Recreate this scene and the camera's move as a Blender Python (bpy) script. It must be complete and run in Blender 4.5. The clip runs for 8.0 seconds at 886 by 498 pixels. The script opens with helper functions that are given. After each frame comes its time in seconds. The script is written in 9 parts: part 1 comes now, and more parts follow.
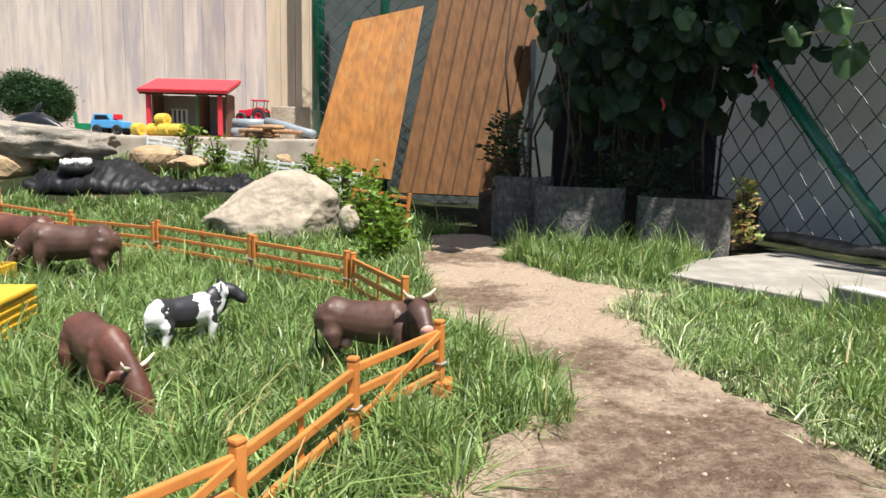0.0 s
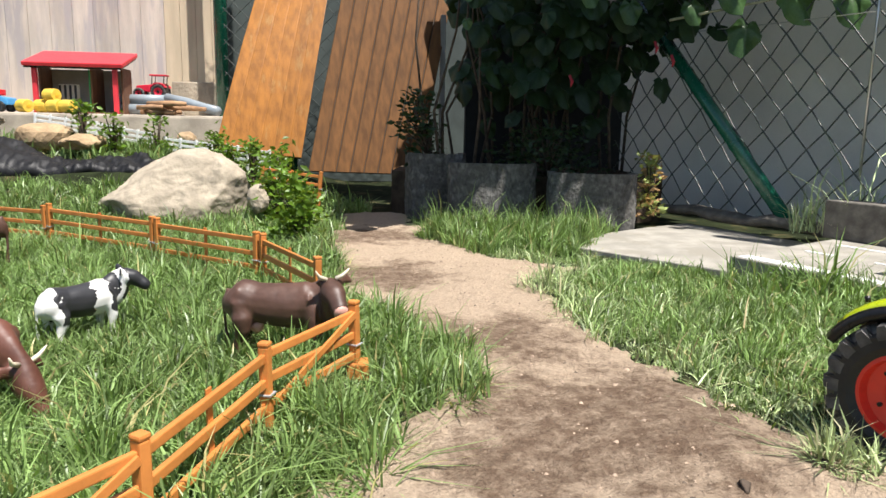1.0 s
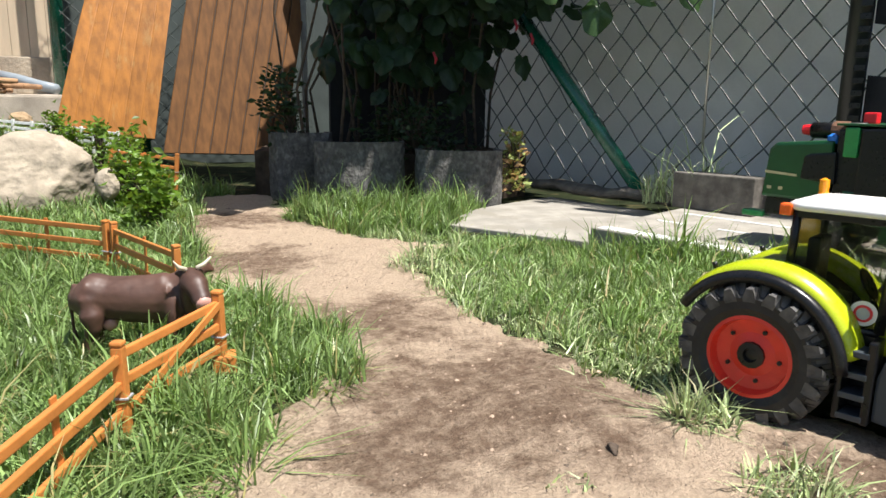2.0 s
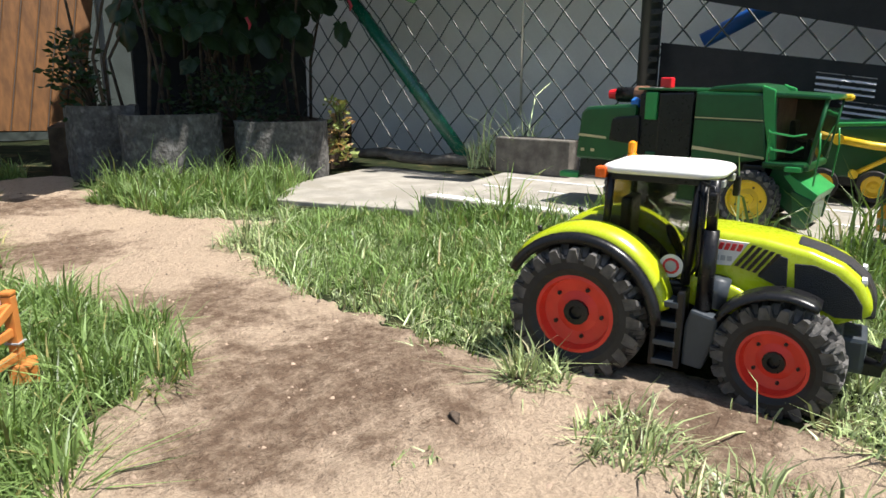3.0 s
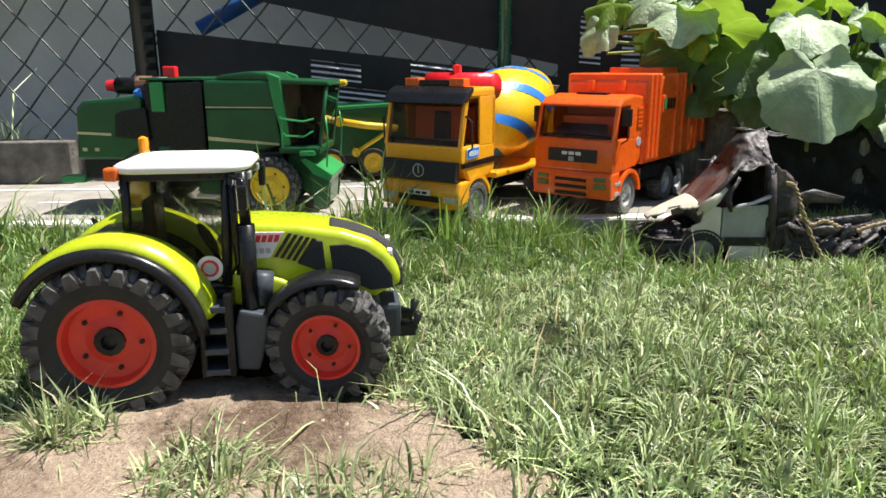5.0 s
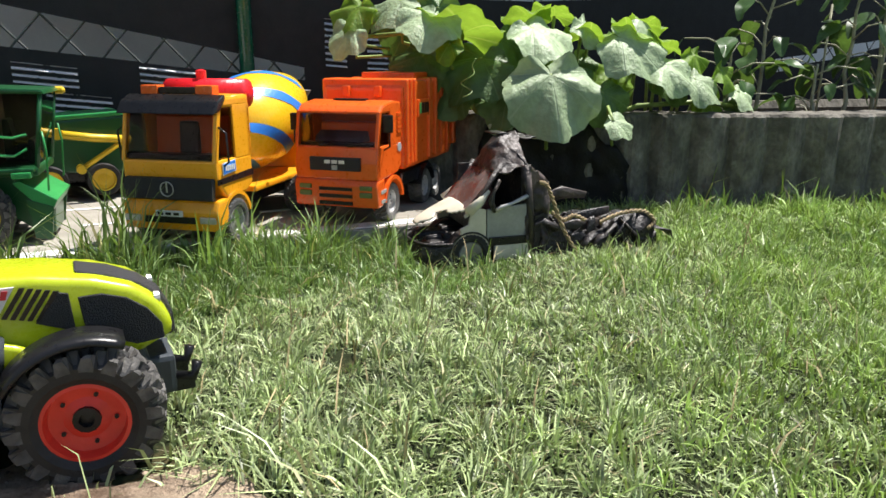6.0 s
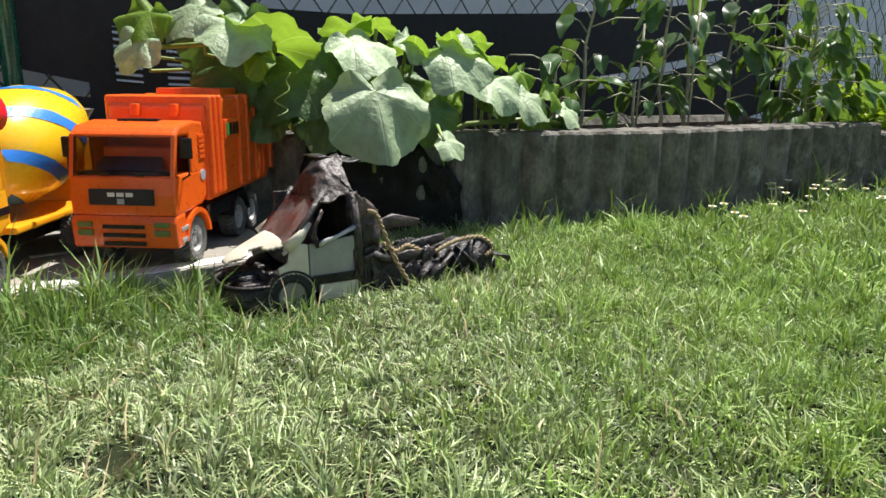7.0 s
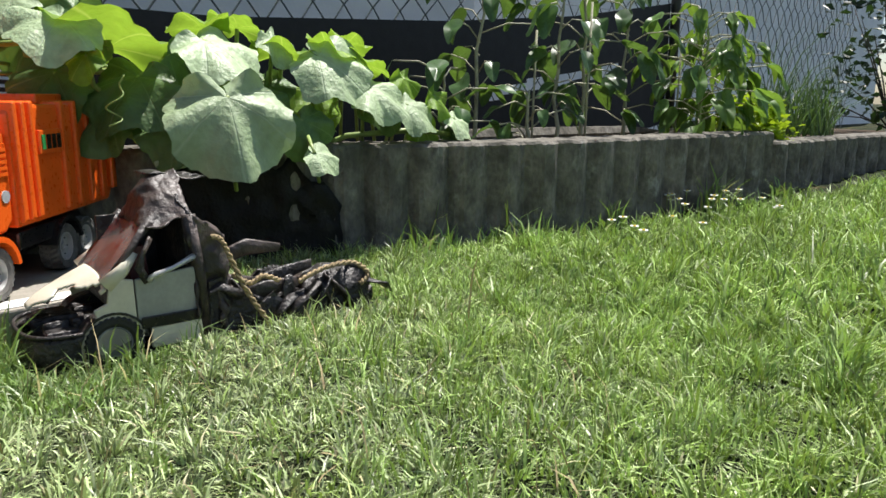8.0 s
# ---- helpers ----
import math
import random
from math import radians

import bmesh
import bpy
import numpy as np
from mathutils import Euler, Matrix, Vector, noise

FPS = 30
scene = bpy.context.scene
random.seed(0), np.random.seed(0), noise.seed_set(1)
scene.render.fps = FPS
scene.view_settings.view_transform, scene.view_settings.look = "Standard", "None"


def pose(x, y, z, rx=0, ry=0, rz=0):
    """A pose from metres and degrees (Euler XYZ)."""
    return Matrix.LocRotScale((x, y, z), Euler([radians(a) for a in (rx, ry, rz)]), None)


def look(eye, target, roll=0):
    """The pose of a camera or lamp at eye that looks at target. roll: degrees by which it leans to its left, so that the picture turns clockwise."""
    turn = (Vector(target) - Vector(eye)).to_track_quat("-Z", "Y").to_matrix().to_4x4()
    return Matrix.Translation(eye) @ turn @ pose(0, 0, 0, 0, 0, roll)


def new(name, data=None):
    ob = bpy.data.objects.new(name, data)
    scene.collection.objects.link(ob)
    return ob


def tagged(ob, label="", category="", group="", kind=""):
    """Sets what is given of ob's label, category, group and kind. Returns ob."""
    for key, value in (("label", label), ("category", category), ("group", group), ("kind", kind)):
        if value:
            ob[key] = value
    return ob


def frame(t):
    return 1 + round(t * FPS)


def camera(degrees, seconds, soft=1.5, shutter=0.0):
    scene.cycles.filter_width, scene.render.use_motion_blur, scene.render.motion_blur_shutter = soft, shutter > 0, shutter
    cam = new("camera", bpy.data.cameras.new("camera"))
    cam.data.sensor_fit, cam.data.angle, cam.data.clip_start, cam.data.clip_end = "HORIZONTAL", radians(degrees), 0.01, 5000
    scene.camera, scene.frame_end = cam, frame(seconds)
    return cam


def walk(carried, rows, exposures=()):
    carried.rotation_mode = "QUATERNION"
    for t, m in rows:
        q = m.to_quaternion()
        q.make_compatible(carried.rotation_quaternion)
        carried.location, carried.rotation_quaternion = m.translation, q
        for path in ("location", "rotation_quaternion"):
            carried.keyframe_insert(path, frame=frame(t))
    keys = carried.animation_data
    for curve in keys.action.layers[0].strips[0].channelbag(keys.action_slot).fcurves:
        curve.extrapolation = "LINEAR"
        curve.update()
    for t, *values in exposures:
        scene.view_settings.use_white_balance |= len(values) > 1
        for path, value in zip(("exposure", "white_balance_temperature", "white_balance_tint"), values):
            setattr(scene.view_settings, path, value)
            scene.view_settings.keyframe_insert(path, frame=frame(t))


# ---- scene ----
cam = camera(64.12, 8.0, soft=1.55)

# seconds, eye, heading to the right of +y, tilt up, lean
ROWS = [
    (0, 0.0000, 0.0000, 0.3139, 0.000, -8.389, 1.279),
    (0.5, 0.0007, 0.0064, 0.3130, 3.250, -9.118, 1.239),
    (1, 0.0018, 0.0113, 0.3133, 7.031, -10.064, 1.135),
    (2.5, 0.0107, 0.0352, 0.3143, 24.128, -12.898, 0.623),
    (3, 0.0163, 0.0447, 0.3155, 31.478, -14.021, 0.381),
    (3.5, 0.0233, 0.0556, 0.3147, 39.920, -14.001, 0.338),
    (4, 0.0332, 0.0650, 0.3135, 48.498, -14.739, 0.161),
    (4.5, 0.0457, 0.0755, 0.3119, 58.125, -15.167, 0.059),
    (5, 0.0585, 0.0829, 0.3111, 69.059, -14.641, -0.166),
    (6.5, 0.1587, 0.1483, 0.3264, 98.203, -14.450, 0.445),
    (7, 0.2336, 0.1056, 0.3185, 103.589, -13.369, 0.457),
    (7.5, 0.2967, 0.0577, 0.3075, 107.463, -12.608, 0.360),
    (8, 0.3533, 0.0100, 0.2976, 110.653, -11.903, 0.237),
]


def aimed(x, y, z, yaw, pitch, lean):
    return pose(x, y, z, 90 + pitch, 0, -yaw) @ pose(0, 0, 0, 0, 0, lean)


walk(cam, [(t, aimed(*row)) for t, *row in ROWS])

# ---- light ----
SUN_FROM = Vector((0.58, -0.81, 0.0)).normalized() * math.cos(radians(66)) + Vector((0, 0, math.sin(radians(66))))
world = bpy.data.worlds.new("sky")
scene.world = world
world.use_nodes = True
wn = world.node_tree.nodes
sky = wn.new("ShaderNodeTexSky")
sky.sky_type = "NISHITA"
sky.sun_disc = False
sky.sun_elevation = radians(66)
sky.sun_rotation = math.atan2(SUN_FROM.x, SUN_FROM.y)
world.node_tree.links.new(sky.outputs[0], wn["Background"].inputs[0])
wn["Background"].inputs[1].default_value = 0.072
sun = new("sun", bpy.data.lights.new("sun", "SUN"))
sun.data.energy = 5.0
sun.data.angle = radians(0.55)
sun.data.color = (1.0, 0.955, 0.905)
sun.matrix_world = look(SUN_FROM * 10, (0, 0, 0))
scene.view_settings.exposure = 0.85

# ---- materials ----


def mat(name, base, rough=0.5, metal=0.0, vary=0.12, scale=25.0, fine=180.0, bump=0.15, other=None, spread=0.5, island=0.0, rnd=0.0, coat=0.0, stretch=None, spec=0.5, fade=0.04, speck=1.0):
    """A surface whose colour drifts at two scales, with fine relief. other: a second colour that comes in patches."""
    m = bpy.data.materials.new(name)
    m.use_nodes = True
    nt = m.node_tree
    n, ln = nt.nodes, nt.links.new
    b = n["Principled BSDF"]
    tc = n.new("ShaderNodeTexCoord")
    src = tc.outputs["Object"]
    if stretch:
        mp = n.new("ShaderNodeMapping")
        mp.inputs["Scale"].default_value = stretch
        ln(src, mp.inputs[0])
        src = mp.outputs[0]
    big = n.new("ShaderNodeTexNoise")
    big.inputs["Scale"].default_value = scale
    big.inputs["Detail"].default_value = 5
    small = n.new("ShaderNodeTexNoise")
    small.inputs["Scale"].default_value = fine
    small.inputs["Detail"].default_value = 4
    ln(src, big.inputs["Vector"])
    ln(src, small.inputs["Vector"])
    ramp = n.new("ShaderNodeValToRGB")
    lo = tuple(max(0, c * (1 - vary)) for c in base)
    hi = tuple(c * (1 + vary) for c in base)
    ramp.color_ramp.elements[0].position, ramp.color_ramp.elements[1].position = 0.35, 0.65
    ramp.color_ramp.elements[0].color, ramp.color_ramp.elements[1].color = (*lo, 1), (*hi, 1)
    ln(big.outputs["Fac"], ramp.inputs[0])
    col = ramp.outputs[0]
    if other:
        pr = n.new("ShaderNodeValToRGB")
        pr.color_ramp.elements[0].position, pr.color_ramp.elements[1].position = spread - fade, spread + 1.5 * fade
        blot = n.new("ShaderNodeTexNoise")
        blot.inputs["Scale"].default_value = scale * 0.55 if fade < 0.07 else scale * 0.24
        blot.inputs["Detail"].default_value = 6
        blot.inputs["Roughness"].default_value = 0.65
        ln(src, blot.inputs["Vector"])
        ln(blot.outputs["Fac"], pr.inputs[0])
        mx = n.new("ShaderNodeMix")
        mx.data_type = "RGBA"
        ln(pr.outputs[0], mx.inputs["Factor"])
        ln(col, mx.inputs["A"])
        mx.inputs["B"].default_value = (*other, 1)
        col = mx.outputs["Result"]
    hs = n.new("ShaderNodeHueSaturation")
    ln(col, hs.inputs["Color"])
    add = n.new("ShaderNodeMath")
    add.operation = "MULTIPLY_ADD"
    ln(small.outputs["Fac"], add.inputs[0])
    add.inputs[1].default_value, add.inputs[2].default_value = 0.5 * speck * min(1, vary * 3), 1 - 0.25 * speck * min(1, vary * 3)
    val = add.outputs[0]
    for amount, node, out in ((island, "ShaderNodeNewGeometry", "Random Per Island"), (rnd, "ShaderNodeObjectInfo", "Random")):
        if amount:
            g = n.new(node)
            k = n.new("ShaderNodeMath")
            k.operation = "MULTIPLY_ADD"
            ln(g.outputs[out], k.inputs[0])
            k.inputs[1].default_value, k.inputs[2].default_value = 2 * amount, 1 - amount
            j = n.new("ShaderNodeMath")
            j.operation = "MULTIPLY"
            ln(val, j.inputs[0])
            ln(k.outputs[0], j.inputs[1])
            val = j.outputs[0]
    ln(val, hs.inputs["Value"])
    ln(hs.outputs[0], b.inputs["Base Color"])
    b.inputs["Metallic"].default_value = metal
    b.inputs["Specular IOR Level"].default_value = spec
    b.inputs["Coat Weight"].default_value = coat
    rr = n.new("ShaderNodeMath")
    rr.operation = "MULTIPLY_ADD"
    ln(small.outputs["Fac"], rr.inputs[0])
    rr.inputs[1].default_value, rr.inputs[2].default_value = 0.25, max(0.02, rough - 0.12)
    ln(rr.outputs[0], b.inputs["Roughness"])
    if bump:
        bp = n.new("ShaderNodeBump")
        bp.inputs["Strength"].default_value = bump
        bp.inputs["Distance"].default_value = 0.004
        ln(small.outputs["Fac"], bp.inputs["Height"])
        ln(bp.outputs[0], b.inputs["Normal"])
    return m


def leafy(name, base, back, through_=0.35, rough=0.5, island=0.0, rnd=0.0, straw=None, share=0.0, vary=0.25, scale=20.0, wide=None, veins=None, gloss=0.4):
    """Foliage: a glossy face that lets some light through. straw: a second colour for that share of the blades. wide: a patch colour over the place."""
    m = bpy.data.materials.new(name)
    m.use_nodes = True
    nt = m.node_tree
    n, ln = nt.nodes, nt.links.new
    b, out = n["Principled BSDF"], n["Material Output"]
    b.inputs["Roughness"].default_value = rough
    b.inputs["Specular IOR Level"].default_value = gloss
    tc = n.new("ShaderNodeTexCoord")
    big = n.new("ShaderNodeTexNoise")
    big.inputs["Scale"].default_value = scale
    big.inputs["Detail"].default_value = 4
    ln(tc.outputs["Object"], big.inputs["Vector"])
    ramp = n.new("ShaderNodeValToRGB")
    ramp.color_ramp.elements[0].position, ramp.color_ramp.elements[1].position = 0.3, 0.7
    ramp.color_ramp.elements[0].color = (*[c * (1 - vary) for c in base], 1)
    ramp.color_ramp.elements[1].color = (*[c * (1 + vary) for c in base], 1)
    ln(big.outputs["Fac"], ramp.inputs[0])
    col = ramp.outputs[0]

    def blend(fac, other):
        mx = n.new("ShaderNodeMix")
        mx.data_type = "RGBA"
        ln(fac, mx.inputs["Factor"])
        ln(col, mx.inputs["A"])
        mx.inputs["B"].default_value = (*other, 1)
        return mx.outputs["Result"]

    if wide:
        wnoise = n.new("ShaderNodeTexNoise")
        wnoise.inputs["Scale"].default_value = 3.2
        wnoise.inputs["Detail"].default_value = 3
        ln(tc.outputs["Object"], wnoise.inputs["Vector"])
        wr = n.new("ShaderNodeValToRGB")
        wr.color_ramp.elements[0].position, wr.color_ramp.elements[1].position = 0.48, 0.66
        ln(wnoise.outputs["Fac"], wr.inputs[0])
        col = blend(wr.outputs[0], wide)
    if veins:
        # pale ribs that fan out from the stalk, and a quilted relief between them
        sp = n.new("ShaderNodeSeparateXYZ")
        ln(tc.outputs["Object"], sp.inputs[0])
        steps = []
        for op, a, c in (("ARCTAN2", sp.outputs[1], sp.outputs[0]), ("MULTIPLY", None, 3.5), ("SINE", None, None), ("ABSOLUTE", None, None), ("MULTIPLY_ADD", None, -9.0)):
            k = n.new("ShaderNodeMath")
            k.operation = op
            ln(a or steps[-1], k.inputs[0])
            if c is not None and op == "ARCTAN2":
                ln(c, k.inputs[1])
            elif c is not None:
                k.inputs[1].default_value = c
            if op == "MULTIPLY_ADD":
                k.inputs[2].default_value = 1.0
                k.use_clamp = True
            steps.append(k.outputs[0])
        col = blend(steps[-1], veins)
        quilt = n.new("ShaderNodeTexNoise")
        quilt.inputs["Scale"].default_value = 16
        quilt.inputs["Detail"].default_value = 5
        ln(tc.outputs["Object"], quilt.inputs["Vector"])
        ridge = n.new("ShaderNodeMath")
        ridge.operation = "MULTIPLY_ADD"
        ln(steps[-1], ridge.inputs[0])
        ridge.inputs[1].default_value = -0.25
        ln(quilt.outputs["Fac"], ridge.inputs[2])
        bp = n.new("ShaderNodeBump")
        bp.inputs["Strength"].default_value = 0.4
        bp.inputs["Distance"].default_value = 0.008
        ln(ridge.outputs[0], bp.inputs["Height"])
        ln(bp.outputs[0], b.inputs["Normal"])
    rv = None
    if island or straw:
        rv = n.new("ShaderNodeNewGeometry").outputs["Random Per Island"]
    elif rnd:
        rv = n.new("ShaderNodeObjectInfo").outputs["Random"]
    if straw:
        lt = n.new("ShaderNodeMath")
        lt.operation = "LESS_THAN"
        ln(rv, lt.inputs[0])
        lt.inputs[1].default_value = share
        col = blend(lt.outputs[0], straw)
    if rv:
        wn_ = n.new("ShaderNodeTexWhiteNoise")
        wn_.noise_dimensions = "1D"
        ln(rv, wn_.inputs["W"])
        k = n.new("ShaderNodeMath")
        k.operation = "MULTIPLY_ADD"
        ln(wn_.outputs[0], k.inputs[0])
        a = max(island, rnd)
        k.inputs[1].default_value, k.inputs[2].default_value = 2 * a, 1 - a
        hs = n.new("ShaderNodeHueSaturation")
        ln(col, hs.inputs["Color"])
        ln(k.outputs[0], hs.inputs["Value"])
        col = hs.outputs[0]
    ln(col, b.inputs["Base Color"])
    tr = n.new("ShaderNodeBsdfTranslucent")
    tint = n.new("ShaderNodeMix")
    tint.data_type = "RGBA"
    tint.inputs["Factor"].default_value = 0.5
    ln(col, tint.inputs["A"])
    tint.inputs["B"].default_value = (*back, 1)
    ln(tint.outputs["Result"], tr.inputs[0])
    ms = n.new("ShaderNodeMixShader")
    ms.inputs[0].default_value = through_
    ln(b.outputs[0], ms.inputs[1])
    ln(tr.outputs[0], ms.inputs[2])
    ln(ms.outputs[0], out.inputs["Surface"])
    return m


def earth(name, crust, damp, beds):
    """Trodden earth: a pale dry crust, darker where the soil stays damp (beds: x, y, reach), with clods and grit."""
    m = bpy.data.materials.new(name)
    m.use_nodes = True
    n, ln = m.node_tree.nodes, m.node_tree.links.new
    b = n["Principled BSDF"]
    at = n.new("ShaderNodeTexCoord").outputs["Object"]

    def noise_at(scale, detail=6, rough=0.6):
        k = n.new("ShaderNodeTexNoise")
        k.inputs["Scale"].default_value, k.inputs["Detail"].default_value, k.inputs["Roughness"].default_value = scale, detail, rough
        ln(at, k.inputs["Vector"])
        return k.outputs["Fac"]

    def calc(op, a, c, d=None, clamp=False):
        k = n.new("ShaderNodeMath")
        k.operation, k.use_clamp = op, clamp
        for i, q in enumerate((a, c, d)):
            if q is None:
                continue
            if isinstance(q, (int, float)):
                k.inputs[i].default_value = q
            else:
                ln(q, k.inputs[i])
        return k.outputs[0]

    def mixed(fac, a, c):
        mx = n.new("ShaderNodeMix")
        mx.data_type = "RGBA"
        ln(fac, mx.inputs["Factor"])
        for q, key in ((a, "A"), (c, "B")):
            if isinstance(q, tuple):
                mx.inputs[key].default_value = (*q, 1)
            else:
                ln(q, mx.inputs[key])
        return mx.outputs["Result"]

    near = None
    for x, y, r in beds:
        d = n.new("ShaderNodeVectorMath")
        d.operation = "DISTANCE"
        ln(at, d.inputs[0])
        d.inputs[1].default_value = (x, y, 0)
        q = calc("DIVIDE", d.outputs["Value"], r)
        near = q if near is None else calc("MINIMUM", near, q)
    ragged = calc("MULTIPLY_ADD", noise_at(13, 9, 0.74), 3.6, calc("ADD", near, -1.8))
    wet = calc("MULTIPLY_ADD", ragged, -1.7, 2.1, True)
    wet = calc("MULTIPLY", wet, calc("MULTIPLY_ADD", noise_at(40, 8, 0.78), 3.0, -0.65, True), None, True)
    spots = calc("MULTIPLY_ADD", noise_at(19, 9, 0.78), 7.0, -3.75, True)
    col = mixed(wet, crust, damp)
    col = mixed(calc("MULTIPLY", spots, 0.55), col, tuple(0.5 * (u + v) for u, v in zip(crust, damp)))
    pale = calc("MULTIPLY_ADD", noise_at(8, 9, 0.75), 6.0, -3.5, True)
    col = mixed(calc("MULTIPLY", pale, calc("MULTIPLY_ADD", wet, -0.7, 0.7)), col, tuple(u * 1.32 for u in crust))
    fine = noise_at(210, 5, 0.7)
    hs = n.new("ShaderNodeHueSaturation")
    ln(col, hs.inputs["Color"])
    ln(calc("MULTIPLY_ADD", fine, 1.1, 0.45), hs.inputs["Value"])
    ln(hs.outputs[0], b.inputs["Base Color"])
    b.inputs["Roughness"].default_value = 0.95
    b.inputs["Specular IOR Level"].default_value = 0.12
    clod = calc("MULTIPLY_ADD", noise_at(60, 6, 0.7), 2.2, fine)
    bp = n.new("ShaderNodeBump")
    bp.inputs["Strength"].default_value, bp.inputs["Distance"].default_value = 1.0, 0.005
    ln(clod, bp.inputs["Height"])
    ln(bp.outputs[0], b.inputs["Normal"])
    return m


def patched(name, pale, dark):
    """A calf's coat: dark flank, neck patch and head on white, with ragged borders; the legs stay white."""
    m = bpy.data.materials.new(name)
    m.use_nodes = True
    n, ln = m.node_tree.nodes, m.node_tree.links.new
    b = n["Principled BSDF"]
    at = n.new("ShaderNodeTexCoord").outputs["Object"]
    sp = n.new("ShaderNodeSeparateXYZ")
    ln(at, sp.inputs[0])
    rag = n.new("ShaderNodeTexNoise")
    rag.inputs["Scale"].default_value, rag.inputs["Detail"].default_value = 42, 5
    ln(at, rag.inputs["Vector"])
    along = n.new("ShaderNodeMath")
    along.operation = "MULTIPLY_ADD"
    ln(rag.outputs["Fac"], along.inputs[0])
    along.inputs[1].default_value = 0.05
    ln(sp.outputs[0], along.inputs[2])
    span = n.new("ShaderNodeMapRange")
    span.inputs["From Min"].default_value, span.inputs["From Max"].default_value = -0.075, 0.165
    ln(along.outputs[0], span.inputs["Value"])
    ramp = n.new("ShaderNodeValToRGB")
    ramp.color_ramp.interpolation = "CONSTANT"
    e = ramp.color_ramp.elements
    e[0].position, e[0].color = 0.0, (*pale, 1)
    e[1].position, e[1].color = 0.15, (*dark, 1)
    for q, c in ((0.47, pale), (0.60, dark), (0.68, pale), (0.735, dark), (0.93, pale)):
        k = e.new(q)
        k.color = (*c, 1)
    ln(span.outputs[0], ramp.inputs[0])
    leg = n.new("ShaderNodeMath")
    leg.operation, leg.use_clamp = "MULTIPLY_ADD", True
    high = n.new("ShaderNodeMath")
    high.operation = "MULTIPLY_ADD"
    ln(rag.outputs["Fac"], high.inputs[0])
    high.inputs[1].default_value = 0.03
    ln(sp.outputs[2], high.inputs[2])
    ln(high.outputs[0], leg.inputs[0])
    leg.inputs[1].default_value, leg.inputs[2].default_value = -220.0, 16.0
    mx = n.new("ShaderNodeMix")
    mx.data_type = "RGBA"
    ln(leg.outputs[0], mx.inputs["Factor"])
    ln(ramp.outputs[0], mx.inputs["A"])
    mx.inputs["B"].default_value = (*pale, 1)
    ln(mx.outputs["Result"], b.inputs["Base Color"])
    b.inputs["Roughness"].default_value = 0.45
    return m


def clear(name, tint=(1, 1, 1), rough=0.02):
    m = bpy.data.materials.new(name)
    m.use_nodes = True
    b = m.node_tree.nodes["Principled BSDF"]
    b.inputs["Base Color"].default_value = (*tint, 1)
    b.inputs["Transmission Weight"].default_value = 1.0
    b.inputs["Roughness"].default_value = rough
    b.inputs["IOR"].default_value = 1.18
    return m


M = {}
M["soil"] = earth("bare_earth", (0.450, 0.348, 0.252), (0.155, 0.105, 0.072), ((0.27, 0.68, 0.17), (0.33, 0.76, 0.10), (0.17, 0.62, 0.10), (0.21, 1.00, 0.12), (0.07, 1.45, 0.12), (0.03, 1.95, 0.16), (0.52, 0.42, 0.09)))
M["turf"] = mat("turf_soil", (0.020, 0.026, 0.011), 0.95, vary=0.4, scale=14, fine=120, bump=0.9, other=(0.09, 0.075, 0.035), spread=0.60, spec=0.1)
# the pale tone and patches hold the sun's glint on the lawn
M["grass"] = leafy("grass_blades", (0.355, 0.435, 0.200), (0.36, 0.50, 0.10), 0.12, 0.42, island=0.75, straw=(0.50, 0.46, 0.28), share=0.07, scale=6, vary=0.3, wide=(0.41, 0.49, 0.255), gloss=0.55)
M["pasture"] = leafy("pasture_blades", (0.185, 0.275, 0.090), (0.30, 0.48, 0.03), 0.26, 0.40, island=0.65, straw=(0.36, 0.32, 0.14), share=0.05, scale=5, gloss=0.45)
M["fresh"] = leafy("fresh_grass_blades", (0.285, 0.390, 0.122), (0.36, 0.58, 0.03), 0.20, 0.44, island=0.75, straw=(0.45, 0.5, 0.22), share=0.04, scale=5, wide=(0.26, 0.37, 0.115), gloss=0.45)
M["concrete"] = mat("concrete", (0.32, 0.30, 0.26), 0.9, vary=0.16, scale=14, fine=240, bump=0.35, other=(0.27, 0.25, 0.21), spread=0.56, spec=0.2)
M["ledge"] = mat("ledge_concrete", (0.42, 0.36, 0.29), 0.9, vary=0.2, scale=12, fine=200, bump=0.5, spec=0.2)
M["dullblock"] = mat("dull_grey_block", (0.15, 0.138, 0.120), 0.95, vary=0.3, scale=26, fine=150, bump=0.8, spec=0.2)
M["line"] = mat("road_paint", (0.72, 0.71, 0.68), 0.8, vary=0.08, scale=60, fine=300, bump=0.2)
M["greywall"] = mat("grey_render", (0.83, 0.805, 0.76), 0.9, vary=0.07, scale=4, fine=120, bump=0.15, spec=0.2)
M["palisade"] = mat("palisade_concrete", (0.150, 0.140, 0.120), 0.95, vary=0.35, scale=26, fine=120, bump=1.0, other=(0.26, 0.255, 0.235), spread=0.64, stretch=(1, 1, 0.75), spec=0.2, speck=2.0)
M["block"] = mat("block_concrete", (0.125, 0.121, 0.113), 0.95, vary=0.45, scale=60, fine=140, bump=1.0, other=(0.10, 0.097, 0.09), spread=0.52, stretch=(1, 1, 0.8), spec=0.2, speck=2.0)
M["fenceboard"] = mat("weathered_board", (0.53, 0.455, 0.39), 0.85, vary=0.12, scale=5, fine=60, bump=0.25, other=(0.42, 0.37, 0.355), spread=0.55, rnd=0.12, stretch=(6, 6, 0.7))
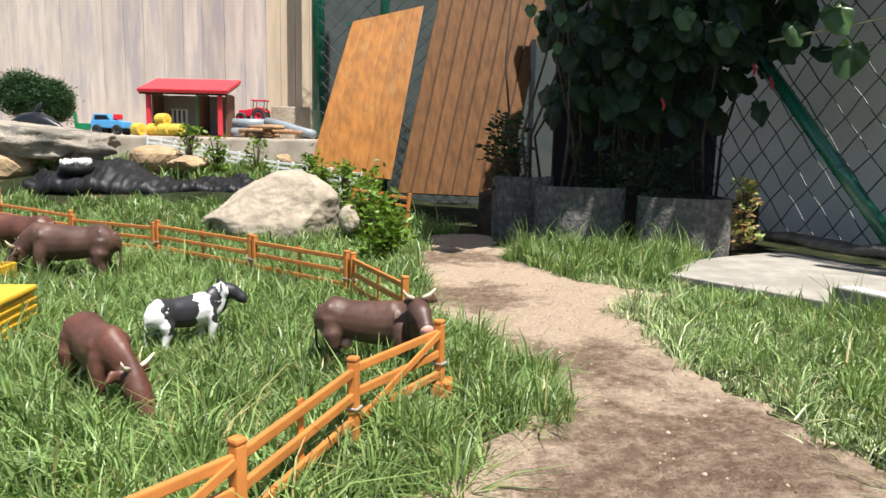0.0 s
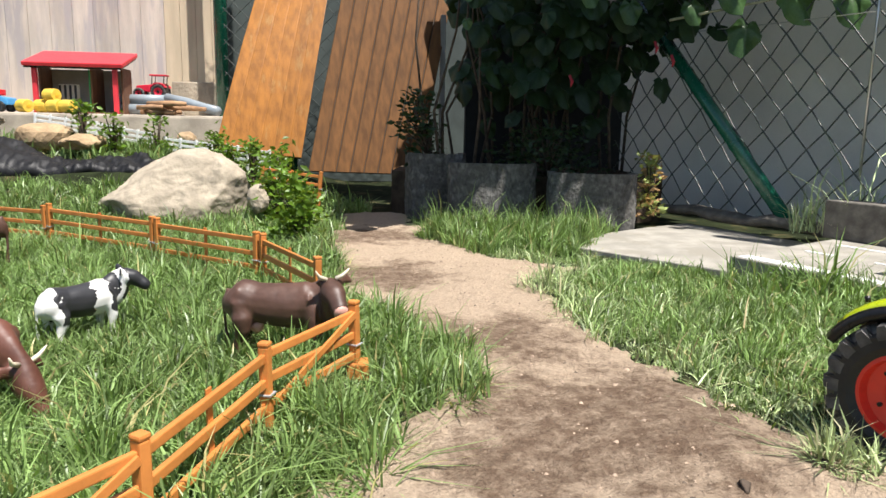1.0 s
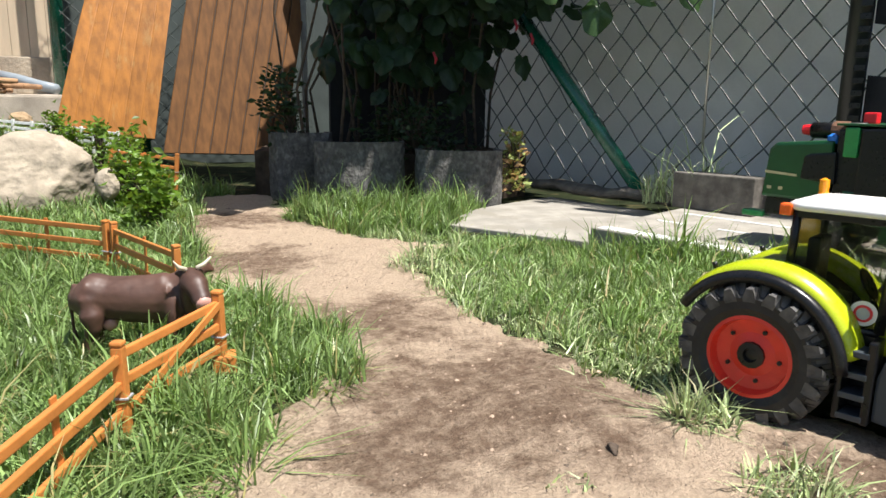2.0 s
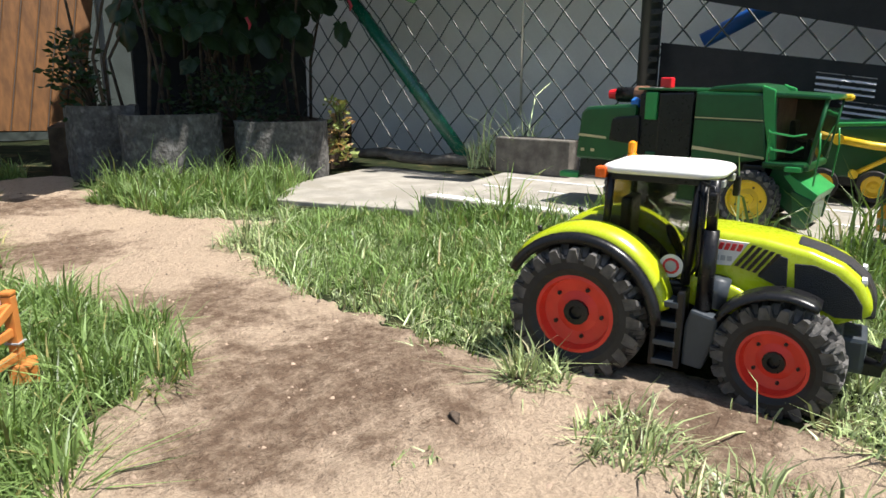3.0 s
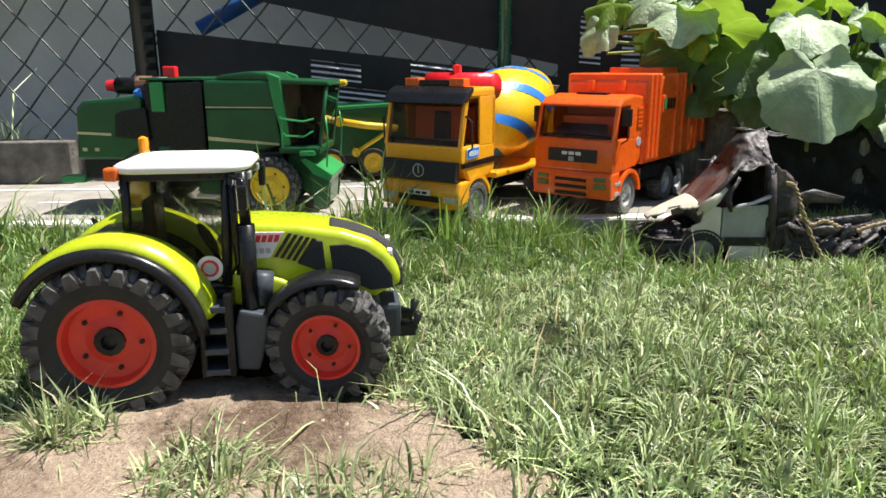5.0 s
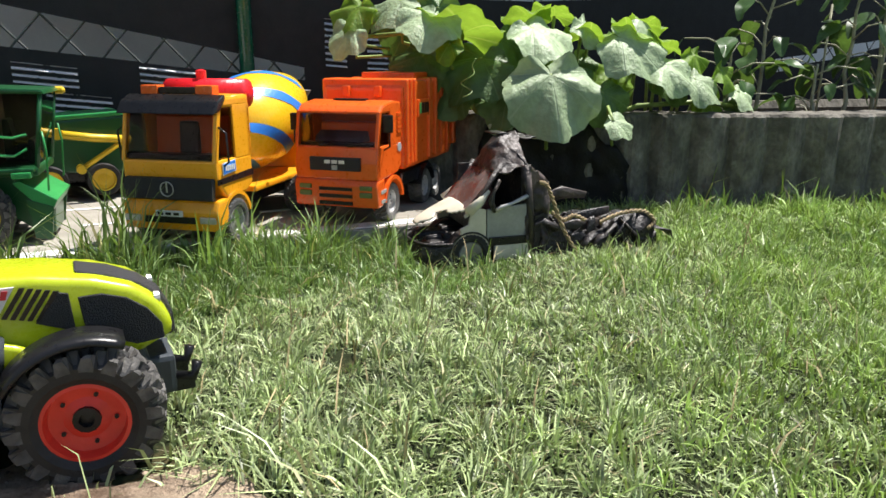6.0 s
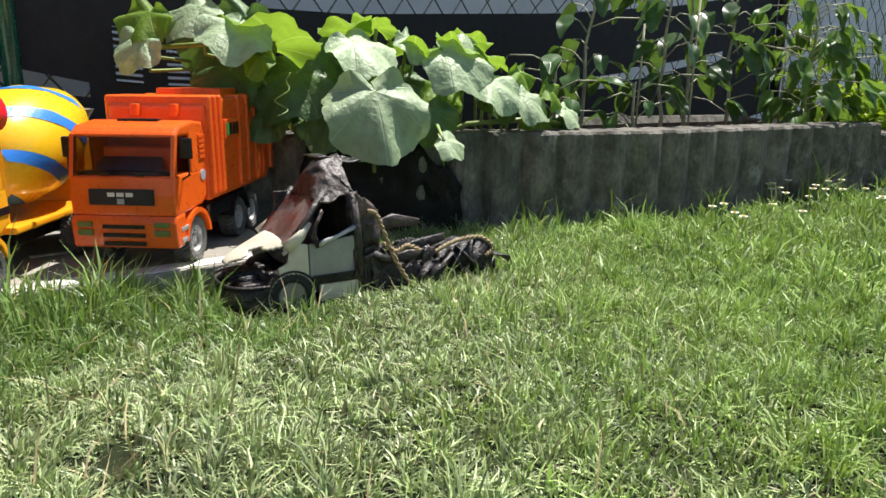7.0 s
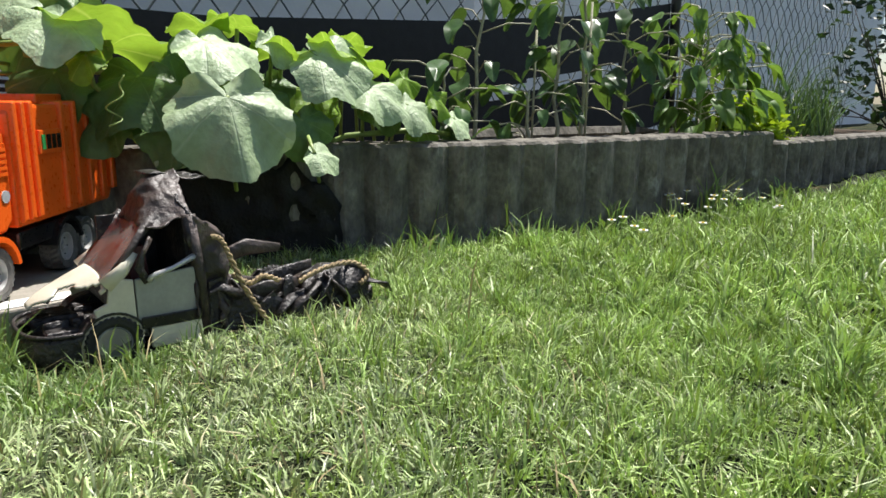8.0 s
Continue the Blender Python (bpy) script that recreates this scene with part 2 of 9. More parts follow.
M["paleboard"] = mat("pale_board", (0.58, 0.47, 0.33), 0.8, vary=0.10, scale=5, fine=60, bump=0.2, rnd=0.06, stretch=(6, 6, 0.7))
M["panelwood"] = mat("varnished_plank", (0.138, 0.060, 0.017), 0.6, vary=0.25, scale=6, fine=70, bump=0.25, rnd=0.10, coat=0.0, spec=0.25, stretch=(9, 9, 0.6))
M["panelworn"] = mat("worn_plank", (0.295, 0.115, 0.018), 0.5, vary=0.22, scale=6, fine=40, bump=0.25, rnd=0.09, other=(0.32, 0.16, 0.045), spread=0.60, stretch=(8, 8, 0.16), spec=0.3)
M["gateshade"] = mat("dark_green_backdrop", (0.055, 0.07, 0.065), 0.7, vary=0.2, scale=6, fine=80, bump=0.2)
M["darkboard"] = mat("dark_board_edge", (0.05, 0.035, 0.025), 0.8)
M["greenmetal"] = mat("green_painted_steel", (0.008, 0.095, 0.058), 0.24, vary=0.1, scale=40, bump=0.05, coat=0.4)
M["darkmetal"] = mat("black_painted_steel", (0.014, 0.017, 0.016), 0.4, vary=0.2, bump=0.1)
M["wire"] = mat("plastic_coated_wire", (0.05, 0.062, 0.056), 0.4, vary=0.2, bump=0.0)
M["barewire"] = mat("galvanised_wire", (0.55, 0.55, 0.53), 0.35, metal=0.8, vary=0.1, bump=0.0)
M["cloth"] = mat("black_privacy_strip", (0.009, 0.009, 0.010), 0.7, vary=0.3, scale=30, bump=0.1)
M["bluepipe"] = mat("blue_plastic_pipe", (0.02, 0.13, 0.55), 0.35, vary=0.08, bump=0.05)
M["orangeplastic"] = mat("orange_brown_plastic", (0.52, 0.19, 0.045), 0.5, vary=0.12, scale=30, bump=0.1, rnd=0.06)
M["cowbrown"] = mat("brown_figurine", (0.085, 0.043, 0.030), 0.5, vary=0.3, scale=22, fine=120, bump=0.1)
M["cowred"] = mat("red_brown_figurine", (0.105, 0.040, 0.026), 0.5, vary=0.3, scale=22, fine=120, bump=0.1)
M["cowpatch"] = patched("black_white_figurine", (0.74, 0.73, 0.70), (0.028, 0.028, 0.031))
M["horn"] = mat("ivory_plastic", (0.72, 0.62, 0.48), 0.45, vary=0.1)
M["udder"] = mat("pink_plastic", (0.62, 0.33, 0.27), 0.5, vary=0.1)
M["yellowbox"] = mat("yellow_plastic", (0.72, 0.42, 0.03), 0.45, vary=0.08, scale=30, bump=0.1)
M["bale"] = mat("straw_yellow_bale", (0.70, 0.48, 0.06), 0.7, vary=0.15, scale=40, bump=0.5)
M["rock"] = mat("pale_sandstone", (0.37, 0.315, 0.24), 0.9, vary=0.20, scale=14, fine=70, bump=1.0, other=(0.25, 0.215, 0.165), spread=0.57, spec=0.2)
M["rockdark"] = mat("weathered_slab_stone", (0.36, 0.315, 0.255), 0.95, vary=0.3, scale=14, fine=110, bump=1.0, other=(0.17, 0.155, 0.13), spread=0.53, spec=0.2)
M["rockwarm"] = mat("warm_sandstone", (0.38, 0.27, 0.16), 0.9, vary=0.2, scale=16, fine=110, bump=0.8, spec=0.2)
M["whitestone"] = mat("white_pebbles", (0.78, 0.76, 0.72), 0.7, vary=0.1)
M["liner"] = mat("black_pond_liner", (0.010, 0.010, 0.011), 0.5, vary=0.3, scale=20, bump=0.2, spec=0.3)
M["whiteplastic"] = mat("white_plastic", (0.78, 0.78, 0.75), 0.4, vary=0.05, scale=40)
M["redroof"] = mat("red_painted_wood", (0.62, 0.035, 0.05), 0.5, vary=0.1, scale=30, bump=0.15)
M["shedwood"] = mat("brown_shed_wood", (0.16, 0.075, 0.04), 0.7, vary=0.25, scale=20, bump=0.3, stretch=(4, 4, 0.6))
M["shedgrey"] = mat("grey_shed_board", (0.28, 0.27, 0.25), 0.7, vary=0.12, scale=20)
M["log"] = mat("log_bark", (0.33, 0.19, 0.10), 0.85, vary=0.3, scale=30, bump=0.6, rnd=0.15)
M["pipe"] = mat("grey_plastic_pipe", (0.24, 0.28, 0.31), 0.4, vary=0.08, bump=0.05)
M["bluecar"] = mat("blue_toy_paint", (0.08, 0.32, 0.62), 0.35, vary=0.06)
M["redcar"] = mat("red_toy_paint", (0.60, 0.02, 0.05), 0.35, vary=0.06)
M["greenchair"] = mat("green_toy_plastic", (0.0, 0.16, 0.06), 0.4, vary=0.06)
M["tyre"] = mat("black_rubber", (0.014, 0.014, 0.014), 0.6, vary=0.35, scale=45, fine=200, bump=0.3, other=(0.055, 0.05, 0.042), spread=0.68)
M["tyredusty"] = mat("dusty_rubber", (0.095, 0.092, 0.086), 0.8, vary=0.3, scale=60, bump=0.3)
M["redrim"] = mat("red_rim_plastic", (0.74, 0.045, 0.025), 0.4, vary=0.06, scale=40)
M["lime"] = mat("lime_plastic", (0.44, 0.53, 0.014), 0.28, vary=0.05, scale=30, bump=0.03, coat=0.25)
M["black"] = mat("black_plastic", (0.010, 0.010, 0.011), 0.3, vary=0.2, scale=40, bump=0.04, spec=0.35)
M["tread"] = mat("dusty_tread", (0.085, 0.080, 0.074), 0.7, vary=0.4, scale=60, fine=220, bump=0.4)
M["slate"] = mat("slate_grey_plastic", (0.045, 0.055, 0.066), 0.45, vary=0.15, scale=40, bump=0.1)
M["grille"] = mat("dark_grille_plastic", (0.02, 0.02, 0.022), 0.55, vary=0.1, scale=300, fine=900, bump=0.6)
M["white"] = mat("white_roof_plastic", (0.80, 0.79, 0.76), 0.45, vary=0.04, scale=20, bump=0.05)
M["amber"] = mat("amber_plastic", (0.85, 0.30, 0.01), 0.25, vary=0.05)
M["orangelamp"] = mat("orange_lamp_plastic", (0.88, 0.14, 0.02), 0.25, vary=0.05)
M["redplastic"] = mat("red_plastic", (0.80, 0.02, 0.03), 0.3, vary=0.05)
M["blueplastic"] = mat("blue_plastic", (0.03, 0.20, 0.66), 0.35, vary=0.05)
M["label"] = mat("printed_label_white", (0.72, 0.72, 0.70), 0.4, vary=0.03)
M["lettering"] = mat("red_print", (0.62, 0.02, 0.03), 0.4, vary=0.03)
M["greyprint"] = mat("grey_print", (0.36, 0.37, 0.38), 0.4, vary=0.1)
M["combine"] = mat("dark_green_plastic", (0.008, 0.080, 0.022), 0.33, vary=0.1, scale=25, bump=0.04, coat=0.15)
M["combinelight"] = mat("bright_green_plastic", (0.03, 0.27, 0.07), 0.33, vary=0.1, scale=25, bump=0.04)
M["yellowrim"] = mat("yellow_rim_plastic", (0.68, 0.46, 0.015), 0.4, vary=0.08, scale=30)
M["cablining"] = mat("brown_cab_lining", (0.26, 0.20, 0.15), 0.5, vary=0.3, scale=40, bump=0.1)
M["stripe"] = mat("beige_stripe", (0.55, 0.47, 0.26), 0.5, vary=0.08)
M["mixer"] = mat("orange_yellow_plastic", (0.86, 0.37, 0.014), 0.3, vary=0.05, scale=25, bump=0.03, coat=0.2)
M["drum"] = mat("yellow_drum_plastic", (0.86, 0.52, 0.015), 0.28, vary=0.04, scale=25, bump=0.03, coat=0.2)
M["orange"] = mat("orange_plastic", (0.80, 0.115, 0.010), 0.3, vary=0.06, scale=25, bump=0.03, coat=0.2)
M["silver"] = mat("silver_plastic", (0.45, 0.45, 0.44), 0.35, metal=0.4, vary=0.1)
M["charred"] = mat("charred_plastic", (0.020, 0.017, 0.016), 0.42, vary=0.5, scale=40, fine=160, bump=0.9, other=(0.085, 0.065, 0.055), spread=0.60)
M["melted"] = mat("sooty_melted_plastic", (0.066, 0.050, 0.044), 0.48, vary=0.6, scale=26, fine=120, bump=0.7, other=(0.022, 0.018, 0.016), spread=0.50)
M["cream"] = mat("scorched_cream_plastic", (0.60, 0.56, 0.44), 0.4, vary=0.12, scale=22, bump=0.1)
M["greypanel"] = mat("sooty_grey_panel", (0.27, 0.275, 0.245), 0.45, vary=0.2, scale=16, bump=0.1)
M["rope"] = mat("sisal_rope", (0.33, 0.25, 0.14), 0.9, vary=0.25, scale=120, bump=0.6)
M["bark"] = mat("dark_bark", (0.07, 0.05, 0.035), 0.9, vary=0.3, scale=50, bump=0.6)
M["greenstem"] = mat("green_stem", (0.22, 0.30, 0.08), 0.5, vary=0.2, scale=60, bump=0.2)
M["palestem"] = mat("pale_stem", (0.34, 0.33, 0.22), 0.6, vary=0.2, scale=60, bump=0.2)
# pumpkin leaf twice: sky sheen in the pale colour, shade in the dark one
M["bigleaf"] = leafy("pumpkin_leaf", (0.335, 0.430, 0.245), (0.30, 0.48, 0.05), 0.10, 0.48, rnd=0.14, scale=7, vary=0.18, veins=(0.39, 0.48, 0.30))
M["shadeleaf"] = leafy("shaded_pumpkin_leaf", (0.105, 0.185, 0.060), (0.24, 0.40, 0.03), 0.22, 0.45, rnd=0.2, scale=7, vary=0.2, veins=(0.17, 0.26, 0.10))
# lime tone: sun shining through the leaf, partly put into the colour
M["limeleaf"] = leafy("sunlit_pumpkin_leaf", (0.20, 0.34, 0.04), (0.34, 0.52, 0.035), 0.45, 0.5, rnd=0.16, scale=8, vary=0.2, veins=(0.45, 0.58, 0.14))
# near-black: the shade on the vine is put into this colour
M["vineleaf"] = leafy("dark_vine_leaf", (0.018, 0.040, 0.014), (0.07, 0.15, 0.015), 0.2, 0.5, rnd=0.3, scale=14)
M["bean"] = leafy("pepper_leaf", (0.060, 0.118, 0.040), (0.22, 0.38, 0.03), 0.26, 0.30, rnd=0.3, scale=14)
M["shrub"] = leafy("shrub_leaf", (0.11, 0.20, 0.022), (0.30, 0.42, 0.03), 0.35, 0.4, island=0.35, scale=14)
M["yellowshrub"] = leafy("yellowing_leaf", (0.27, 0.33, 0.10), (0.5, 0.4, 0.06), 0.30, 0.5, island=0.35, straw=(0.55, 0.33, 0.16), share=0.35, scale=30)
M["conifer"] = leafy("conifer_needles", (0.022, 0.065, 0.016), (0.05, 0.11, 0.02), 0.2, 0.5, island=0.3, scale=20)
M["brightplant"] = leafy("yellow_green_leaf", (0.26, 0.38, 0.02), (0.45, 0.60, 0.02), 0.4, 0.45, island=0.3, scale=20)
M["blossom"] = mat("red_blossom", (0.30, 0.012, 0.025), 0.6, vary=0.2)
M["petal"] = mat("white_petals", (0.80, 0.80, 0.78), 0.6, vary=0.03)
M["cabglass"] = clear("dusty_cab_pane", (0.66, 0.65, 0.62), 0.05)
M["dimglass"] = clear("tinted_windscreen", (0.58, 0.55, 0.52), 0.03)
M["smoke"] = clear("smoked_pane", (0.27, 0.26, 0.25))
M["sedge"] = leafy("sedge_blades", (0.06, 0.11, 0.04), (0.12, 0.2, 0.03), 0.3, 0.5, island=0.4, scale=8)
M["purple"] = clear("tinted_pane", (0.72, 0.62, 0.68))
# sooty pane; grey reflection and the red behind it are put into the colour
M["sootpane"] = mat("sooty_sheen_pane", (0.135, 0.120, 0.112), 0.22, vary=0.45, scale=26, bump=0.05, other=(0.120, 0.032, 0.028), spread=0.54, fade=0.05)
M["sootpane"].node_tree.nodes["Principled BSDF"].inputs["Transmission Weight"].default_value = 0.25

# ---- building helpers ----


def shade(bm, smooth):
    for f in bm.faces:
        f.smooth = smooth


def part(name, bm, material, parent=None, label="", smooth=False, kind=""):
    """Links a bmesh as one mesh object, under a thing or a part."""
    shade(bm, smooth)
    me = bpy.data.meshes.new(name)
    bm.to_mesh(me)
    bm.free()
    me.materials.append(material)
    ob = new(name, me)
    ob.parent = parent
    if label or kind:
        tagged(ob, label, kind=kind)
    return ob


def thing(name, m, label, category, group=""):
    ob = new(name)
    ob.empty_display_size = 0.02
    ob.matrix_world = m
    return tagged(ob, label, category, group)


def one(name, bm, material, label, category, m=None, group="", smooth=False, kind=""):
    ob = part(name, bm, material, None, smooth=smooth)
    if m is not None:
        ob.matrix_world = m
    return tagged(ob, label, category, group, kind)


def box(bm, x0, x1, y0, y1, z0, z1, bevel=0.0, m=None):
    vs = [bm.verts.new((x, y, z)) for x in (x0, x1) for y in (y0, y1) for z in (z0, z1)]
    fs = [bm.faces.new([vs[i] for i in f]) for f in ((0, 1, 3, 2), (4, 6, 7, 5), (0, 4, 5, 1), (2, 3, 7, 6), (0, 2, 6, 4), (1, 5, 7, 3))]
    if m is not None:
        bmesh.ops.transform(bm, matrix=m, verts=vs)
    if bevel:
        es = list({e for f in fs for e in f.edges})
        bmesh.ops.bevel(bm, geom=es, offset=bevel, segments=2, profile=0.6, affect="EDGES")
    return bm


def boxed(*a, **k):
    return box(bmesh.new(), *a, **k)


def prism(bm, pts, y0, y1, bevel=0.0, axis="y"):
    """A side outline (x, z) drawn out across y; axis z: an outline (x, y) drawn up from y0 to y1."""
    put = (lambda a, b, c: (a, c, b)) if axis == "y" else (lambda a, b, c: (a, b, c))
    lo = [bm.verts.new(put(a, b, y0)) for a, b in pts]
    hi = [bm.verts.new(put(a, b, y1)) for a, b in pts]
    n = len(pts)
    fs = [bm.faces.new(lo), bm.faces.new(hi[::-1])] + [bm.faces.new((lo[i], hi[i], hi[(i + 1) % n], lo[(i + 1) % n])) for i in range(n)]
    bmesh.ops.recalc_face_normals(bm, faces=fs)
    if bevel:
        bmesh.ops.bevel(bm, geom=list({e for f in fs for e in f.edges}), offset=bevel, segments=2, profile=0.6, affect="EDGES")
    return bm


def tube(bm, pts, radii, seg=8, flat=1.0):
    """A closed tube along points; radii: one, one each, or pairs (across, up)."""
    pts = [Vector(p) for p in pts]
    if isinstance(radii, (int, float)):
        radii = [radii] * len(pts)
    rings, prev = [], None
    for i, p in enumerate(pts):
        d = (pts[min(i + 1, len(pts) - 1)] - pts[max(i - 1, 0)]).normalized()
        ref = Vector((0, 0, 1)) if abs(d.z) < 0.95 else Vector((1, 0, 0))
        side = d.cross(ref).normalized()
        if prev and side.dot(prev) < 0:
            side = -side
        prev = side
        up = side.cross(d)
        r = radii[i] if isinstance(radii[i], tuple) else (radii[i], radii[i] * flat)
        rings.append([bm.verts.new(p + side * r[0] * math.cos(2 * math.pi * k / seg) + up * r[1] * math.sin(2 * math.pi * k / seg)) for k in range(seg)])
    fs = []
    for a, b in zip(rings, rings[1:]):
        fs += [bm.faces.new((a[k], a[(k + 1) % seg], b[(k + 1) % seg], b[k])) for k in range(seg)]
    fs += [bm.faces.new(rings[0][::-1]), bm.faces.new(rings[-1])]
    bmesh.ops.recalc_face_normals(bm, faces=fs)
    return bm


def lathe(bm, prof, seg=24, m=None, axis="y"):
    """A profile (radius, along) turned round an axis."""
    rings = []
    for r, a in prof:
        ring = []
        for k in range(seg):
            c, s = r * math.cos(2 * math.pi * k / seg), r * math.sin(2 * math.pi * k / seg)
            v = (c, a, s) if axis == "y" else (a, c, s) if axis == "x" else (c, s, a)
            ring.append(bm.verts.new(m @ Vector(v) if m is not None else v))
        rings.append(ring)
    fs = []
    for a, b in zip(rings, rings[1:]):
        fs += [bm.faces.new((a[k], a[(k + 1) % seg], b[(k + 1) % seg], b[k])) for k in range(seg)]
    fs += [bm.faces.new(rings[0]), bm.faces.new(rings[-1][::-1])]
    bmesh.ops.recalc_face_normals(bm, faces=fs)
    return bm


def mesh_np(name, verts, faces, material, label="", category="", kind="stuff", parent=None):
    """A mesh from arrays: faces all of one size."""
    me = bpy.data.meshes.new(name)
    n, k = faces.shape
    me.vertices.add(len(verts))
    me.vertices.foreach_set("co", verts.astype(np.float32).ravel())
    me.loops.add(n * k)
    me.loops.foreach_set("vertex_index", faces.astype(np.int32).ravel())
    me.polygons.add(n)
    me.polygons.foreach_set("loop_start", np.arange(0, n * k, k, dtype=np.int32))
    me.update(calc_edges=True)
    me.materials.append(material)
    ob = new(name, me)
    ob.parent = parent
    return tagged(ob, label, category, kind=kind)


def smoothstep(a, b, v):
    t = np.clip((np.asarray(v, float) - a) / (b - a), 0, 1)
    return t * t * (3 - 2 * t)


# ---- the lie of the land ----
FENCE_N, FENCE_D = Vector((0.918, 0.396, 0)), Vector((0.396, -0.918, 0))


def on_fence(u, s, z=0.0):
    """A point u metres out across the slab and s metres along the wire fence."""
    p = FENCE_N * u + FENCE_D * s
    return Vector((p.x, p.y, z))


def rise(x, y):
    """Height of the ground: flat in front, climbing to the rockery behind the meadow, slightly up on the lawn."""
    x, y = np.asarray(x, float), np.asarray(y, float)
    left = smoothstep(0.02, 0.75, -x)
    bank = 0.19 * smoothstep(1.95, 2.75, y) * left
    lawn = 0.016 * smoothstep(0.45, 0.8, x) * smoothstep(1.4, 0.9, y)
    far = 0.05 * smoothstep(-0.6, -2.6, y) * smoothstep(0.5, 1.5, x)
    bumps = 0.006 * np.sin(9.1 * x + 1.3) * np.sin(7.7 * y + 0.4) + 0.003 * np.sin(23 * x + 5 * y) * np.sin(19 * y - 3 * x)
    return bank + lawn + far + bumps


EARTH = np.array([(-0.12, 0.36), (-0.07, 0.55), (-0.02, 0.63), (0.01, 0.71), (0.07, 0.77), (0.125, 0.83), (0.13, 0.90), (0.09, 1.05), (0.01, 1.15), (-0.05, 1.5),
                  (-0.08, 1.9), (-0.05, 2.45), (0.16, 2.45), (0.21, 1.95), (0.35, 1.62), (0.50, 1.50), (0.40, 1.40), (0.36, 1.25), (0.375, 1.0), (0.44, 0.68),
                  (0.50, 0.61), (0.57, 0.57), (0.615, 0.48), (0.60, 0.30), (0.53, 0.19), (0.42, 0.16), (0.2, 0.1), (-0.1, 0.1)])


def edge_distance(x, y, poly):
    """Signed distance to a closed outline, positive inside."""
    x, y = np.asarray(x, float), np.asarray(y, float)
    best, inside = np.full(x.shape, 1e9), np.zeros(x.shape, bool)
    for (ax, ay), (bx, by) in zip(poly, np.roll(poly, -1, 0)):
        dx, dy = bx - ax, by - ay
        t = np.clip(((x - ax) * dx + (y - ay) * dy) / (dx * dx + dy * dy), 0, 1)
        best = np.minimum(best, np.hypot(x - ax - t * dx, y - ay - t * dy))
        inside ^= ((ay > y) != (by > y)) & (x < dx * (y - ay) / (dy if dy else 1e-9) + ax)
    return np.where(inside, best, -best)


def ground():
    xs = np.r_[-60, -30, -12, -6, np.arange(-3, 3.5, 0.04), 6, 12, 30, 60]
    ys = np.r_[-60, -30, -12, -6, np.arange(-4, 4.2, 0.04), 6, 12, 30, 60]
    gx, gy = np.meshgrid(xs, ys)
    gzv = rise(gx, gy)
    verts = np.stack([gx, gy, gzv], -1).reshape(-1, 3)
    i = np.arange(len(ys) - 1)[:, None] * len(xs) + np.arange(len(xs) - 1)
    faces = np.stack([i, i + 1, i + 1 + len(xs), i + len(xs)], -1).reshape(-1, 4)
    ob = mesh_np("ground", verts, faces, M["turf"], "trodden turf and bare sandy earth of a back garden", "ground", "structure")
    for p in ob.data.polygons:
        p.use_smooth = True
    # the bare path as a finer skin of its own, a few millimetres proud of the turf
    xs, ys = np.arange(-0.24, 0.72, 0.008), np.arange(0.02, 2.5, 0.008)
    gx, gy = np.meshgrid(xs, ys)
    d = edge_distance(gx, gy, EARTH) + 0.012 * np.sin(31 * gx + 4 * gy) * np.sin(27 * gy) + 0.01 * np.sin(67 * gx) * np.sin(59 * gy + 1)
    gzv = rise(gx, gy) + np.clip(d * 0.25, -0.01, 0.005) + 0.0016 * np.sin(83 * gx + 11 * gy) * np.sin(71 * gy) + np.random.default_rng(5).normal(0, 0.0007, gx.shape)
    keep = d > -0.03
    verts = np.stack([gx, gy, gzv], -1).reshape(-1, 3)
    i = np.arange(len(ys) - 1)[:, None] * len(xs) + np.arange(len(xs) - 1)
    ok = keep[:-1, :-1] & keep[1:, 1:] & keep[1:, :-1] & keep[:-1, 1:]
    faces = np.stack([i, i + 1, i + 1 + len(xs), i + len(xs)], -1)[ok]
    used, inv = np.unique(faces, return_inverse=True)
    ob = mesh_np("earth_path", verts[used], inv.reshape(-1, 4), M["soil"], "bare dry sandy earth path worn through the lawn", "path", "structure")
    for p in ob.data.polygons:
        p.use_smooth = True
    # loose grit and pebbles
    rng = np.random.default_rng(8)
    n = 9500
    x, y = rng.uniform(-0.12, 0.64, n), rng.uniform(0.15, 2.3, n)
    ok = edge_distance(x, y, EARTH) > 0.005
    x, y = x[ok], y[ok]
    r = np.minimum(0.0006 + rng.exponential(0.0008, len(x)), 0.0042)
    base = np.array([(1, 0, 0), (-0.5, 0.87, 0), (-0.5, -0.87, 0), (0.3, 0.2, 0.9), (-0.4, -0.1, 0.8)])
    turn = rng.uniform(0, 6.28, len(x))
    c, s_ = np.cos(turn)[:, None], np.sin(turn)[:, None]
    b = base[None] * rng.uniform(0.7, 1.3, (len(x), 5, 3))
    v = np.stack([b[..., 0] * c - b[..., 1] * s_, b[..., 0] * s_ + b[..., 1] * c, b[..., 2] * 0.8], -1) * r[:, None, None]
    v += np.stack([x, y, rise(x, y) + 0.004], -1)[:, None]
    tri = np.array([(0, 1, 3), (1, 4, 3), (1, 2, 4), (2, 3, 4), (2, 0, 3)])
    f = (np.arange(len(x))[:, None, None] * 5 + tri).reshape(-1, 3)
    mesh_np("grit", v.reshape(-1, 3), f, M["grit"], "pale grit and small pebbles on dry earth", "grit")


M["grit"] = mat("grit", (0.27, 0.20, 0.145), 0.9, vary=0.2, island=0.75)
ground()


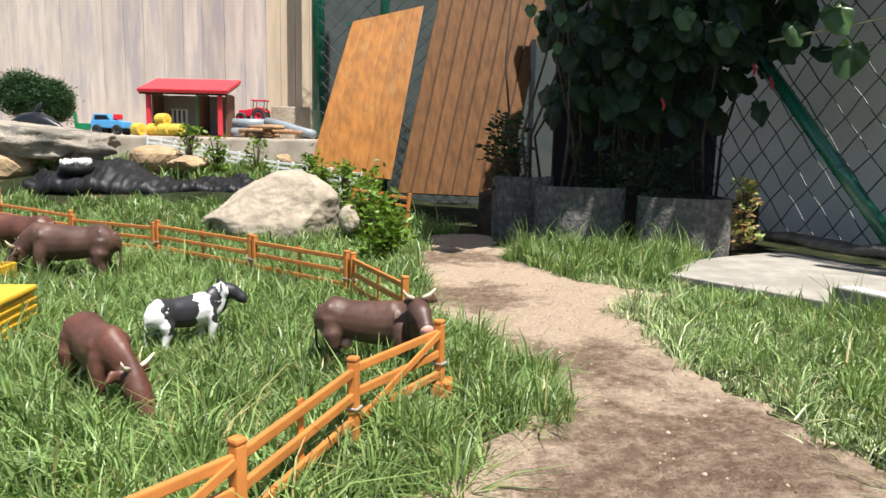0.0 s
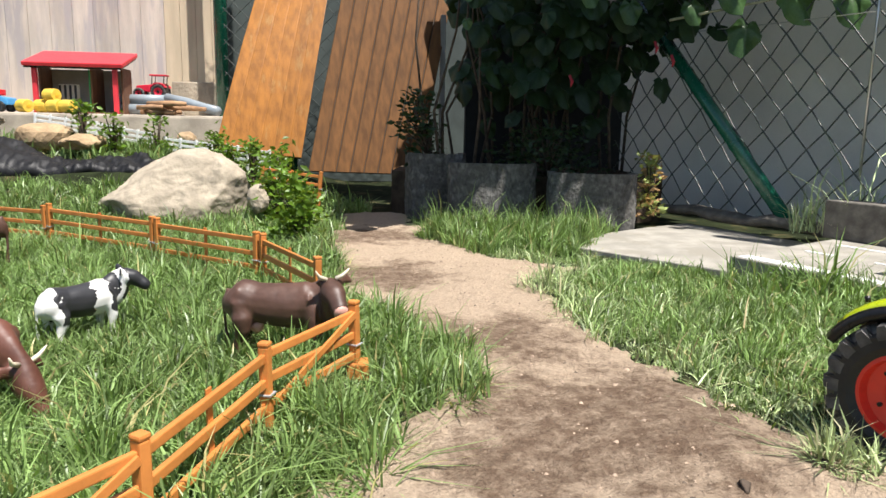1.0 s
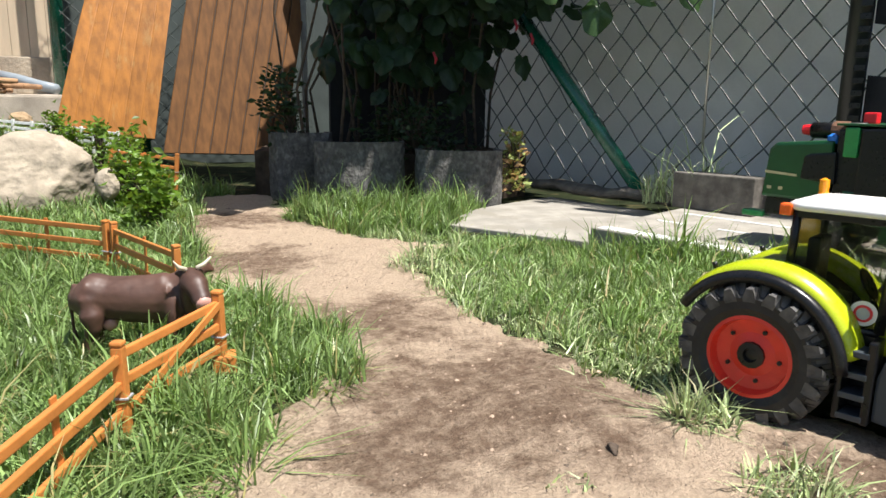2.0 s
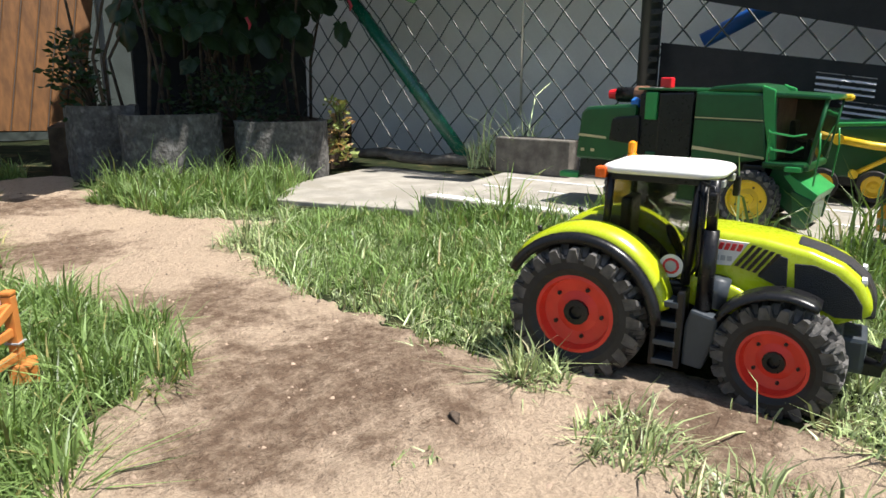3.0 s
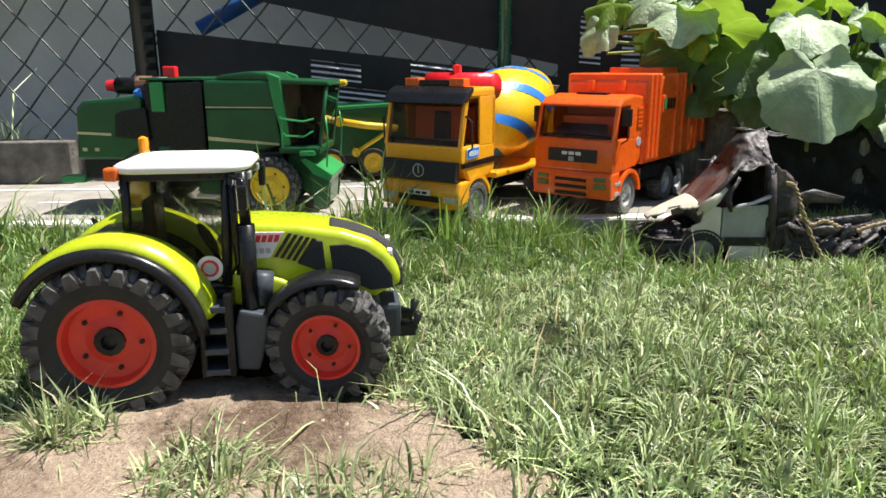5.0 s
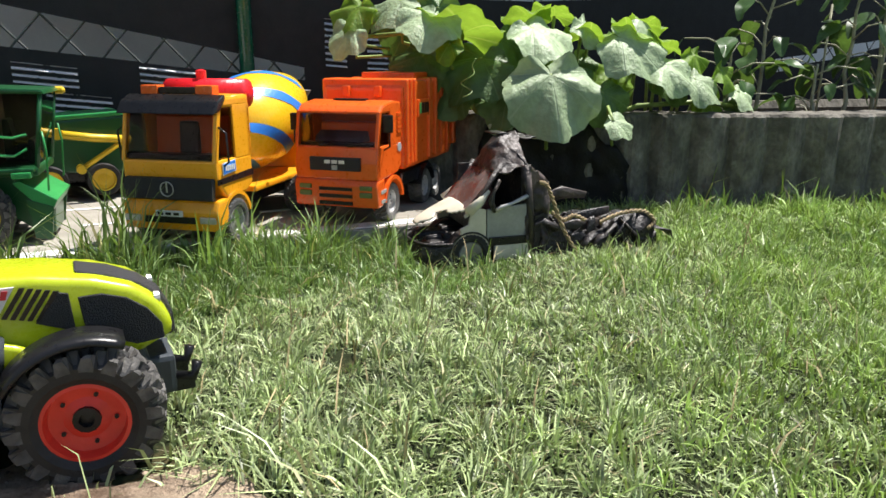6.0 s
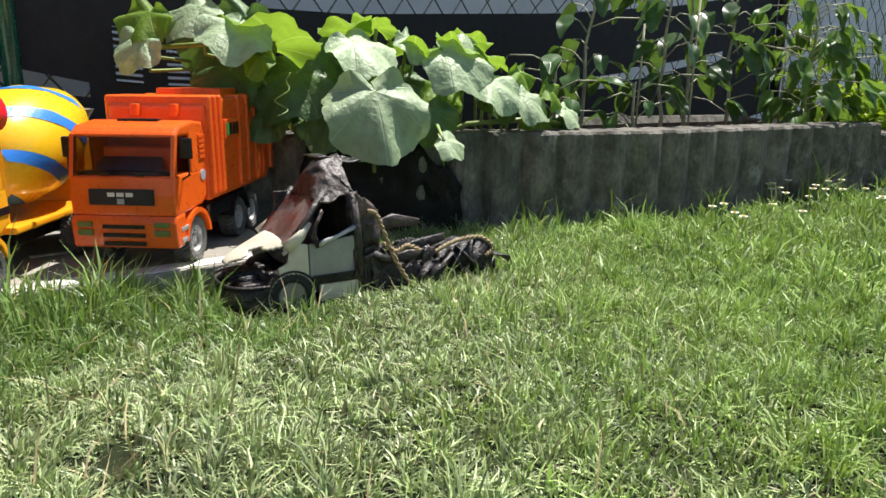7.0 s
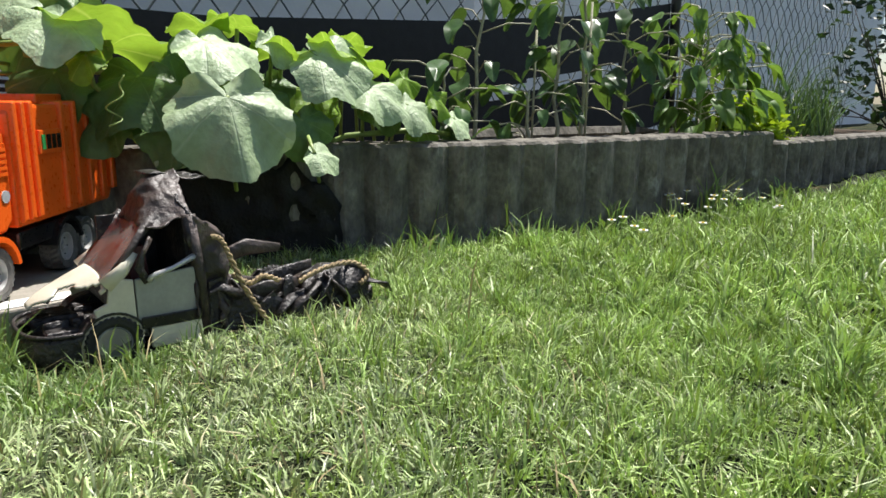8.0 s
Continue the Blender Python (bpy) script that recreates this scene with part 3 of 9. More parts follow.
# where toys press the grass down: place, heading, reach
STANDS = ((0.577, 0.613, -62.0, -0.07, 0.25, -0.092, 0.088), (1.22, 0.185, 108.0, -0.43, 0.012, -0.075, 0.088), (0.004, 0.842, 0.0, -0.022, 0.022, -0.035, 0.02))


def blades(name, x, y, height, width, material, label, seed, lean=0.55, lift=0.0, tuft=0.035):
    """Grass: each blade a tapering bent strip of three triangles. None grows where the tractor and the van stand."""
    keep = np.ones(len(x), bool)
    for ox, oy, head, x0, x1, y0, y1 in STANDS:
        c, s = math.cos(radians(head)), math.sin(radians(head))
        lx, ly = (x - ox) * c + (y - oy) * s, -(x - ox) * s + (y - oy) * c
        keep &= ~((lx > x0) & (lx < x1) & (ly > y0) & (ly < y1))
    x, y = x[keep], y[keep]
    rng = np.random.default_rng(seed)
    n = len(x)
    h = height * rng.uniform(0.5, 1.25, n) * (1 + 0.42 * np.sin(23 * x + 3 * np.sin(17 * y)) * np.sin(27 * y + 3 * np.sin(13 * x))) * np.where(rng.random(n) < 0.1, 1.5, 1.0)
    w = width * rng.uniform(0.6, 1.3, n)
    a = rng.uniform(0, 2 * np.pi, n)
    # the blades of a tuft lean away from its middle; tufts differ in height
    def hashed(i, j, k):
        q = np.sin(i * 127.1 + j * 311.7 + k * 74.7) * 43758.5453
        return q - np.floor(q)

    i, j = np.floor(x / tuft), np.floor(y / tuft)
    mx, my = (i + 0.2 + 0.6 * hashed(i, j, 1)) * tuft, (j + 0.2 + 0.6 * hashed(i, j, 2)) * tuft
    x, y = x + (mx - x) * 0.30, y + (my - y) * 0.30
    la = np.arctan2(y - my, x - mx) + rng.normal(0, 1.0, n)
    h = h * (0.55 + 0.85 * hashed(i, j, 3))
    ln = np.abs(rng.normal(0, lean, n)) + 0.1
    sx, sy = np.cos(a) * w / 2, np.sin(a) * w / 2
    dx, dy = np.cos(la) * np.sin(ln), np.sin(la) * np.sin(ln)
    up = np.cos(np.minimum(ln, 1.35))
    z = rise(x, y) - 0.003 + lift
    bend = rng.uniform(0.2, 0.9, n)
    mid = np.stack([x + dx * h * 0.5, y + dy * h * 0.5, z + up * h * 0.6], -1)
    tip = np.stack([x + dx * h * (1 + bend * 0.6), y + dy * h * (1 + bend * 0.6), z + up * h * (1 - bend * 0.28)], -1)
    side = np.stack([sx, sy, np.zeros(n)], -1)
    root = np.stack([x, y, z], -1)
    v = np.stack([root - side, root + side, mid - side * 0.8, mid + side * 0.8, tip], 1)
    tri = np.array([(0, 1, 3), (0, 3, 2), (2, 3, 4)])
    f = (np.arange(n)[:, None, None] * 5 + tri).reshape(-1, 3)
    return mesh_np(name, v.reshape(-1, 3), f, material, label, "grass")


def slab_side(x, y):
    """How far a point lies in front of the slab's edge, in metres."""
    return 1.262 - (FENCE_N.x * x + FENCE_N.y * y)


def lawn():
    rng = np.random.default_rng(3)

    def scatter(n, x0, x1, y0, y1):
        return rng.uniform(x0, x1, n), rng.uniform(y0, y1, n)

    def rough(x, y):
        return 0.022 * np.sin(17 * x + 2 * y) * np.sin(15 * y + 1) + 0.018 * np.sin(43 * x) * np.sin(37 * y) + rng.normal(0, 0.012, x.shape)

    # the long meadow grass in the paddock and up the bank
    for name, n, reg, h, w in (("meadow_grass", 165000, (-1.25, 0.2, 0.28, 1.75), 0.043, 0.0028), ("bank_grass", 95000, (-2.2, 0.05, 1.5, 2.75), 0.036, 0.0034)):
        x, y = scatter(n, *reg)
        ok = (edge_distance(x, y, EARTH) + rough(x, y) < -0.004) & (x > -0.3 - 0.95 * y) & (x < 0.16)
        if name == "bank_grass":
            ok &= (y > 1.7) & (y < np.where(x < -0.62, 2.36 + 0.02 * np.sin(30 * x), 2.62))
        x, y = x[ok], y[ok]
        blades(name, x, y, h, w, M["pasture"], "long bright green meadow grass", 11, 0.72)
    # rough grass between the pond and the terrace
    x, y = scatter(26000, -2.1, 0.1, 2.45, 3.16)
    ok = (y > np.where(x < -0.66, 2.58, 2.45)) & (rng.random(len(x)) < 0.55 + 0.45 * np.sin(9 * x) * np.sin(11 * y)) & (x < 0.05 - 0.5 * (y - 2.45))
    blades("terrace_grass", x[ok], y[ok], 0.05, 0.005, M["pasture"], "rough grass below the terrace", 17, 0.5)
    # lawn: near, middle, far
    for name, n, reg, h, w in (("lawn_grass", 470000, (0.33, 1.66, -0.75, 1.75), 0.0195, 0.0023), ("lawn_grass", 150000, (0.7, 2.4, -3.4, -0.55), 0.030, 0.0036)):
        x, y = scatter(n, *reg)
        e = edge_distance(x, y, EARTH) + rough(x, y)
        near = slab_side(x, y)
        wall = 1.60 + 0.09 * np.maximum(0, -y - 0.4) + 0.11 * np.maximum(0, -y - 1.0)
        ok = (e < 0) & ((near > 0.004) | (y < 0.075 + 0.1 * (x - 1.3))) & (x < wall) & ((x > 0.5) | (y > 0.33)) & (y < 1.68 - 0.45 * (x - 0.35)) & ~((np.abs(x - 0.545) < 0.02) & (y > 5))
        for wx, wy, wr in ((0.835, 0.07, 0.035), (0.79, 0.235, 0.028), (0.70, 0.13, 0.02)):
            ok &= np.hypot(x - wx, y - wy) + 0.6 * rough(x, y) > wr * rng.uniform(0.35, 1.0, len(x))
        # thin and trodden towards the bare earth
        ok &= rng.random(len(x)) < np.where(y > 0.35, 0.45 + 0.55 * smoothstep(0.0, -0.16, e), 1.0)
        x, y = x[ok], y[ok]
        # lush and vivid along the slab and towards the bed, pale and trodden between; sun glint is part of the pale
        # colour
        deep = rng.random(len(x)) < 0.85 * smoothstep(0.30, 0.16, slab_side(x, y) + 2.2 * rough(x, y)) * (y > 0.0) + 0.6 * smoothstep(0.40, 0.80, y)
        blend = ~deep & (rng.random(len(x)) < smoothstep(0.15, -0.75, y))
        plain = ~deep & ~blend
        blades(name, x[plain], y[plain], h, w, M["grass"], "mown lawn grass, dry at the tips", 12, 1.05, 0.0, 0.030)
        blades(name, x[deep], y[deep], h * 1.3, w, M["pasture"], "deep green lawn grass along the slab", 21, 0.8, 0.0, 0.026)
        blades(name, x[blend], y[blend], h * 1.25, w, M["fresh"], "mown fresh green lawn grass", 18, 0.8, 0.0, 0.026)
    # longer grass along the slab, by the planters and at the foot of the walls
    q, d = rng.uniform(-0.93, 0.50, 9000), 0.105 * rng.random(9000) ** 1.6
    x1, y1 = FENCE_N.x * (1.262 - d) + FENCE_D.x * q, FENCE_N.y * (1.262 - d) + FENCE_D.y * q
    blades("edge_grass", x1, y1, 0.058, 0.0026, M["pasture"], "uncut grass standing along the slab's edge", 13, 0.45)
    x, y = scatter(26000, 0.14, 0.78, 1.62, 2.12)
    bank = edge_distance(x, y, np.array([(0.16, 1.95), (0.30, 1.70), (0.52, 1.66), (0.74, 1.98), (0.60, 2.06), (0.30, 2.10)])) + 0.5 * rough(x, y) > 0
    blades("planter_grass", x[bank], y[bank], 0.056, 0.0032, M["pasture"], "tall grass in front of the planters", 14, 0.4)
    # tufts that lie over the bare earth
    for k, (cx, cy, r, n, h) in enumerate(((0.445, 0.425, 0.052, 620, 0.042), (0.452, 0.570, 0.034, 420, 0.040), (0.10, 0.80, 0.06, 700, 0.044), (0.09, 0.93, 0.07, 800, 0.044), (0.0, 0.68, 0.05, 500, 0.046),
                                           (-0.02, 0.60, 0.05, 350, 0.044), (0.264, 0.496, 0.02, 45, 0.034), (0.47, 0.30, 0.05, 250, 0.04), (0.43, 0.34, 0.03, 120, 0.04), (0.36, 1.30, 0.05, 400, 0.05))):
        t, q = rng.uniform(0, 6.283, n), r * np.sqrt(rng.uniform(0, 1, n))
        blades("grass_tuft", cx + q * np.cos(t), cy + q * np.sin(t), h, 0.0024, M["grass"] if cx > 0.2 else M["pasture"], "tuft of grass sprawling over bare earth", 20 + k, 1.1)
    # long blades that sprawl from the turf over the rim of the bare earth
    x, y = scatter(105000, -0.25, 0.75, 0.0, 2.3)
    e = edge_distance(x, y, EARTH) + rough(x, y)
    ok = (e > -0.035) & (e < 0.012) & (rng.random(len(x)) < np.where(x < 0.22, 0.20, 0.30) + 0.25 * np.sin(21 * x) * np.sin(17 * y))
    left = ok & (x < 0.22)
    blades("rim_grass", x[left], y[left], 0.048, 0.0026, M["pasture"], "long grass sprawling over the path's rim", 15, 1.15)
    right = ok & (x >= 0.22)
    blades("rim_grass", x[right], y[right], 0.046, 0.0026, M["grass"], "dry grass sprawling over the path's rim", 16, 1.15)
    # the rest of the lawn, behind and beside the camera
    x, y = scatter(60000, -3.4, 2.4, -3.6, 2.6)
    wall = 1.60 + 0.09 * np.maximum(0, -y - 0.4) + 0.11 * np.maximum(0, -y - 1.0)
    seen = ((x > 0.33) & (y > -0.75) & (y < 2.6)) | ((x > 0.7) & (y <= -0.55)) | ((x > -0.3 - 0.95 * y) & (y > 0.28) & (x > -2.2))
    ok = ~seen & (x < wall) & (edge_distance(x, y, EARTH) < -0.01) & (x * x + (y - 0.05) ** 2 > 0.02)
    blades("garden_lawn", x[ok], y[ok], 0.036, 0.018, M["fresh"], "mown lawn of the garden", 19, 0.8)
    # stray long stalks between the blades
    x, y = scatter(900, 0.4, 1.3, -0.4, 1.3)
    ok = (edge_distance(x, y, EARTH) < -0.02) & (slab_side(x, y) > 0.0)
    blades("dry_stalks", x[ok], y[ok], 0.05, 0.002, M["straw"], "dry straw stalks in the lawn", 41, 0.9)


M["straw"] = mat("dry_straw", (0.45, 0.36, 0.19), 0.8, vary=0.2)
lawn()

# ---- slab and fence ----


def slab():
    pts = [on_fence(1.262, -0.965), on_fence(1.262, 0.42), on_fence(1.30, 0.46), on_fence(1.80, 0.50), on_fence(1.80, -1.02)]
    one("slab", prism(bmesh.new(), [(p.x, p.y) for p in pts], -0.08, 0.052, 0.003, axis="z"), M["concrete"], "raised concrete slab laid out as a toy road", "slab", kind="structure")
    pts = [(0.53, 1.74), (0.64, 1.60), (0.79, 1.42), (1.02, 1.46), (1.27, 1.66), (1.06, 2.16), (0.88, 2.06), (0.66, 1.92)]
    one("pavement", prism(bmesh.new(), pts, -0.06, 0.013, 0.003, axis="z"), M["concrete"], "sunlit pale concrete pavement beside the planters", "pavement", kind="structure")
    road = thing("road_marking", Matrix(), "worn white road lines painted on the slab", "road marking")
    for u, s0, s1, w in [(1.285, -0.95, 0.40, 0.034)] + [(1.47, -0.93 + 0.15 * k, -0.86 + 0.15 * k, 0.012) for k in range(9)] + [(1.62, -0.95, 0.42, 0.014)]:
        a, b = on_fence(u, s0), on_fence(u, s1)
        q = [a - FENCE_N * w / 2, b - FENCE_N * w / 2, b + FENCE_N * w / 2, a + FENCE_N * w / 2]
        part("stripe", prism(bmesh.new(), [(p.x, p.y) for p in q], 0.0515, 0.0535, axis="z"), M["line"], road)
    # rough footing under the wire
    bm = bmesh.new()
    rng = random.Random(4)
    pts = [on_fence(1.83 + rng.uniform(-0.012, 0.012), s, 0.052 + rng.uniform(-0.006, 0.01)) for s in np.arange(-1.75, 0.6, 0.07)]
    tube(bm, pts, [(rng.uniform(0.030, 0.044), rng.uniform(0.012, 0.020)) for _ in pts], 9)
    one("fence_footing", bm, M["dullblock"], "rough mortar footing under the wire fence", "footing", kind="structure", smooth=True)
    c = on_fence(1.74, -0.93)
    one("concrete_block", boxed(-0.11, 0.11, -0.035, 0.035, 0.0, 0.094, 0.004), M["dullblock"], "grey concrete block standing at the back of the slab", "concrete block",
        Matrix.Translation((c.x, c.y, 0.052)) @ pose(0, 0, 0, 0, 0, -66.7))


slab()


def wire_fence():
    fence = thing("wire_fence", Matrix(), "green chain-link fence with black privacy strips", "fence")
    u0, diag, tall, top = 1.86, 0.093, 0.106, 1.35
    s0, s1, z0 = -1.95, 5.2, 0.05
    segs = []
    n = int((s1 - s0 + top) / diag) + 2
    rng = np.random.default_rng(6)
    for k in range(n):
        for sgn in (1, -1):
            start = s0 + k * diag - (13 * diag if sgn > 0 else 0)
            steps = int(top / (tall / 2))
            prev = None
            for j in range(steps + 1):
                s, z = start + sgn * j * diag / 2, z0 + j * tall / 2
                off = 0.004 * (1 if j % 2 else -1) * sgn
                p = (s + 0.003 * math.sin(z * 14 + s * 3), z + 0.004 * math.sin(s * 6), off)
                if prev and s0 <= s <= s1 and s0 <= prev[0] <= s1:
                    segs.append((prev, p))
                prev = p
    a = np.array([q[0] for q in segs])
    b = np.array([q[1] for q in segs])

    def lay(p):
        o = np.array(FENCE_N) * (u0 + p[:, 2])[:, None] + np.array(FENCE_D) * p[:, 0][:, None]
        o[:, 2] = p[:, 1]
        return o

    A, B = lay(a), lay(b)
    d = (B - A) / np.linalg.norm(B - A, axis=1)[:, None]
    e1 = np.cross(d, np.array(FENCE_N))
    e2 = np.array(FENCE_N)[None] + 0 * d
    r = 0.0024
    ring = [e1 * r, e2 * r, -e1 * r, -e2 * r]
    v = np.stack([A + q for q in ring] + [B + q for q in ring], 1).reshape(-1, 3)
    quad = np.array([(i, (i + 1) % 4, 4 + (i + 1) % 4, 4 + i) for i in range(4)])
    f = (np.arange(len(segs))[:, None, None] * 8 + quad).reshape(-1, 4)
    mesh_np("mesh_wire", v, f, M["wire"], "diamond mesh of coated wire", "", "stuff", fence)
    for s, r, material, label in ((-0.675, 0.026, M["darkmetal"], "black steel post"), (0.168, 0.017, M["greenmetal"], "green steel post"), (2.88, 0.02, M["darkmetal"], "black steel post")):
        p = on_fence(u0 - 0.03, s)
        part("post", tube(bmesh.new(), [(p.x, p.y, 0), (p.x, p.y, 1.5)], r, 12), material, fence, label, True)
    p = on_fence(u0 - 0.055, -0.655)
    for k in range(16):
        part("clip", boxed(-0.004, 0.004, -0.012, 0.012, 0, 0.012, m=Matrix.Translation((p.x, p.y, 0.26 + 0.028 * k)) @ pose(0, 0, 0, 0, 0, 23)), M["black"], fence)
    # slanting brace and thin rods
    foot, head = on_fence(u0 - 0.035, -1.215, 0.062), on_fence(u0 - 0.02, -1.86, 0.74)
    part("brace", tube(bmesh.new(), [foot, foot.lerp(head, 0.5), head], 0.0205, 14), M["greenmetal"], fence, "glossy green slanting brace", True)
    for t in (0.3, 0.55, 0.62):
        c = foot.lerp(head, t)
        part("band", tube(bmesh.new(), [c, foot.lerp(head, t + 0.008)], 0.022, 14), M["greenmetal"], fence)
    a, b = on_fence(u0 - 0.012, -1.045, 0.20), on_fence(u0 - 0.012, -1.052, 0.95)
    part("tension_rod", tube(bmesh.new(), [a, b], 0.004, 6), M["barewire"], fence, "bare galvanised rod", True)
    for z, sa, sb in ((0.62, -1.9, 3.0), (0.475, 0.3, 3.0)):
        pts = [on_fence(u0 - 0.01, s, z - 0.012 * math.sin((s - sa) * 2.2)) for s in np.linspace(sa, sb, 24)]
        part("line_wire", tube(bmesh.new(), pts, 0.0016, 5), M["barewire"], fence)
    # privacy strips: thin black slats that sag along the fence; a few are twisted, in white that stands for light at
    # the slits
    def lay_slat(target, a_, b_, za, zb, hgt, tilt):
        uu = u0 - 0.016 - tilt
        q = [on_fence(uu, a_, za), on_fence(uu, b_, zb), on_fence(uu + tilt, b_, zb + hgt), on_fence(uu + tilt, a_, za + hgt)]
        vs = [target.verts.new(w) for w in q] + [target.verts.new(w - FENCE_N * 0.0012) for w in q]
        for i in ((0, 1, 2, 3), (7, 6, 5, 4), (0, 4, 5, 1), (2, 6, 7, 3), (0, 3, 7, 4), (1, 5, 6, 2)):
            target.faces.new([vs[j] for j in i])

    def strips(s_a, s_b, line, down, up, holes=(), gap=None):
        """Slats that run along line(s), so many below it and above it; holes: (s from, s to, z from, z to) where they are twisted."""
        bm, pale = bmesh.new(), bmesh.new()
        cuts = np.linspace(s_a, s_b, int((s_b - s_a) / 0.06) + 2)
        for k in range(-down, up):
            for a_, b_ in zip(cuts, cuts[1:]):
                m_ = (a_ + b_) / 2
                za, zb = line(a_) + k * 0.0135, line(b_) + k * 0.0135
                if min(za, zb) < 0.02 or max(za, zb) > 1.0 or (gap and gap(m_, za)):
                    continue
                twisted = any(h[0] < m_ < h[1] and h[2] < za < h[3] for h in holes)
                wob = 0.0005 * math.sin(40 * za)
                hgt, tilt, target = 0.0138, 0.0, bm
                if twisted:
                    hgt, tilt, target = 0.0035, 0.006, pale
                lay_slat(target, a_, b_, za + wob, zb + wob, hgt, tilt)
                if twisted:
                    lay_slat(bm, a_, b_, za + wob + 0.0045, zb + wob + 0.0045, 0.0075, 0.0)
        part("privacy_strip", bm, M["cloth"], fence, "black plastic privacy strips", kind="stuff")
        # the light at the slits is put in as white plastic
        if pale.verts:
            part("twisted_strip", pale, M["whiteplastic"], fence, "twisted white strips standing for bright slits of light", kind="stuff")
        else:
            pale.free()

    holes = ((-0.30, -0.19, 0.27, 0.315), (-0.22, -0.10, 0.195, 0.25), (-0.06, 0.07, 0.272, 0.325), (0.46, 0.60, 0.305, 0.385), (0.34, 0.38, 0.30, 0.42), (0.70, 0.78, 0.33, 0.40))
    strips(-0.65, 0.30, lambda s: 0.388 - 0.115 * (s + 0.628) - 0.0135, 28, 1, holes)
    strips(-0.65, 0.30, lambda s: 0.494 - 0.205 * (s + 0.60), 0, 42)
    strips(0.30, 0.66, lambda s: 0.30 + 0.01 * math.sin(9 * s), 22, 50, holes)
    strips(0.66, 2.86, lambda s: 0.462 + 0.06 * max(0, s - 0.9) + 0.042 * max(0, s - 1.6) + 0.05 * max(0, s - 2.2), 34, 1, holes, lambda s, z: 1.78 < s < 2.5 and abs(z - 0.315 - 0.14 * (s - 1.85)) < 0.018)
    return fence


wire_fence()


def grey_wall():
    a, b = on_fence(2.30, -2.45), on_fence(2.30, 2.2)
    q = [a, b, b + FENCE_N * 0.2, a + FENCE_N * 0.2]
    one("wall_east", prism(bmesh.new(), [(p.x, p.y) for p in q], -0.05, 2.6, 0.004, axis="z"), M["greywall"], "smooth grey rendered neighbour's wall in shade", "wall", kind="structure")
    a, b = on_fence(2.75, 2.2), on_fence(2.75, 9.0)
    q = [a, b, b + FENCE_N * 0.2, a + FENCE_N * 0.2]
    one("wall_south", prism(bmesh.new(), [(p.x, p.y) for p in q], -0.05, 2.6, 0.004, axis="z"), M["palewall"], "pale rendered house wall behind the fence", "wall", kind="structure")
    a, b = on_fence(2.05, 0.2, 0.62), on_fence(2.05, -0.75, 0.36)
    pts = [on_fence(2.02, -0.60, 0.40), on_fence(2.05, -0.42, 0.50), on_fence(2.08, -0.2, 0.62)]
    one("blue_pipe", tube(bmesh.new(), pts, 0.02, 10), M["bluepipe"], "bright blue plastic pipe behind the fence", "pipe", smooth=True)
    pts = [on_fence(2.02, 0.30, 0.60), on_fence(2.05, 0.52, 0.50), on_fence(2.08, 0.62, 0.44)]
    one("blue_pipe", tube(bmesh.new(), pts, 0.02, 10), M["bluepipe"], "bright blue plastic pipe behind the fence", "pipe", smooth=True)


M["palewall"] = mat("pale_render", (0.80, 0.80, 0.80), 0.9, vary=0.05, scale=4, fine=120, bump=0.15, spec=0.2)
grey_wall()


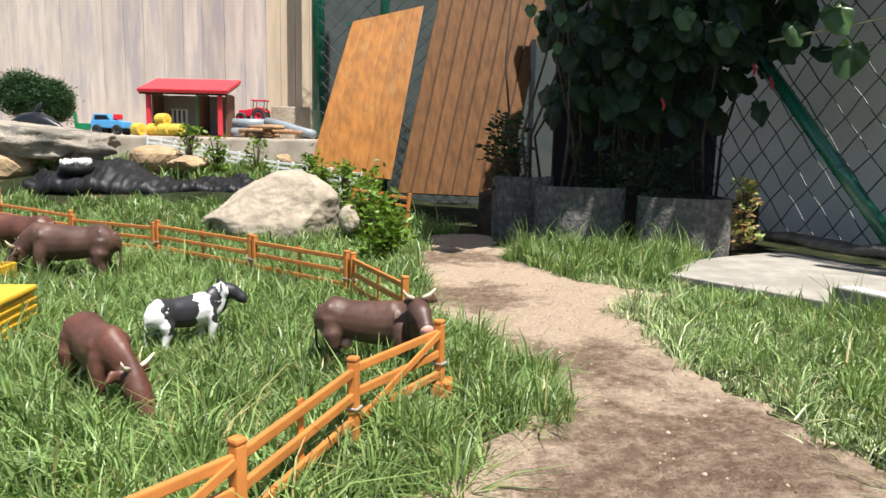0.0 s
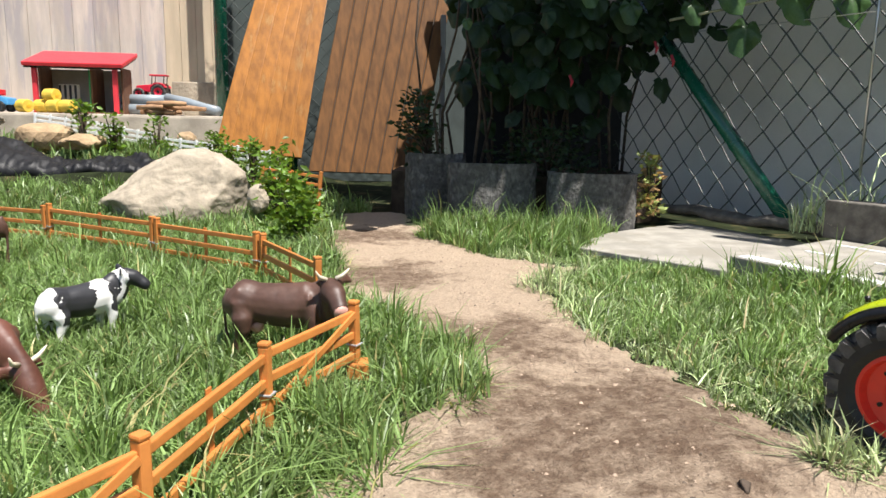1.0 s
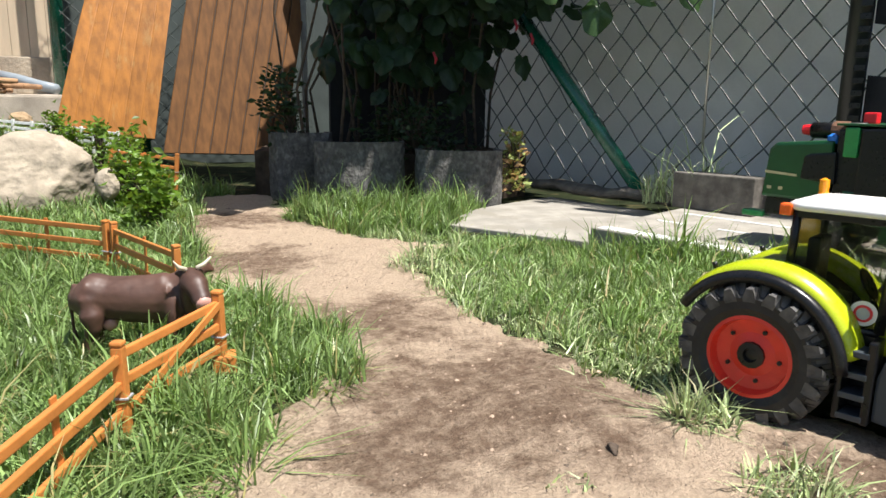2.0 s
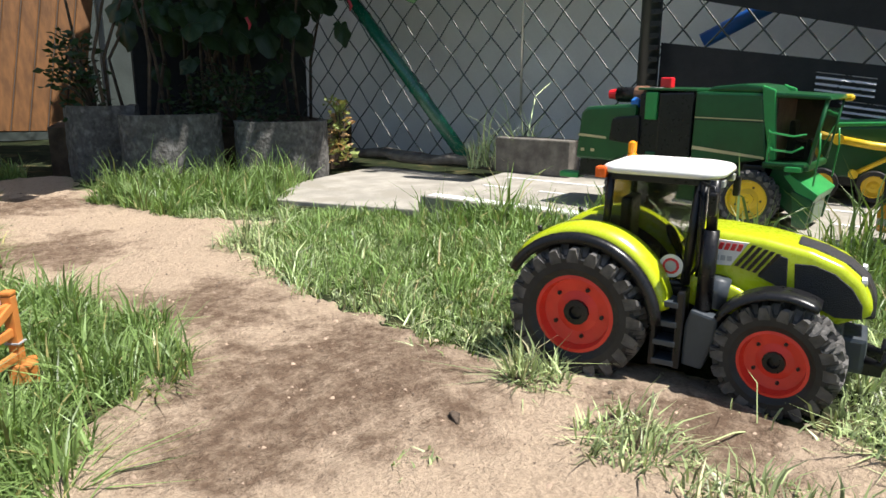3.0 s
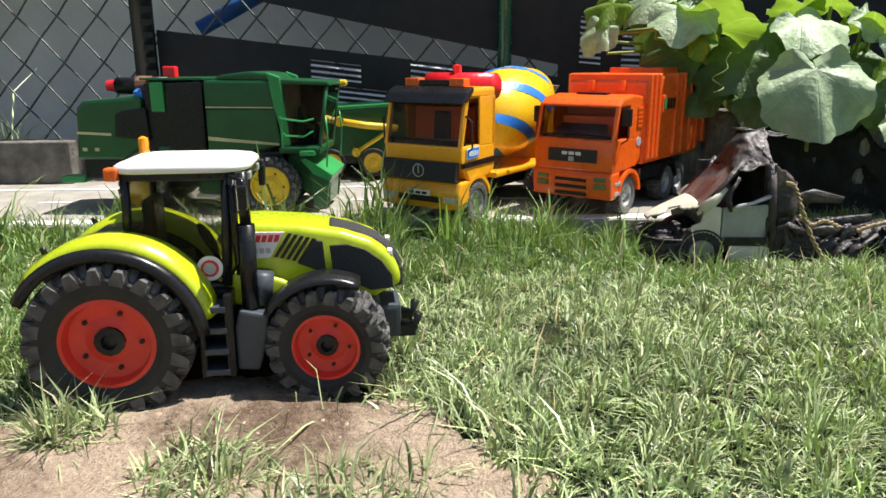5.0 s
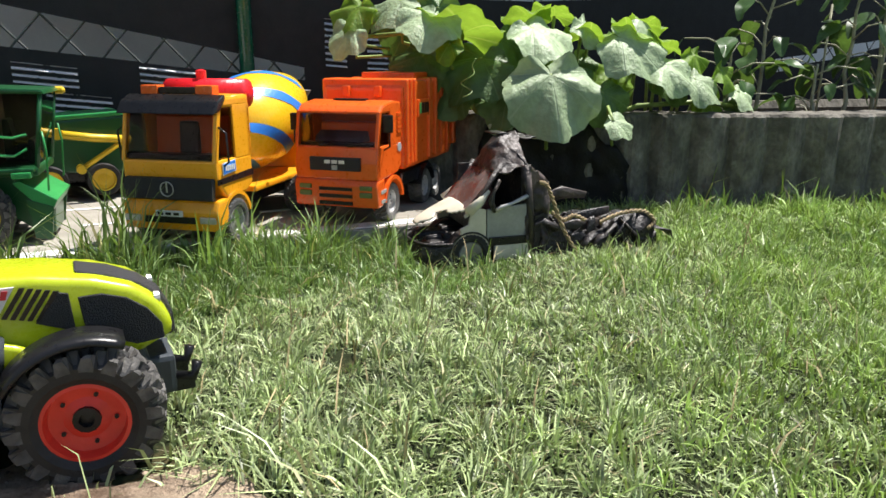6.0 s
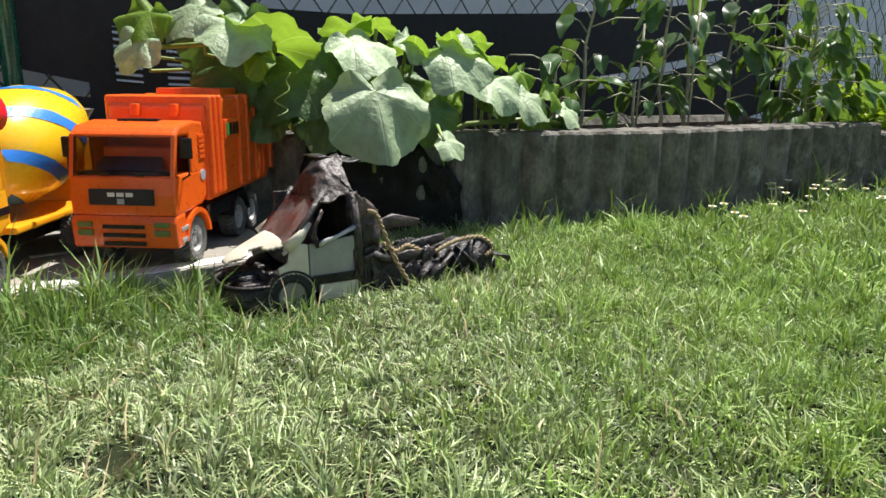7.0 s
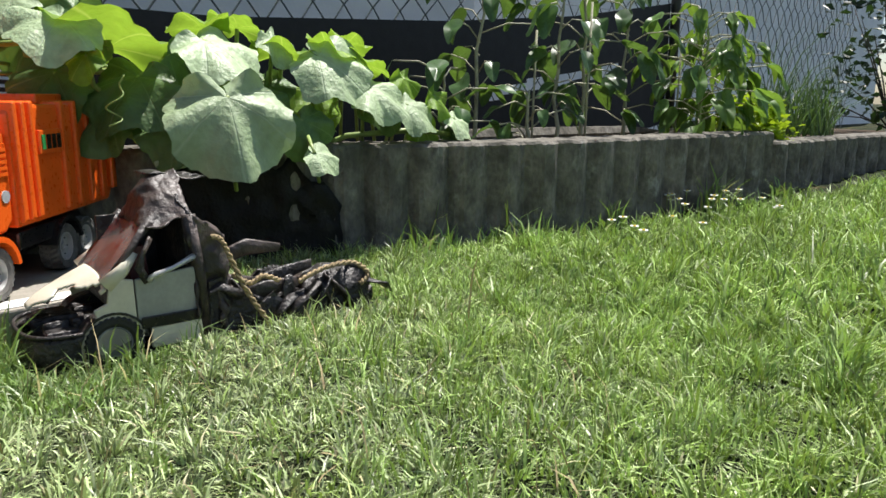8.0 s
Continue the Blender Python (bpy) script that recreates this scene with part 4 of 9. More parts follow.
def palisade():
    """The curved bed edge: concrete elements with a scalloped face, on both sides of the soil."""
    path = [(1.66, 0.62), (1.655, 0.3), (1.65, -0.1), (1.645, -0.4), (1.66, -0.7), (1.72, -0.95), (1.78, -1.2), (1.865, -1.5)]
    path2 = [(1.877, -1.53), (1.96, -1.75), (2.07, -2.05), (2.16, -2.35), (2.24, -2.7), (2.3, -3.1)]

    def run(name, pts, top, label):
        P = [Vector((x, y, 0)) for x, y in pts]
        ds = [0]
        for a, b in zip(P, P[1:]):
            ds.append(ds[-1] + (b - a).length)
        bm = bmesh.new()
        rng = random.Random(len(pts))
        n = int(ds[-1] / 0.0085)
        cols = []
        for i in range(n + 1):
            d = ds[-1] * i / n
            k = max(j for j in range(len(ds)) if ds[j] <= d + 1e-9)
            k = min(k, len(P) - 2)
            t = (d - ds[k]) / (ds[k + 1] - ds[k])
            p, way = P[k].lerp(P[k + 1], t), (P[k + 1] - P[k]).normalized()
            nrm = Vector((way.y, -way.x, 0))
            nrm = nrm if nrm.x < 0 else -nrm
            bulge = 0.026 * abs(math.sin(math.pi * d / 0.085)) ** 0.7 + 0.0015 * rng.uniform(-1, 1)
            f, bk = p + nrm * bulge, p - nrm * 0.065
            zt = top + 0.0012 * rng.uniform(-1, 1)
            zb = float(rise(p.x, p.y)) - 0.03
            rows = [f + nrm * 0.0018 * rng.uniform(-1, 1) + Vector((0, 0, zb + (zt - zb - 0.006) * q / 9)) for q in range(10)] + [ f - nrm * 0.006 + Vector((0, 0, zt)), bk + Vector((0, 0, zt + 0.002)), bk + Vector((0, 0, 0))]
            cols.append([bm.verts.new(w) for w in rows])
        for a, b in zip(cols, cols[1:]):
            for j in range(len(a) - 1):
                bm.faces.new((a[j], b[j], b[j + 1], a[j + 1]))
        bm.faces.new(cols[0])
        bm.faces.new(cols[-1][::-1])
        bmesh.ops.recalc_face_normals(bm, faces=bm.faces)
        return one(name, bm, M["palisade"], label, "planter wall", kind="structure")

    run("planter_wall", path, 0.216, "scalloped grey concrete edging of a raised bed")
    run("planter_wall", path2, 0.187, "lower scalloped grey concrete edging of a raised bed")
    soil = [(1.68, 0.6), (1.68, -0.4), (1.76, -0.95), (1.95, -1.55), (2.25, -2.4), (2.36, -3.1), (3.1, -3.1), (2.4, -1.2), (1.95, -0.2), (1.75, 0.3), (1.7, 0.6)]
    one("bed_soil", prism(bmesh.new(), soil, 0.0, 0.165, axis="z"), M["bedsoil"], "dark garden soil in the raised bed", "soil", kind="structure")
    pts = [(2.0, -0.55, 0.205), (2.12, -0.95, 0.205), (2.28, -1.35, 0.20), (2.12, -1.42, 0.20), (1.98, -1.34, 0.20)]
    one("bed_edging", tube(bmesh.new(), pts, 0.022, 6), M["palisade"], "inner concrete edging of the bed", "edging", kind="structure")


M["bedsoil"] = mat("bed_soil", (0.06, 0.045, 0.032), 0.95, vary=0.4, scale=20, bump=0.9, spec=0.1)
palisade()


def planters():
    """Rough U-shaped concrete planting stones in front of the vine."""
    def stone(m, w, h, depth, label):
        bm = bmesh.new()
        rng = random.Random(int(w * 1000))
        nx, nz = 22, 8
        grid = []
        for i in range(nx + 1):
            a = math.pi * (i / nx - 0.5)
            sx = math.copysign(abs(math.sin(a)) ** 0.55, a) * w / 2
            sy = -abs(math.cos(a)) ** 0.55 * depth
            col = []
            for j in range(nz + 1):
                k = 1 + rng.uniform(-0.018, 0.018)
                col.append(bm.verts.new((sx * k, sy * k, h * j / nz)))
            grid.append(col)
        inner = [bm.verts.new((c[-1].co.x * 0.82, c[-1].co.y * 0.8, h)) for c in grid]
        low = [bm.verts.new((v.co.x, v.co.y, h - 0.03)) for v in inner]
        for i in range(nx):
            for j in range(nz):
                bm.faces.new((grid[i][j], grid[i + 1][j], grid[i + 1][j + 1], grid[i][j + 1]))
            bm.faces.new((grid[i][-1], grid[i + 1][-1], inner[i + 1], inner[i]))
            bm.faces.new((inner[i], inner[i + 1], low[i + 1], low[i]))
        bm.faces.new(low)
        bm.faces.new([c[0] for c in grid])
        bmesh.ops.recalc_face_normals(bm, faces=bm.faces)
        one("planter_stone", bm, M["block"], label, "planter", m, "planting stones")

    stone(pose(0.72, 2.13, 0.0, 0, 0, -14), 0.27, 0.175, 0.10, "rough grey concrete planting stone with sunlit edge")
    stone(pose(0.43, 2.25, 0.0, 0, 0, -8), 0.28, 0.195, 0.11, "rough grey concrete planting stone behind tall grass")
    stone(pose(0.262, 2.42, 0.0, 0, 0, 6), 0.20, 0.215, 0.10, "dark concrete planting stone in shade")
    one("vine_soil", prism(bmesh.new(), [(0.12, 2.46), (0.3, 2.33), (0.8, 2.2), (1.0, 2.24), (1.0, 2.9), (0.2, 2.9)], 0, 0.15, axis="z"), M["bedsoil"], "dark soil behind the planting stones", "soil", kind="structure")


planters()


def back_wall():
    wall = tagged(part("wall_north", boxed(-4.2, -0.66, 3.80, 3.86, 0.0, 2.4), M["darkboard"]), "tall wall of weathered vertical boards", "wall", kind="structure")
    rng = random.Random(2)
    x = -4.2
    while x < -0.68:
        w = rng.uniform(0.085, 0.12) if x < -0.98 else 0.075
        w = min(w, -0.665 - x)
        ob = part("board", boxed(x + 0.0007, x + w - 0.0007, 3.775 + rng.uniform(0, 0.004), 3.80, 0.30, 2.4, 0.0012), M["fenceboard"] if x < -0.98 else M["paleboard"], wall)
        x += w
    one("ledge", boxed(-4.2, -0.52, 3.16, 3.80, 0.0, 0.325, 0.012), M["ledge"], "low concrete terrace carrying toys", "terrace", kind="structure")
    one("stone_slab", boxed(-0.90, -0.67, 3.70, 3.76, 0.325, 0.49, 0.006), M["rock"], "pale rough stone slab leaning on the boards", "stone slab")
    gate = thing("gate_post", Matrix(), "dark green steel gate post with mesh beside the boards", "gate post")
    part("post", tube(bmesh.new(), [(-0.63, 3.55, 0), (-0.63, 3.55, 2.2)], 0.032, 12), M["greenmetal"], gate, smooth=True)
    part("post", tube(bmesh.new(), [(-0.29, 3.34, 0), (-0.29, 3.34, 2.2)], 0.022, 12), M["greenmetal"], gate, smooth=True)
    part("hinge", boxed(-0.46, -0.40, 3.33, 3.36, 0.84, 0.856), M["greenmetal"], gate)
    bm = bmesh.new()
    for k in range(70):
        for sg in (1, -1):
            x0 = -2.2 + 0.07 * k
            lo, hi = sorted(((-0.60 - x0) / sg, (0.42 - x0) / sg))
            lo, hi = max(lo, 0.0), min(hi, 1.4)
            if hi > lo + 0.01:
                tube(bm, [(x0 + sg * lo, 3.45, 0.1 + lo), (x0 + sg * hi, 3.45, 0.1 + hi)], 0.0017, 4)
    part("mesh_wire", bm, M["wire"], gate, "diamond mesh of coated wire", kind="stuff")
    # added dark sheet that fills the background behind the gate mesh
    one("gate_screen", boxed(-0.655, 0.575, 3.84, 3.86, 0, 2.3), M["gateshade"], "dark green sheet behind the leaning boards", "gate", kind="structure")
    one("wall_behind_gate", boxed(-1.2, 1.2, 4.3, 4.4, 0, 2.6), M["greywall"], "grey wall behind the gate", "wall", kind="structure")
    one("post_board", boxed(0.345, 0.365, 3.00, 3.03, 0, 0.75), M["shedgrey"], "thin pale upright behind the boards", "post", kind="structure")


back_wall()


def leaning_panel(name, corners, n, material, label, warp=0.0, gap=0.0012, groove=0.002):
    """A panel of tongued planks that leans back, from its corners (foot left, foot right, head right, head left); its planks are parts of it."""
    fl, fr, hr, hl = (Vector(q) for q in corners)
    panel = thing(name, Matrix.Translation(fl), label, "wooden panel")
    face = (fr - fl).cross(hl - fl).normalized()

    def at(u, v, depth):
        q = fl.lerp(fr, u).lerp(hl.lerp(hr, u), v)
        return q + face * (warp * math.sin(math.pi * v) - depth) - fl

    def slat(u0, u1, d0, d1, steps=6):
        bm = bmesh.new()
        rows = [[bm.verts.new(at(u, k / steps, d)) for u, d in ((u0, d1), (u0, d0 + groove), (u0 + 0.06 * (u1 - u0), d0), (u1 - 0.06 * (u1 - u0), d0), (u1, d0 + groove), (u1, d1))] for k in range(steps + 1)]
        for a, b in zip(rows, rows[1:]):
            for i in range(6):
                bm.faces.new((a[i], a[(i + 1) % 6], b[(i + 1) % 6], b[i]))
        bm.faces.new(rows[0])
        bm.faces.new(rows[-1][::-1])
        bmesh.ops.recalc_face_normals(bm, faces=bm.faces)
        return bm

    part("backing", slat(0.01, 0.99, 0.008, 0.018), M["darkboard"], panel)
    g = gap / (fr - fl).length
    for k in range(n):
        part("plank", slat(k / n + g, (k + 1) / n - g, 0.0, 0.0075), material, panel)


leaning_panel("wooden_panel", ((-0.557, 2.93, 0.201), (-0.221, 2.93, 0.167), (-0.107, 3.20, 0.911), (-0.415, 3.20, 0.838)), 6, M["panelworn"], "worn varnished board with pale streaks leaning on the gate", 0.015, 0.0, 0.0006)
leaning_panel("wooden_panel", ((-0.190, 2.85, 0.120), (0.247, 2.85, 0.110), (0.460, 3.15, 1.144), (-0.002, 3.15, 1.135)), 8, M["panelwood"], "orange-brown grooved plank panel leaning on the fence", 0.0, 0.0022)

# ---- vehicles ----


def put_wheel(parent, x, y, z, R, w, rim_r, rim_mat, lugs=0, tyre_mat=None, hub_mat=None, holes=5, lug_h=0.0075):
    """A wheel on a cross axle: tyre with tread bars, dished rim, hub. y is its middle; the dish faces away from the vehicle's middle."""
    out = 1 if y > 0 else -1
    at = Matrix.Translation((x, y, z))
    h = w / 2
    r0 = R - lug_h
    # (radius, across, how much of the tread bars, how far they are turned on)
    prof = [(rim_r, -0.5, 0, 0), (rim_r, -0.8, 0, 0), (rim_r + (r0 - rim_r) * 0.35, -1, 0, 0), (r0 * 0.87, -1.0, 0, 0.9), (r0 * 0.93, -1.03, 1.1, 0.9), (r0 * 0.985, -0.9, 1, 0.8), (r0, -0.5, 1, 0.45), (r0, -0.06, 1, 0.1), (r0, 0.06, 1, 0.6)]
    prof += [(r0, 0.5, 1, 0.95), (r0 * 0.985, 0.9, 1, 1.3), (r0 * 0.93, 1.03, 1.1, 1.4), (r0 * 0.87, 1.0, 0, 1.4), (rim_r + (r0 - rim_r) * 0.35, 1, 0, 0), (rim_r, 0.8, 0, 0), (rim_r, 0.5, 0, 0)]
    per = 6 if lugs else 1
    seg = lugs * per if lugs else 32
    bm = bmesh.new()
    rings = []
    for r, q, k, turn in prof:
        ring = []
        for j in range(seg):
            up = lug_h * k if lugs and ((j / per - turn) % 1) < 0.5 else 0
            a = 2 * math.pi * j / seg
            ring.append(bm.verts.new((x + (r + up) * math.cos(a), y + q * h, z + (r + up) * math.sin(a))))
        rings.append(ring)
    for ra, rb in zip(rings, rings[1:] + rings[:1]):
        for j in range(seg):
            bm.faces.new((ra[j], ra[(j + 1) % seg], rb[(j + 1) % seg], rb[j]))
    bmesh.ops.recalc_face_normals(bm, faces=bm.faces)
    wheel = part("wheel", bm, tyre_mat or M["tyre"], parent)
    if lugs and not tyre_mat:
        wheel.data.materials.append(M["tread"])
        for f in wheel.data.polygons:
            c = f.center
            if math.hypot(c.x - x, c.z - z) > r0 + 0.4 * lug_h or (math.hypot(c.x - x, c.z - z) > r0 * 0.9 and abs(c.y - y) > h * 0.97):
                f.material_index = 1
    bm = bmesh.new()
    o = out
    lathe(bm, [(rim_r * 1.01, -o * h * 0.6), (rim_r * 1.05, o * h * 0.82), (rim_r * 0.94, o * h * 0.86), (rim_r * 0.88, o * h * 0.4), (rim_r * 0.55, o * h * 0.30), (rim_r * 0.34, o * h * 0.42), (rim_r * 0.30, o * h * 0.42)], 32, at)
    part("rim", bm, rim_mat, wheel, smooth=False)
    bm = bmesh.new()
    lathe(bm, [(rim_r * 0.33, o * h * 0.2), (rim_r * 0.33, o * h * 0.58), (rim_r * 0.18, o * h * 0.62), (rim_r * 0.15, o * h * 0.46), (rim_r * 0.02, o * h * 0.5)], 12, at)
    part("hub", bm, hub_mat or M["black"], wheel)
    for k in range(holes):
        a = 2 * math.pi * k / holes + 0.4
        m = at @ Matrix.Rotation(a, 4, "Y") @ Matrix.Translation((0, o * h * 0.42, rim_r * 0.66))
        part("bolt_hole", lathe(bmesh.new(), [(rim_r * 0.055, -o * h * 0.14), (rim_r * 0.055, o * h * 0.02), (rim_r * 0.01, o * h * 0.03)], 8, m), M["black"], wheel)
    return wheel


def glass_pane(parent, corners, material, name="pane", thick=0.0012):
    """A flat pane with thickness from its corner points."""
    bm = bmesh.new()
    c = [Vector(p) for p in corners]
    nrm = (c[1] - c[0]).cross(c[2] - c[0]).normalized() * thick
    a = [bm.verts.new(p) for p in c]
    b = [bm.verts.new(p + nrm) for p in c]
    n = len(c)
    bm.faces.new(a[::-1])
    bm.faces.new(b)
    for i in range(n):
        bm.faces.new((a[i], a[(i + 1) % n], b[(i + 1) % n], b[i]))
    bmesh.ops.recalc_face_normals(bm, faces=bm.faces)
    ob = part(name, bm, material, parent)
    ob.visible_shadow = False
    return ob


def strut(parent, name, pts, r, material, label="", seg=6):
    return part(name, tube(bmesh.new(), pts, r, seg), material, parent, label, True)


def arc(cx, cz, r, a0, a1, n):
    return [(cx + r * math.cos(radians(a0 + (a1 - a0) * k / n)), cz + r * math.sin(radians(a0 + (a1 - a0) * k / n))) for k in range(n + 1)]


def fender(t, name, material, cx, cz, rim, a0, a1, n=22, label=""):
    """A rounded mudguard: a closed section (across, radius) swept round the wheel."""
    bm = bmesh.new()
    rows = []
    for i in range(n + 1):
        q = i / n
        a = radians(a0 + (a1 - a0) * q)
        rows.append([bm.verts.new((cx + r * math.cos(a), y, cz + r * math.sin(a))) for y, r in rim(q)])
    k = len(rows[0])
    for ra, rb in zip(rows, rows[1:]):
        for j in range(k):
            bm.faces.new((ra[j], ra[(j + 1) % k], rb[(j + 1) % k], rb[j]))
    bm.faces.new(rows[0][::-1])
    bm.faces.new(rows[-1])
    bmesh.ops.recalc_face_normals(bm, faces=bm.faces)
    return part(name, bm, material, t, label, True)


def steered(wheel, x, y, degrees):
    wheel.matrix_local = Matrix.Translation((x, y, 0)) @ Matrix.Rotation(radians(degrees), 4, "Z") @ Matrix.Translation((-x, -y, 0))


def pillow(outline, z0, z1, dome, n=6):
    """A plate with a soft rim and a slightly domed top, from an outline in plan."""
    bm = bmesh.new()
    cx = sum(p[0] for p in outline) / len(outline)
    rings = [[bm.verts.new((cx + (x - cx) * k, y * k, z)) for x, y in outline] for k, z in ((0.93, z0), (0.985, z0 + 0.2 * (z1 - z0)), (1.0, z0 + 0.5 * (z1 - z0)), (0.985, z0 + 0.8 * (z1 - z0)), (0.94, z1))]
    for j in range(1, n):
        k = 0.94 * (1 - j / n)
        rings.append([bm.verts.new((cx + (x - cx) * k, y * k, z1 + dome * (1 - k * k))) for x, y in outline])
    m = len(outline)
    for a, b in zip(rings, rings[1:]):
        for i in range(m):
            bm.faces.new((a[i], a[(i + 1) % m], b[(i + 1) % m], b[i]))
    bm.faces.new(rings[0][::-1])
    bm.faces.new(rings[-1])
    bmesh.ops.recalc_face_normals(bm, faces=bm.faces)
    return bm


def tractor(m):
    t = thing("toy_tractor", m, "lime green toy tractor with red rims and white roof", "toy tractor")
    for y in (0.068, -0.068):
        put_wheel(t, 0, y, 0.071, 0.0735, 0.046, 0.041, M["redrim"], 20, lug_h=0.0085)
        steered(put_wheel(t, 0.194, y * 0.95, 0.055, 0.0575, 0.040, 0.0315, M["redrim"], 18, lug_h=0.0075), 0.194, y * 0.95, -9)
    part("chassis", prism(bmesh.new(), [(-0.04, 0.055), (0.235, 0.038), (0.25, 0.062), (0.24, 0.092), (0.06, 0.10), (-0.05, 0.105), (-0.055, 0.075)], -0.027, 0.027, 0.004), M["slate"], t)
    part("front_axle", boxed(0.182, 0.206, -0.055, 0.055, 0.046, 0.064, 0.003), M["slate"], t)
    part("rear_axle", boxed(-0.018, 0.018, -0.055, 0.055, 0.055, 0.087, 0.005), M["slate"], t)
    part("front_weight", boxed(0.240, 0.266, -0.026, 0.026, 0.040, 0.076, 0.005), M["slate"], t, "slate front weight")
    for y in (-0.02, 0.02):
        strut(t, "front_hook", [(0.260, y, 0.056), (0.280, y, 0.050), (0.284, y, 0.064)], 0.005, M["black"])
        part("hook_plate", boxed(0.262, 0.281, y - 0.004, y + 0.004, 0.040, 0.054, 0.002), M["black"], t)
    # bonnet: lime shell, dark nose and side grille
    shell = [(0.100, 0.095), (0.100, 0.1655), (0.130, 0.1655), (0.170, 0.1625), (0.210, 0.1555), (0.238, 0.1455), (0.256, 0.131), (0.265, 0.114), (0.266, 0.100), (0.240, 0.088), (0.150, 0.090)]
    part("bonnet", prism(bmesh.new(), shell, -0.036, 0.036, 0.007), M["lime"], t, smooth=True)
    part("bonnet_stripe", prism(bmesh.new(), [(0.196, 0.1600), (0.222, 0.1535), (0.244, 0.1435), (0.2605, 0.1295), (0.2685, 0.113), (0.2690, 0.094), (0.245, 0.09), (0.21, 0.14)], -0.0190, 0.0190, 0.003), M["grille"], t, "dark bonnet centre")
    for sd in (-1, 1):
        y = sd * 0.0362
        a, b = sorted((y, y + sd * 0.0020))
        part("side_grille", prism(bmesh.new(), [(0.200, 0.113), (0.197, 0.143), (0.214, 0.1435), (0.232, 0.1375), (0.247, 0.126), (0.257, 0.111), (0.258, 0.098), (0.236, 0.096)], a, b, 0.0009), M["grille"], t, "dark mesh grille")
        part("side_vent", prism(bmesh.new(), [(0.166, 0.126), (0.184, 0.149), (0.191, 0.147), (0.193, 0.115)], a, b, 0.0008), M["grille"], t)
        for k in range(5):
            x0 = 0.1440 + 0.0056 * k
            part("louvre", prism(bmesh.new(), [(x0, 0.1335 - 0.0014 * k), (x0 + 0.0034, 0.1328 - 0.0014 * k), (x0 + 0.0184, 0.1555 - 0.0014 * k), (x0 + 0.0146, 0.1560 - 0.0014 * k)], a, b), M["black"], t)
        plate = part("decal", prism(bmesh.new(), [(0.108, 0.131), (0.141, 0.133), (0.1555, 0.1575), (0.108, 0.1585)], a, b, 0.0005), M["label"], t, "white decal with red and grey print")
        c = y + sd * 0.0021
        for k in range(5):
            x0 = 0.1215 + 0.0058 * k
            part("print", prism(bmesh.new(), [(x0, 0.1485), (x0 + 0.0042, 0.1483), (x0 + 0.0064, 0.1550), (x0 + 0.0022, 0.1553)], *sorted((c, c + sd * 0.0006))), M["lettering"], plate)
        for k in range(4):
            part("print", boxed(0.119 + 0.006 * k, 0.1235 + 0.006 * k, *sorted((c, c + sd * 0.0006)), 0.1375, 0.1425), M["greyprint"], plate)
        part("headlamp", lathe(bmesh.new(), [(0.0055, 0), (0.005, 0.004), (0.001, 0.005)], 10, Matrix.Translation((0.2535, sd * 0.0275, 0.131)), "x"), M["silver"], t)
        # lower lime cheek that swells over the front wheel
        part("cheek", prism(bmesh.new(), [(0.096, 0.092), (0.098, 0.122), (0.125, 0.121), (0.152, 0.112), (0.176, 0.098), (0.172, 0.088), (0.13, 0.082)], *sorted((y, y + sd * 0.009)), 0.004), M["lime"], t, smooth=True)
        ys = lambda w: sd * w
        fender(t, "front_mudguard", M["black"], 0.194, 0.056, lambda q: ((ys(0.046), 0.0635), (ys(0.052), 0.0675), (ys(0.080), 0.0675), (ys(0.086), 0.0630), (ys(0.084), 0.0615), (ys(0.050), 0.0620)), 62, 148, 14, "black front mudguard")

        def skin(q):
            k = math.sin(math.pi * min(1.0, q * 1.15 + 0.05))
            return ((ys(0.030), 0.0840), (ys(0.036), 0.0915 + 0.003 * k), (ys(0.050), 0.0945 + 0.004 * k), (ys(0.066), 0.0945 + 0.003 * k), (ys(0.0755), 0.0915 + 0.002 * k), (ys(0.0800), 0.0860), (ys(0.076), 0.0825), (ys(0.034), 0.0815))

        fender(t, "rear_mudguard", M["lime"], 0, 0.069, skin, 12, 141)
        fender(t, "mudguard_lip", M["black"], 0, 0.069, lambda q: ((ys(0.0790), 0.0880), (ys(0.0830), 0.0892), (ys(0.0890), 0.0845), (ys(0.0880), 0.0775), (ys(0.0790), 0.0780)), 4, 150, 22, "black mudguard lip")
        part("mudguard_side", prism(bmesh.new(), arc(0, 0.069, 0.083, 8, 146, 14) + [(-0.03, 0.09), (0.04, 0.08)], *sorted((sd * 0.030, sd * 0.034))), M["black"], t)
        part("tail_lamp", boxed(-0.0745, -0.068, *sorted((sd * 0.056, sd * 0.070)), 0.119, 0.126, 0.002, None), M["orangelamp"], t, "orange tail lamp")
        strut(t, "fender_peg", [(-0.050, sd * 0.064, 0.150), (-0.052, sd * 0.064, 0.156)], 0.0028, M["black"])
    part("rear_deck", prism(bmesh.new(), [(-0.060, 0.110), (-0.052, 0.140), (-0.026, 0.156), (0.010, 0.158), (0.010, 0.11)], -0.034, 0.034, 0.004), M["black"], t)
    part("hitch", boxed(-0.085, -0.05, -0.022, 0.022, 0.045, 0.088, 0.004), M["black"], t)
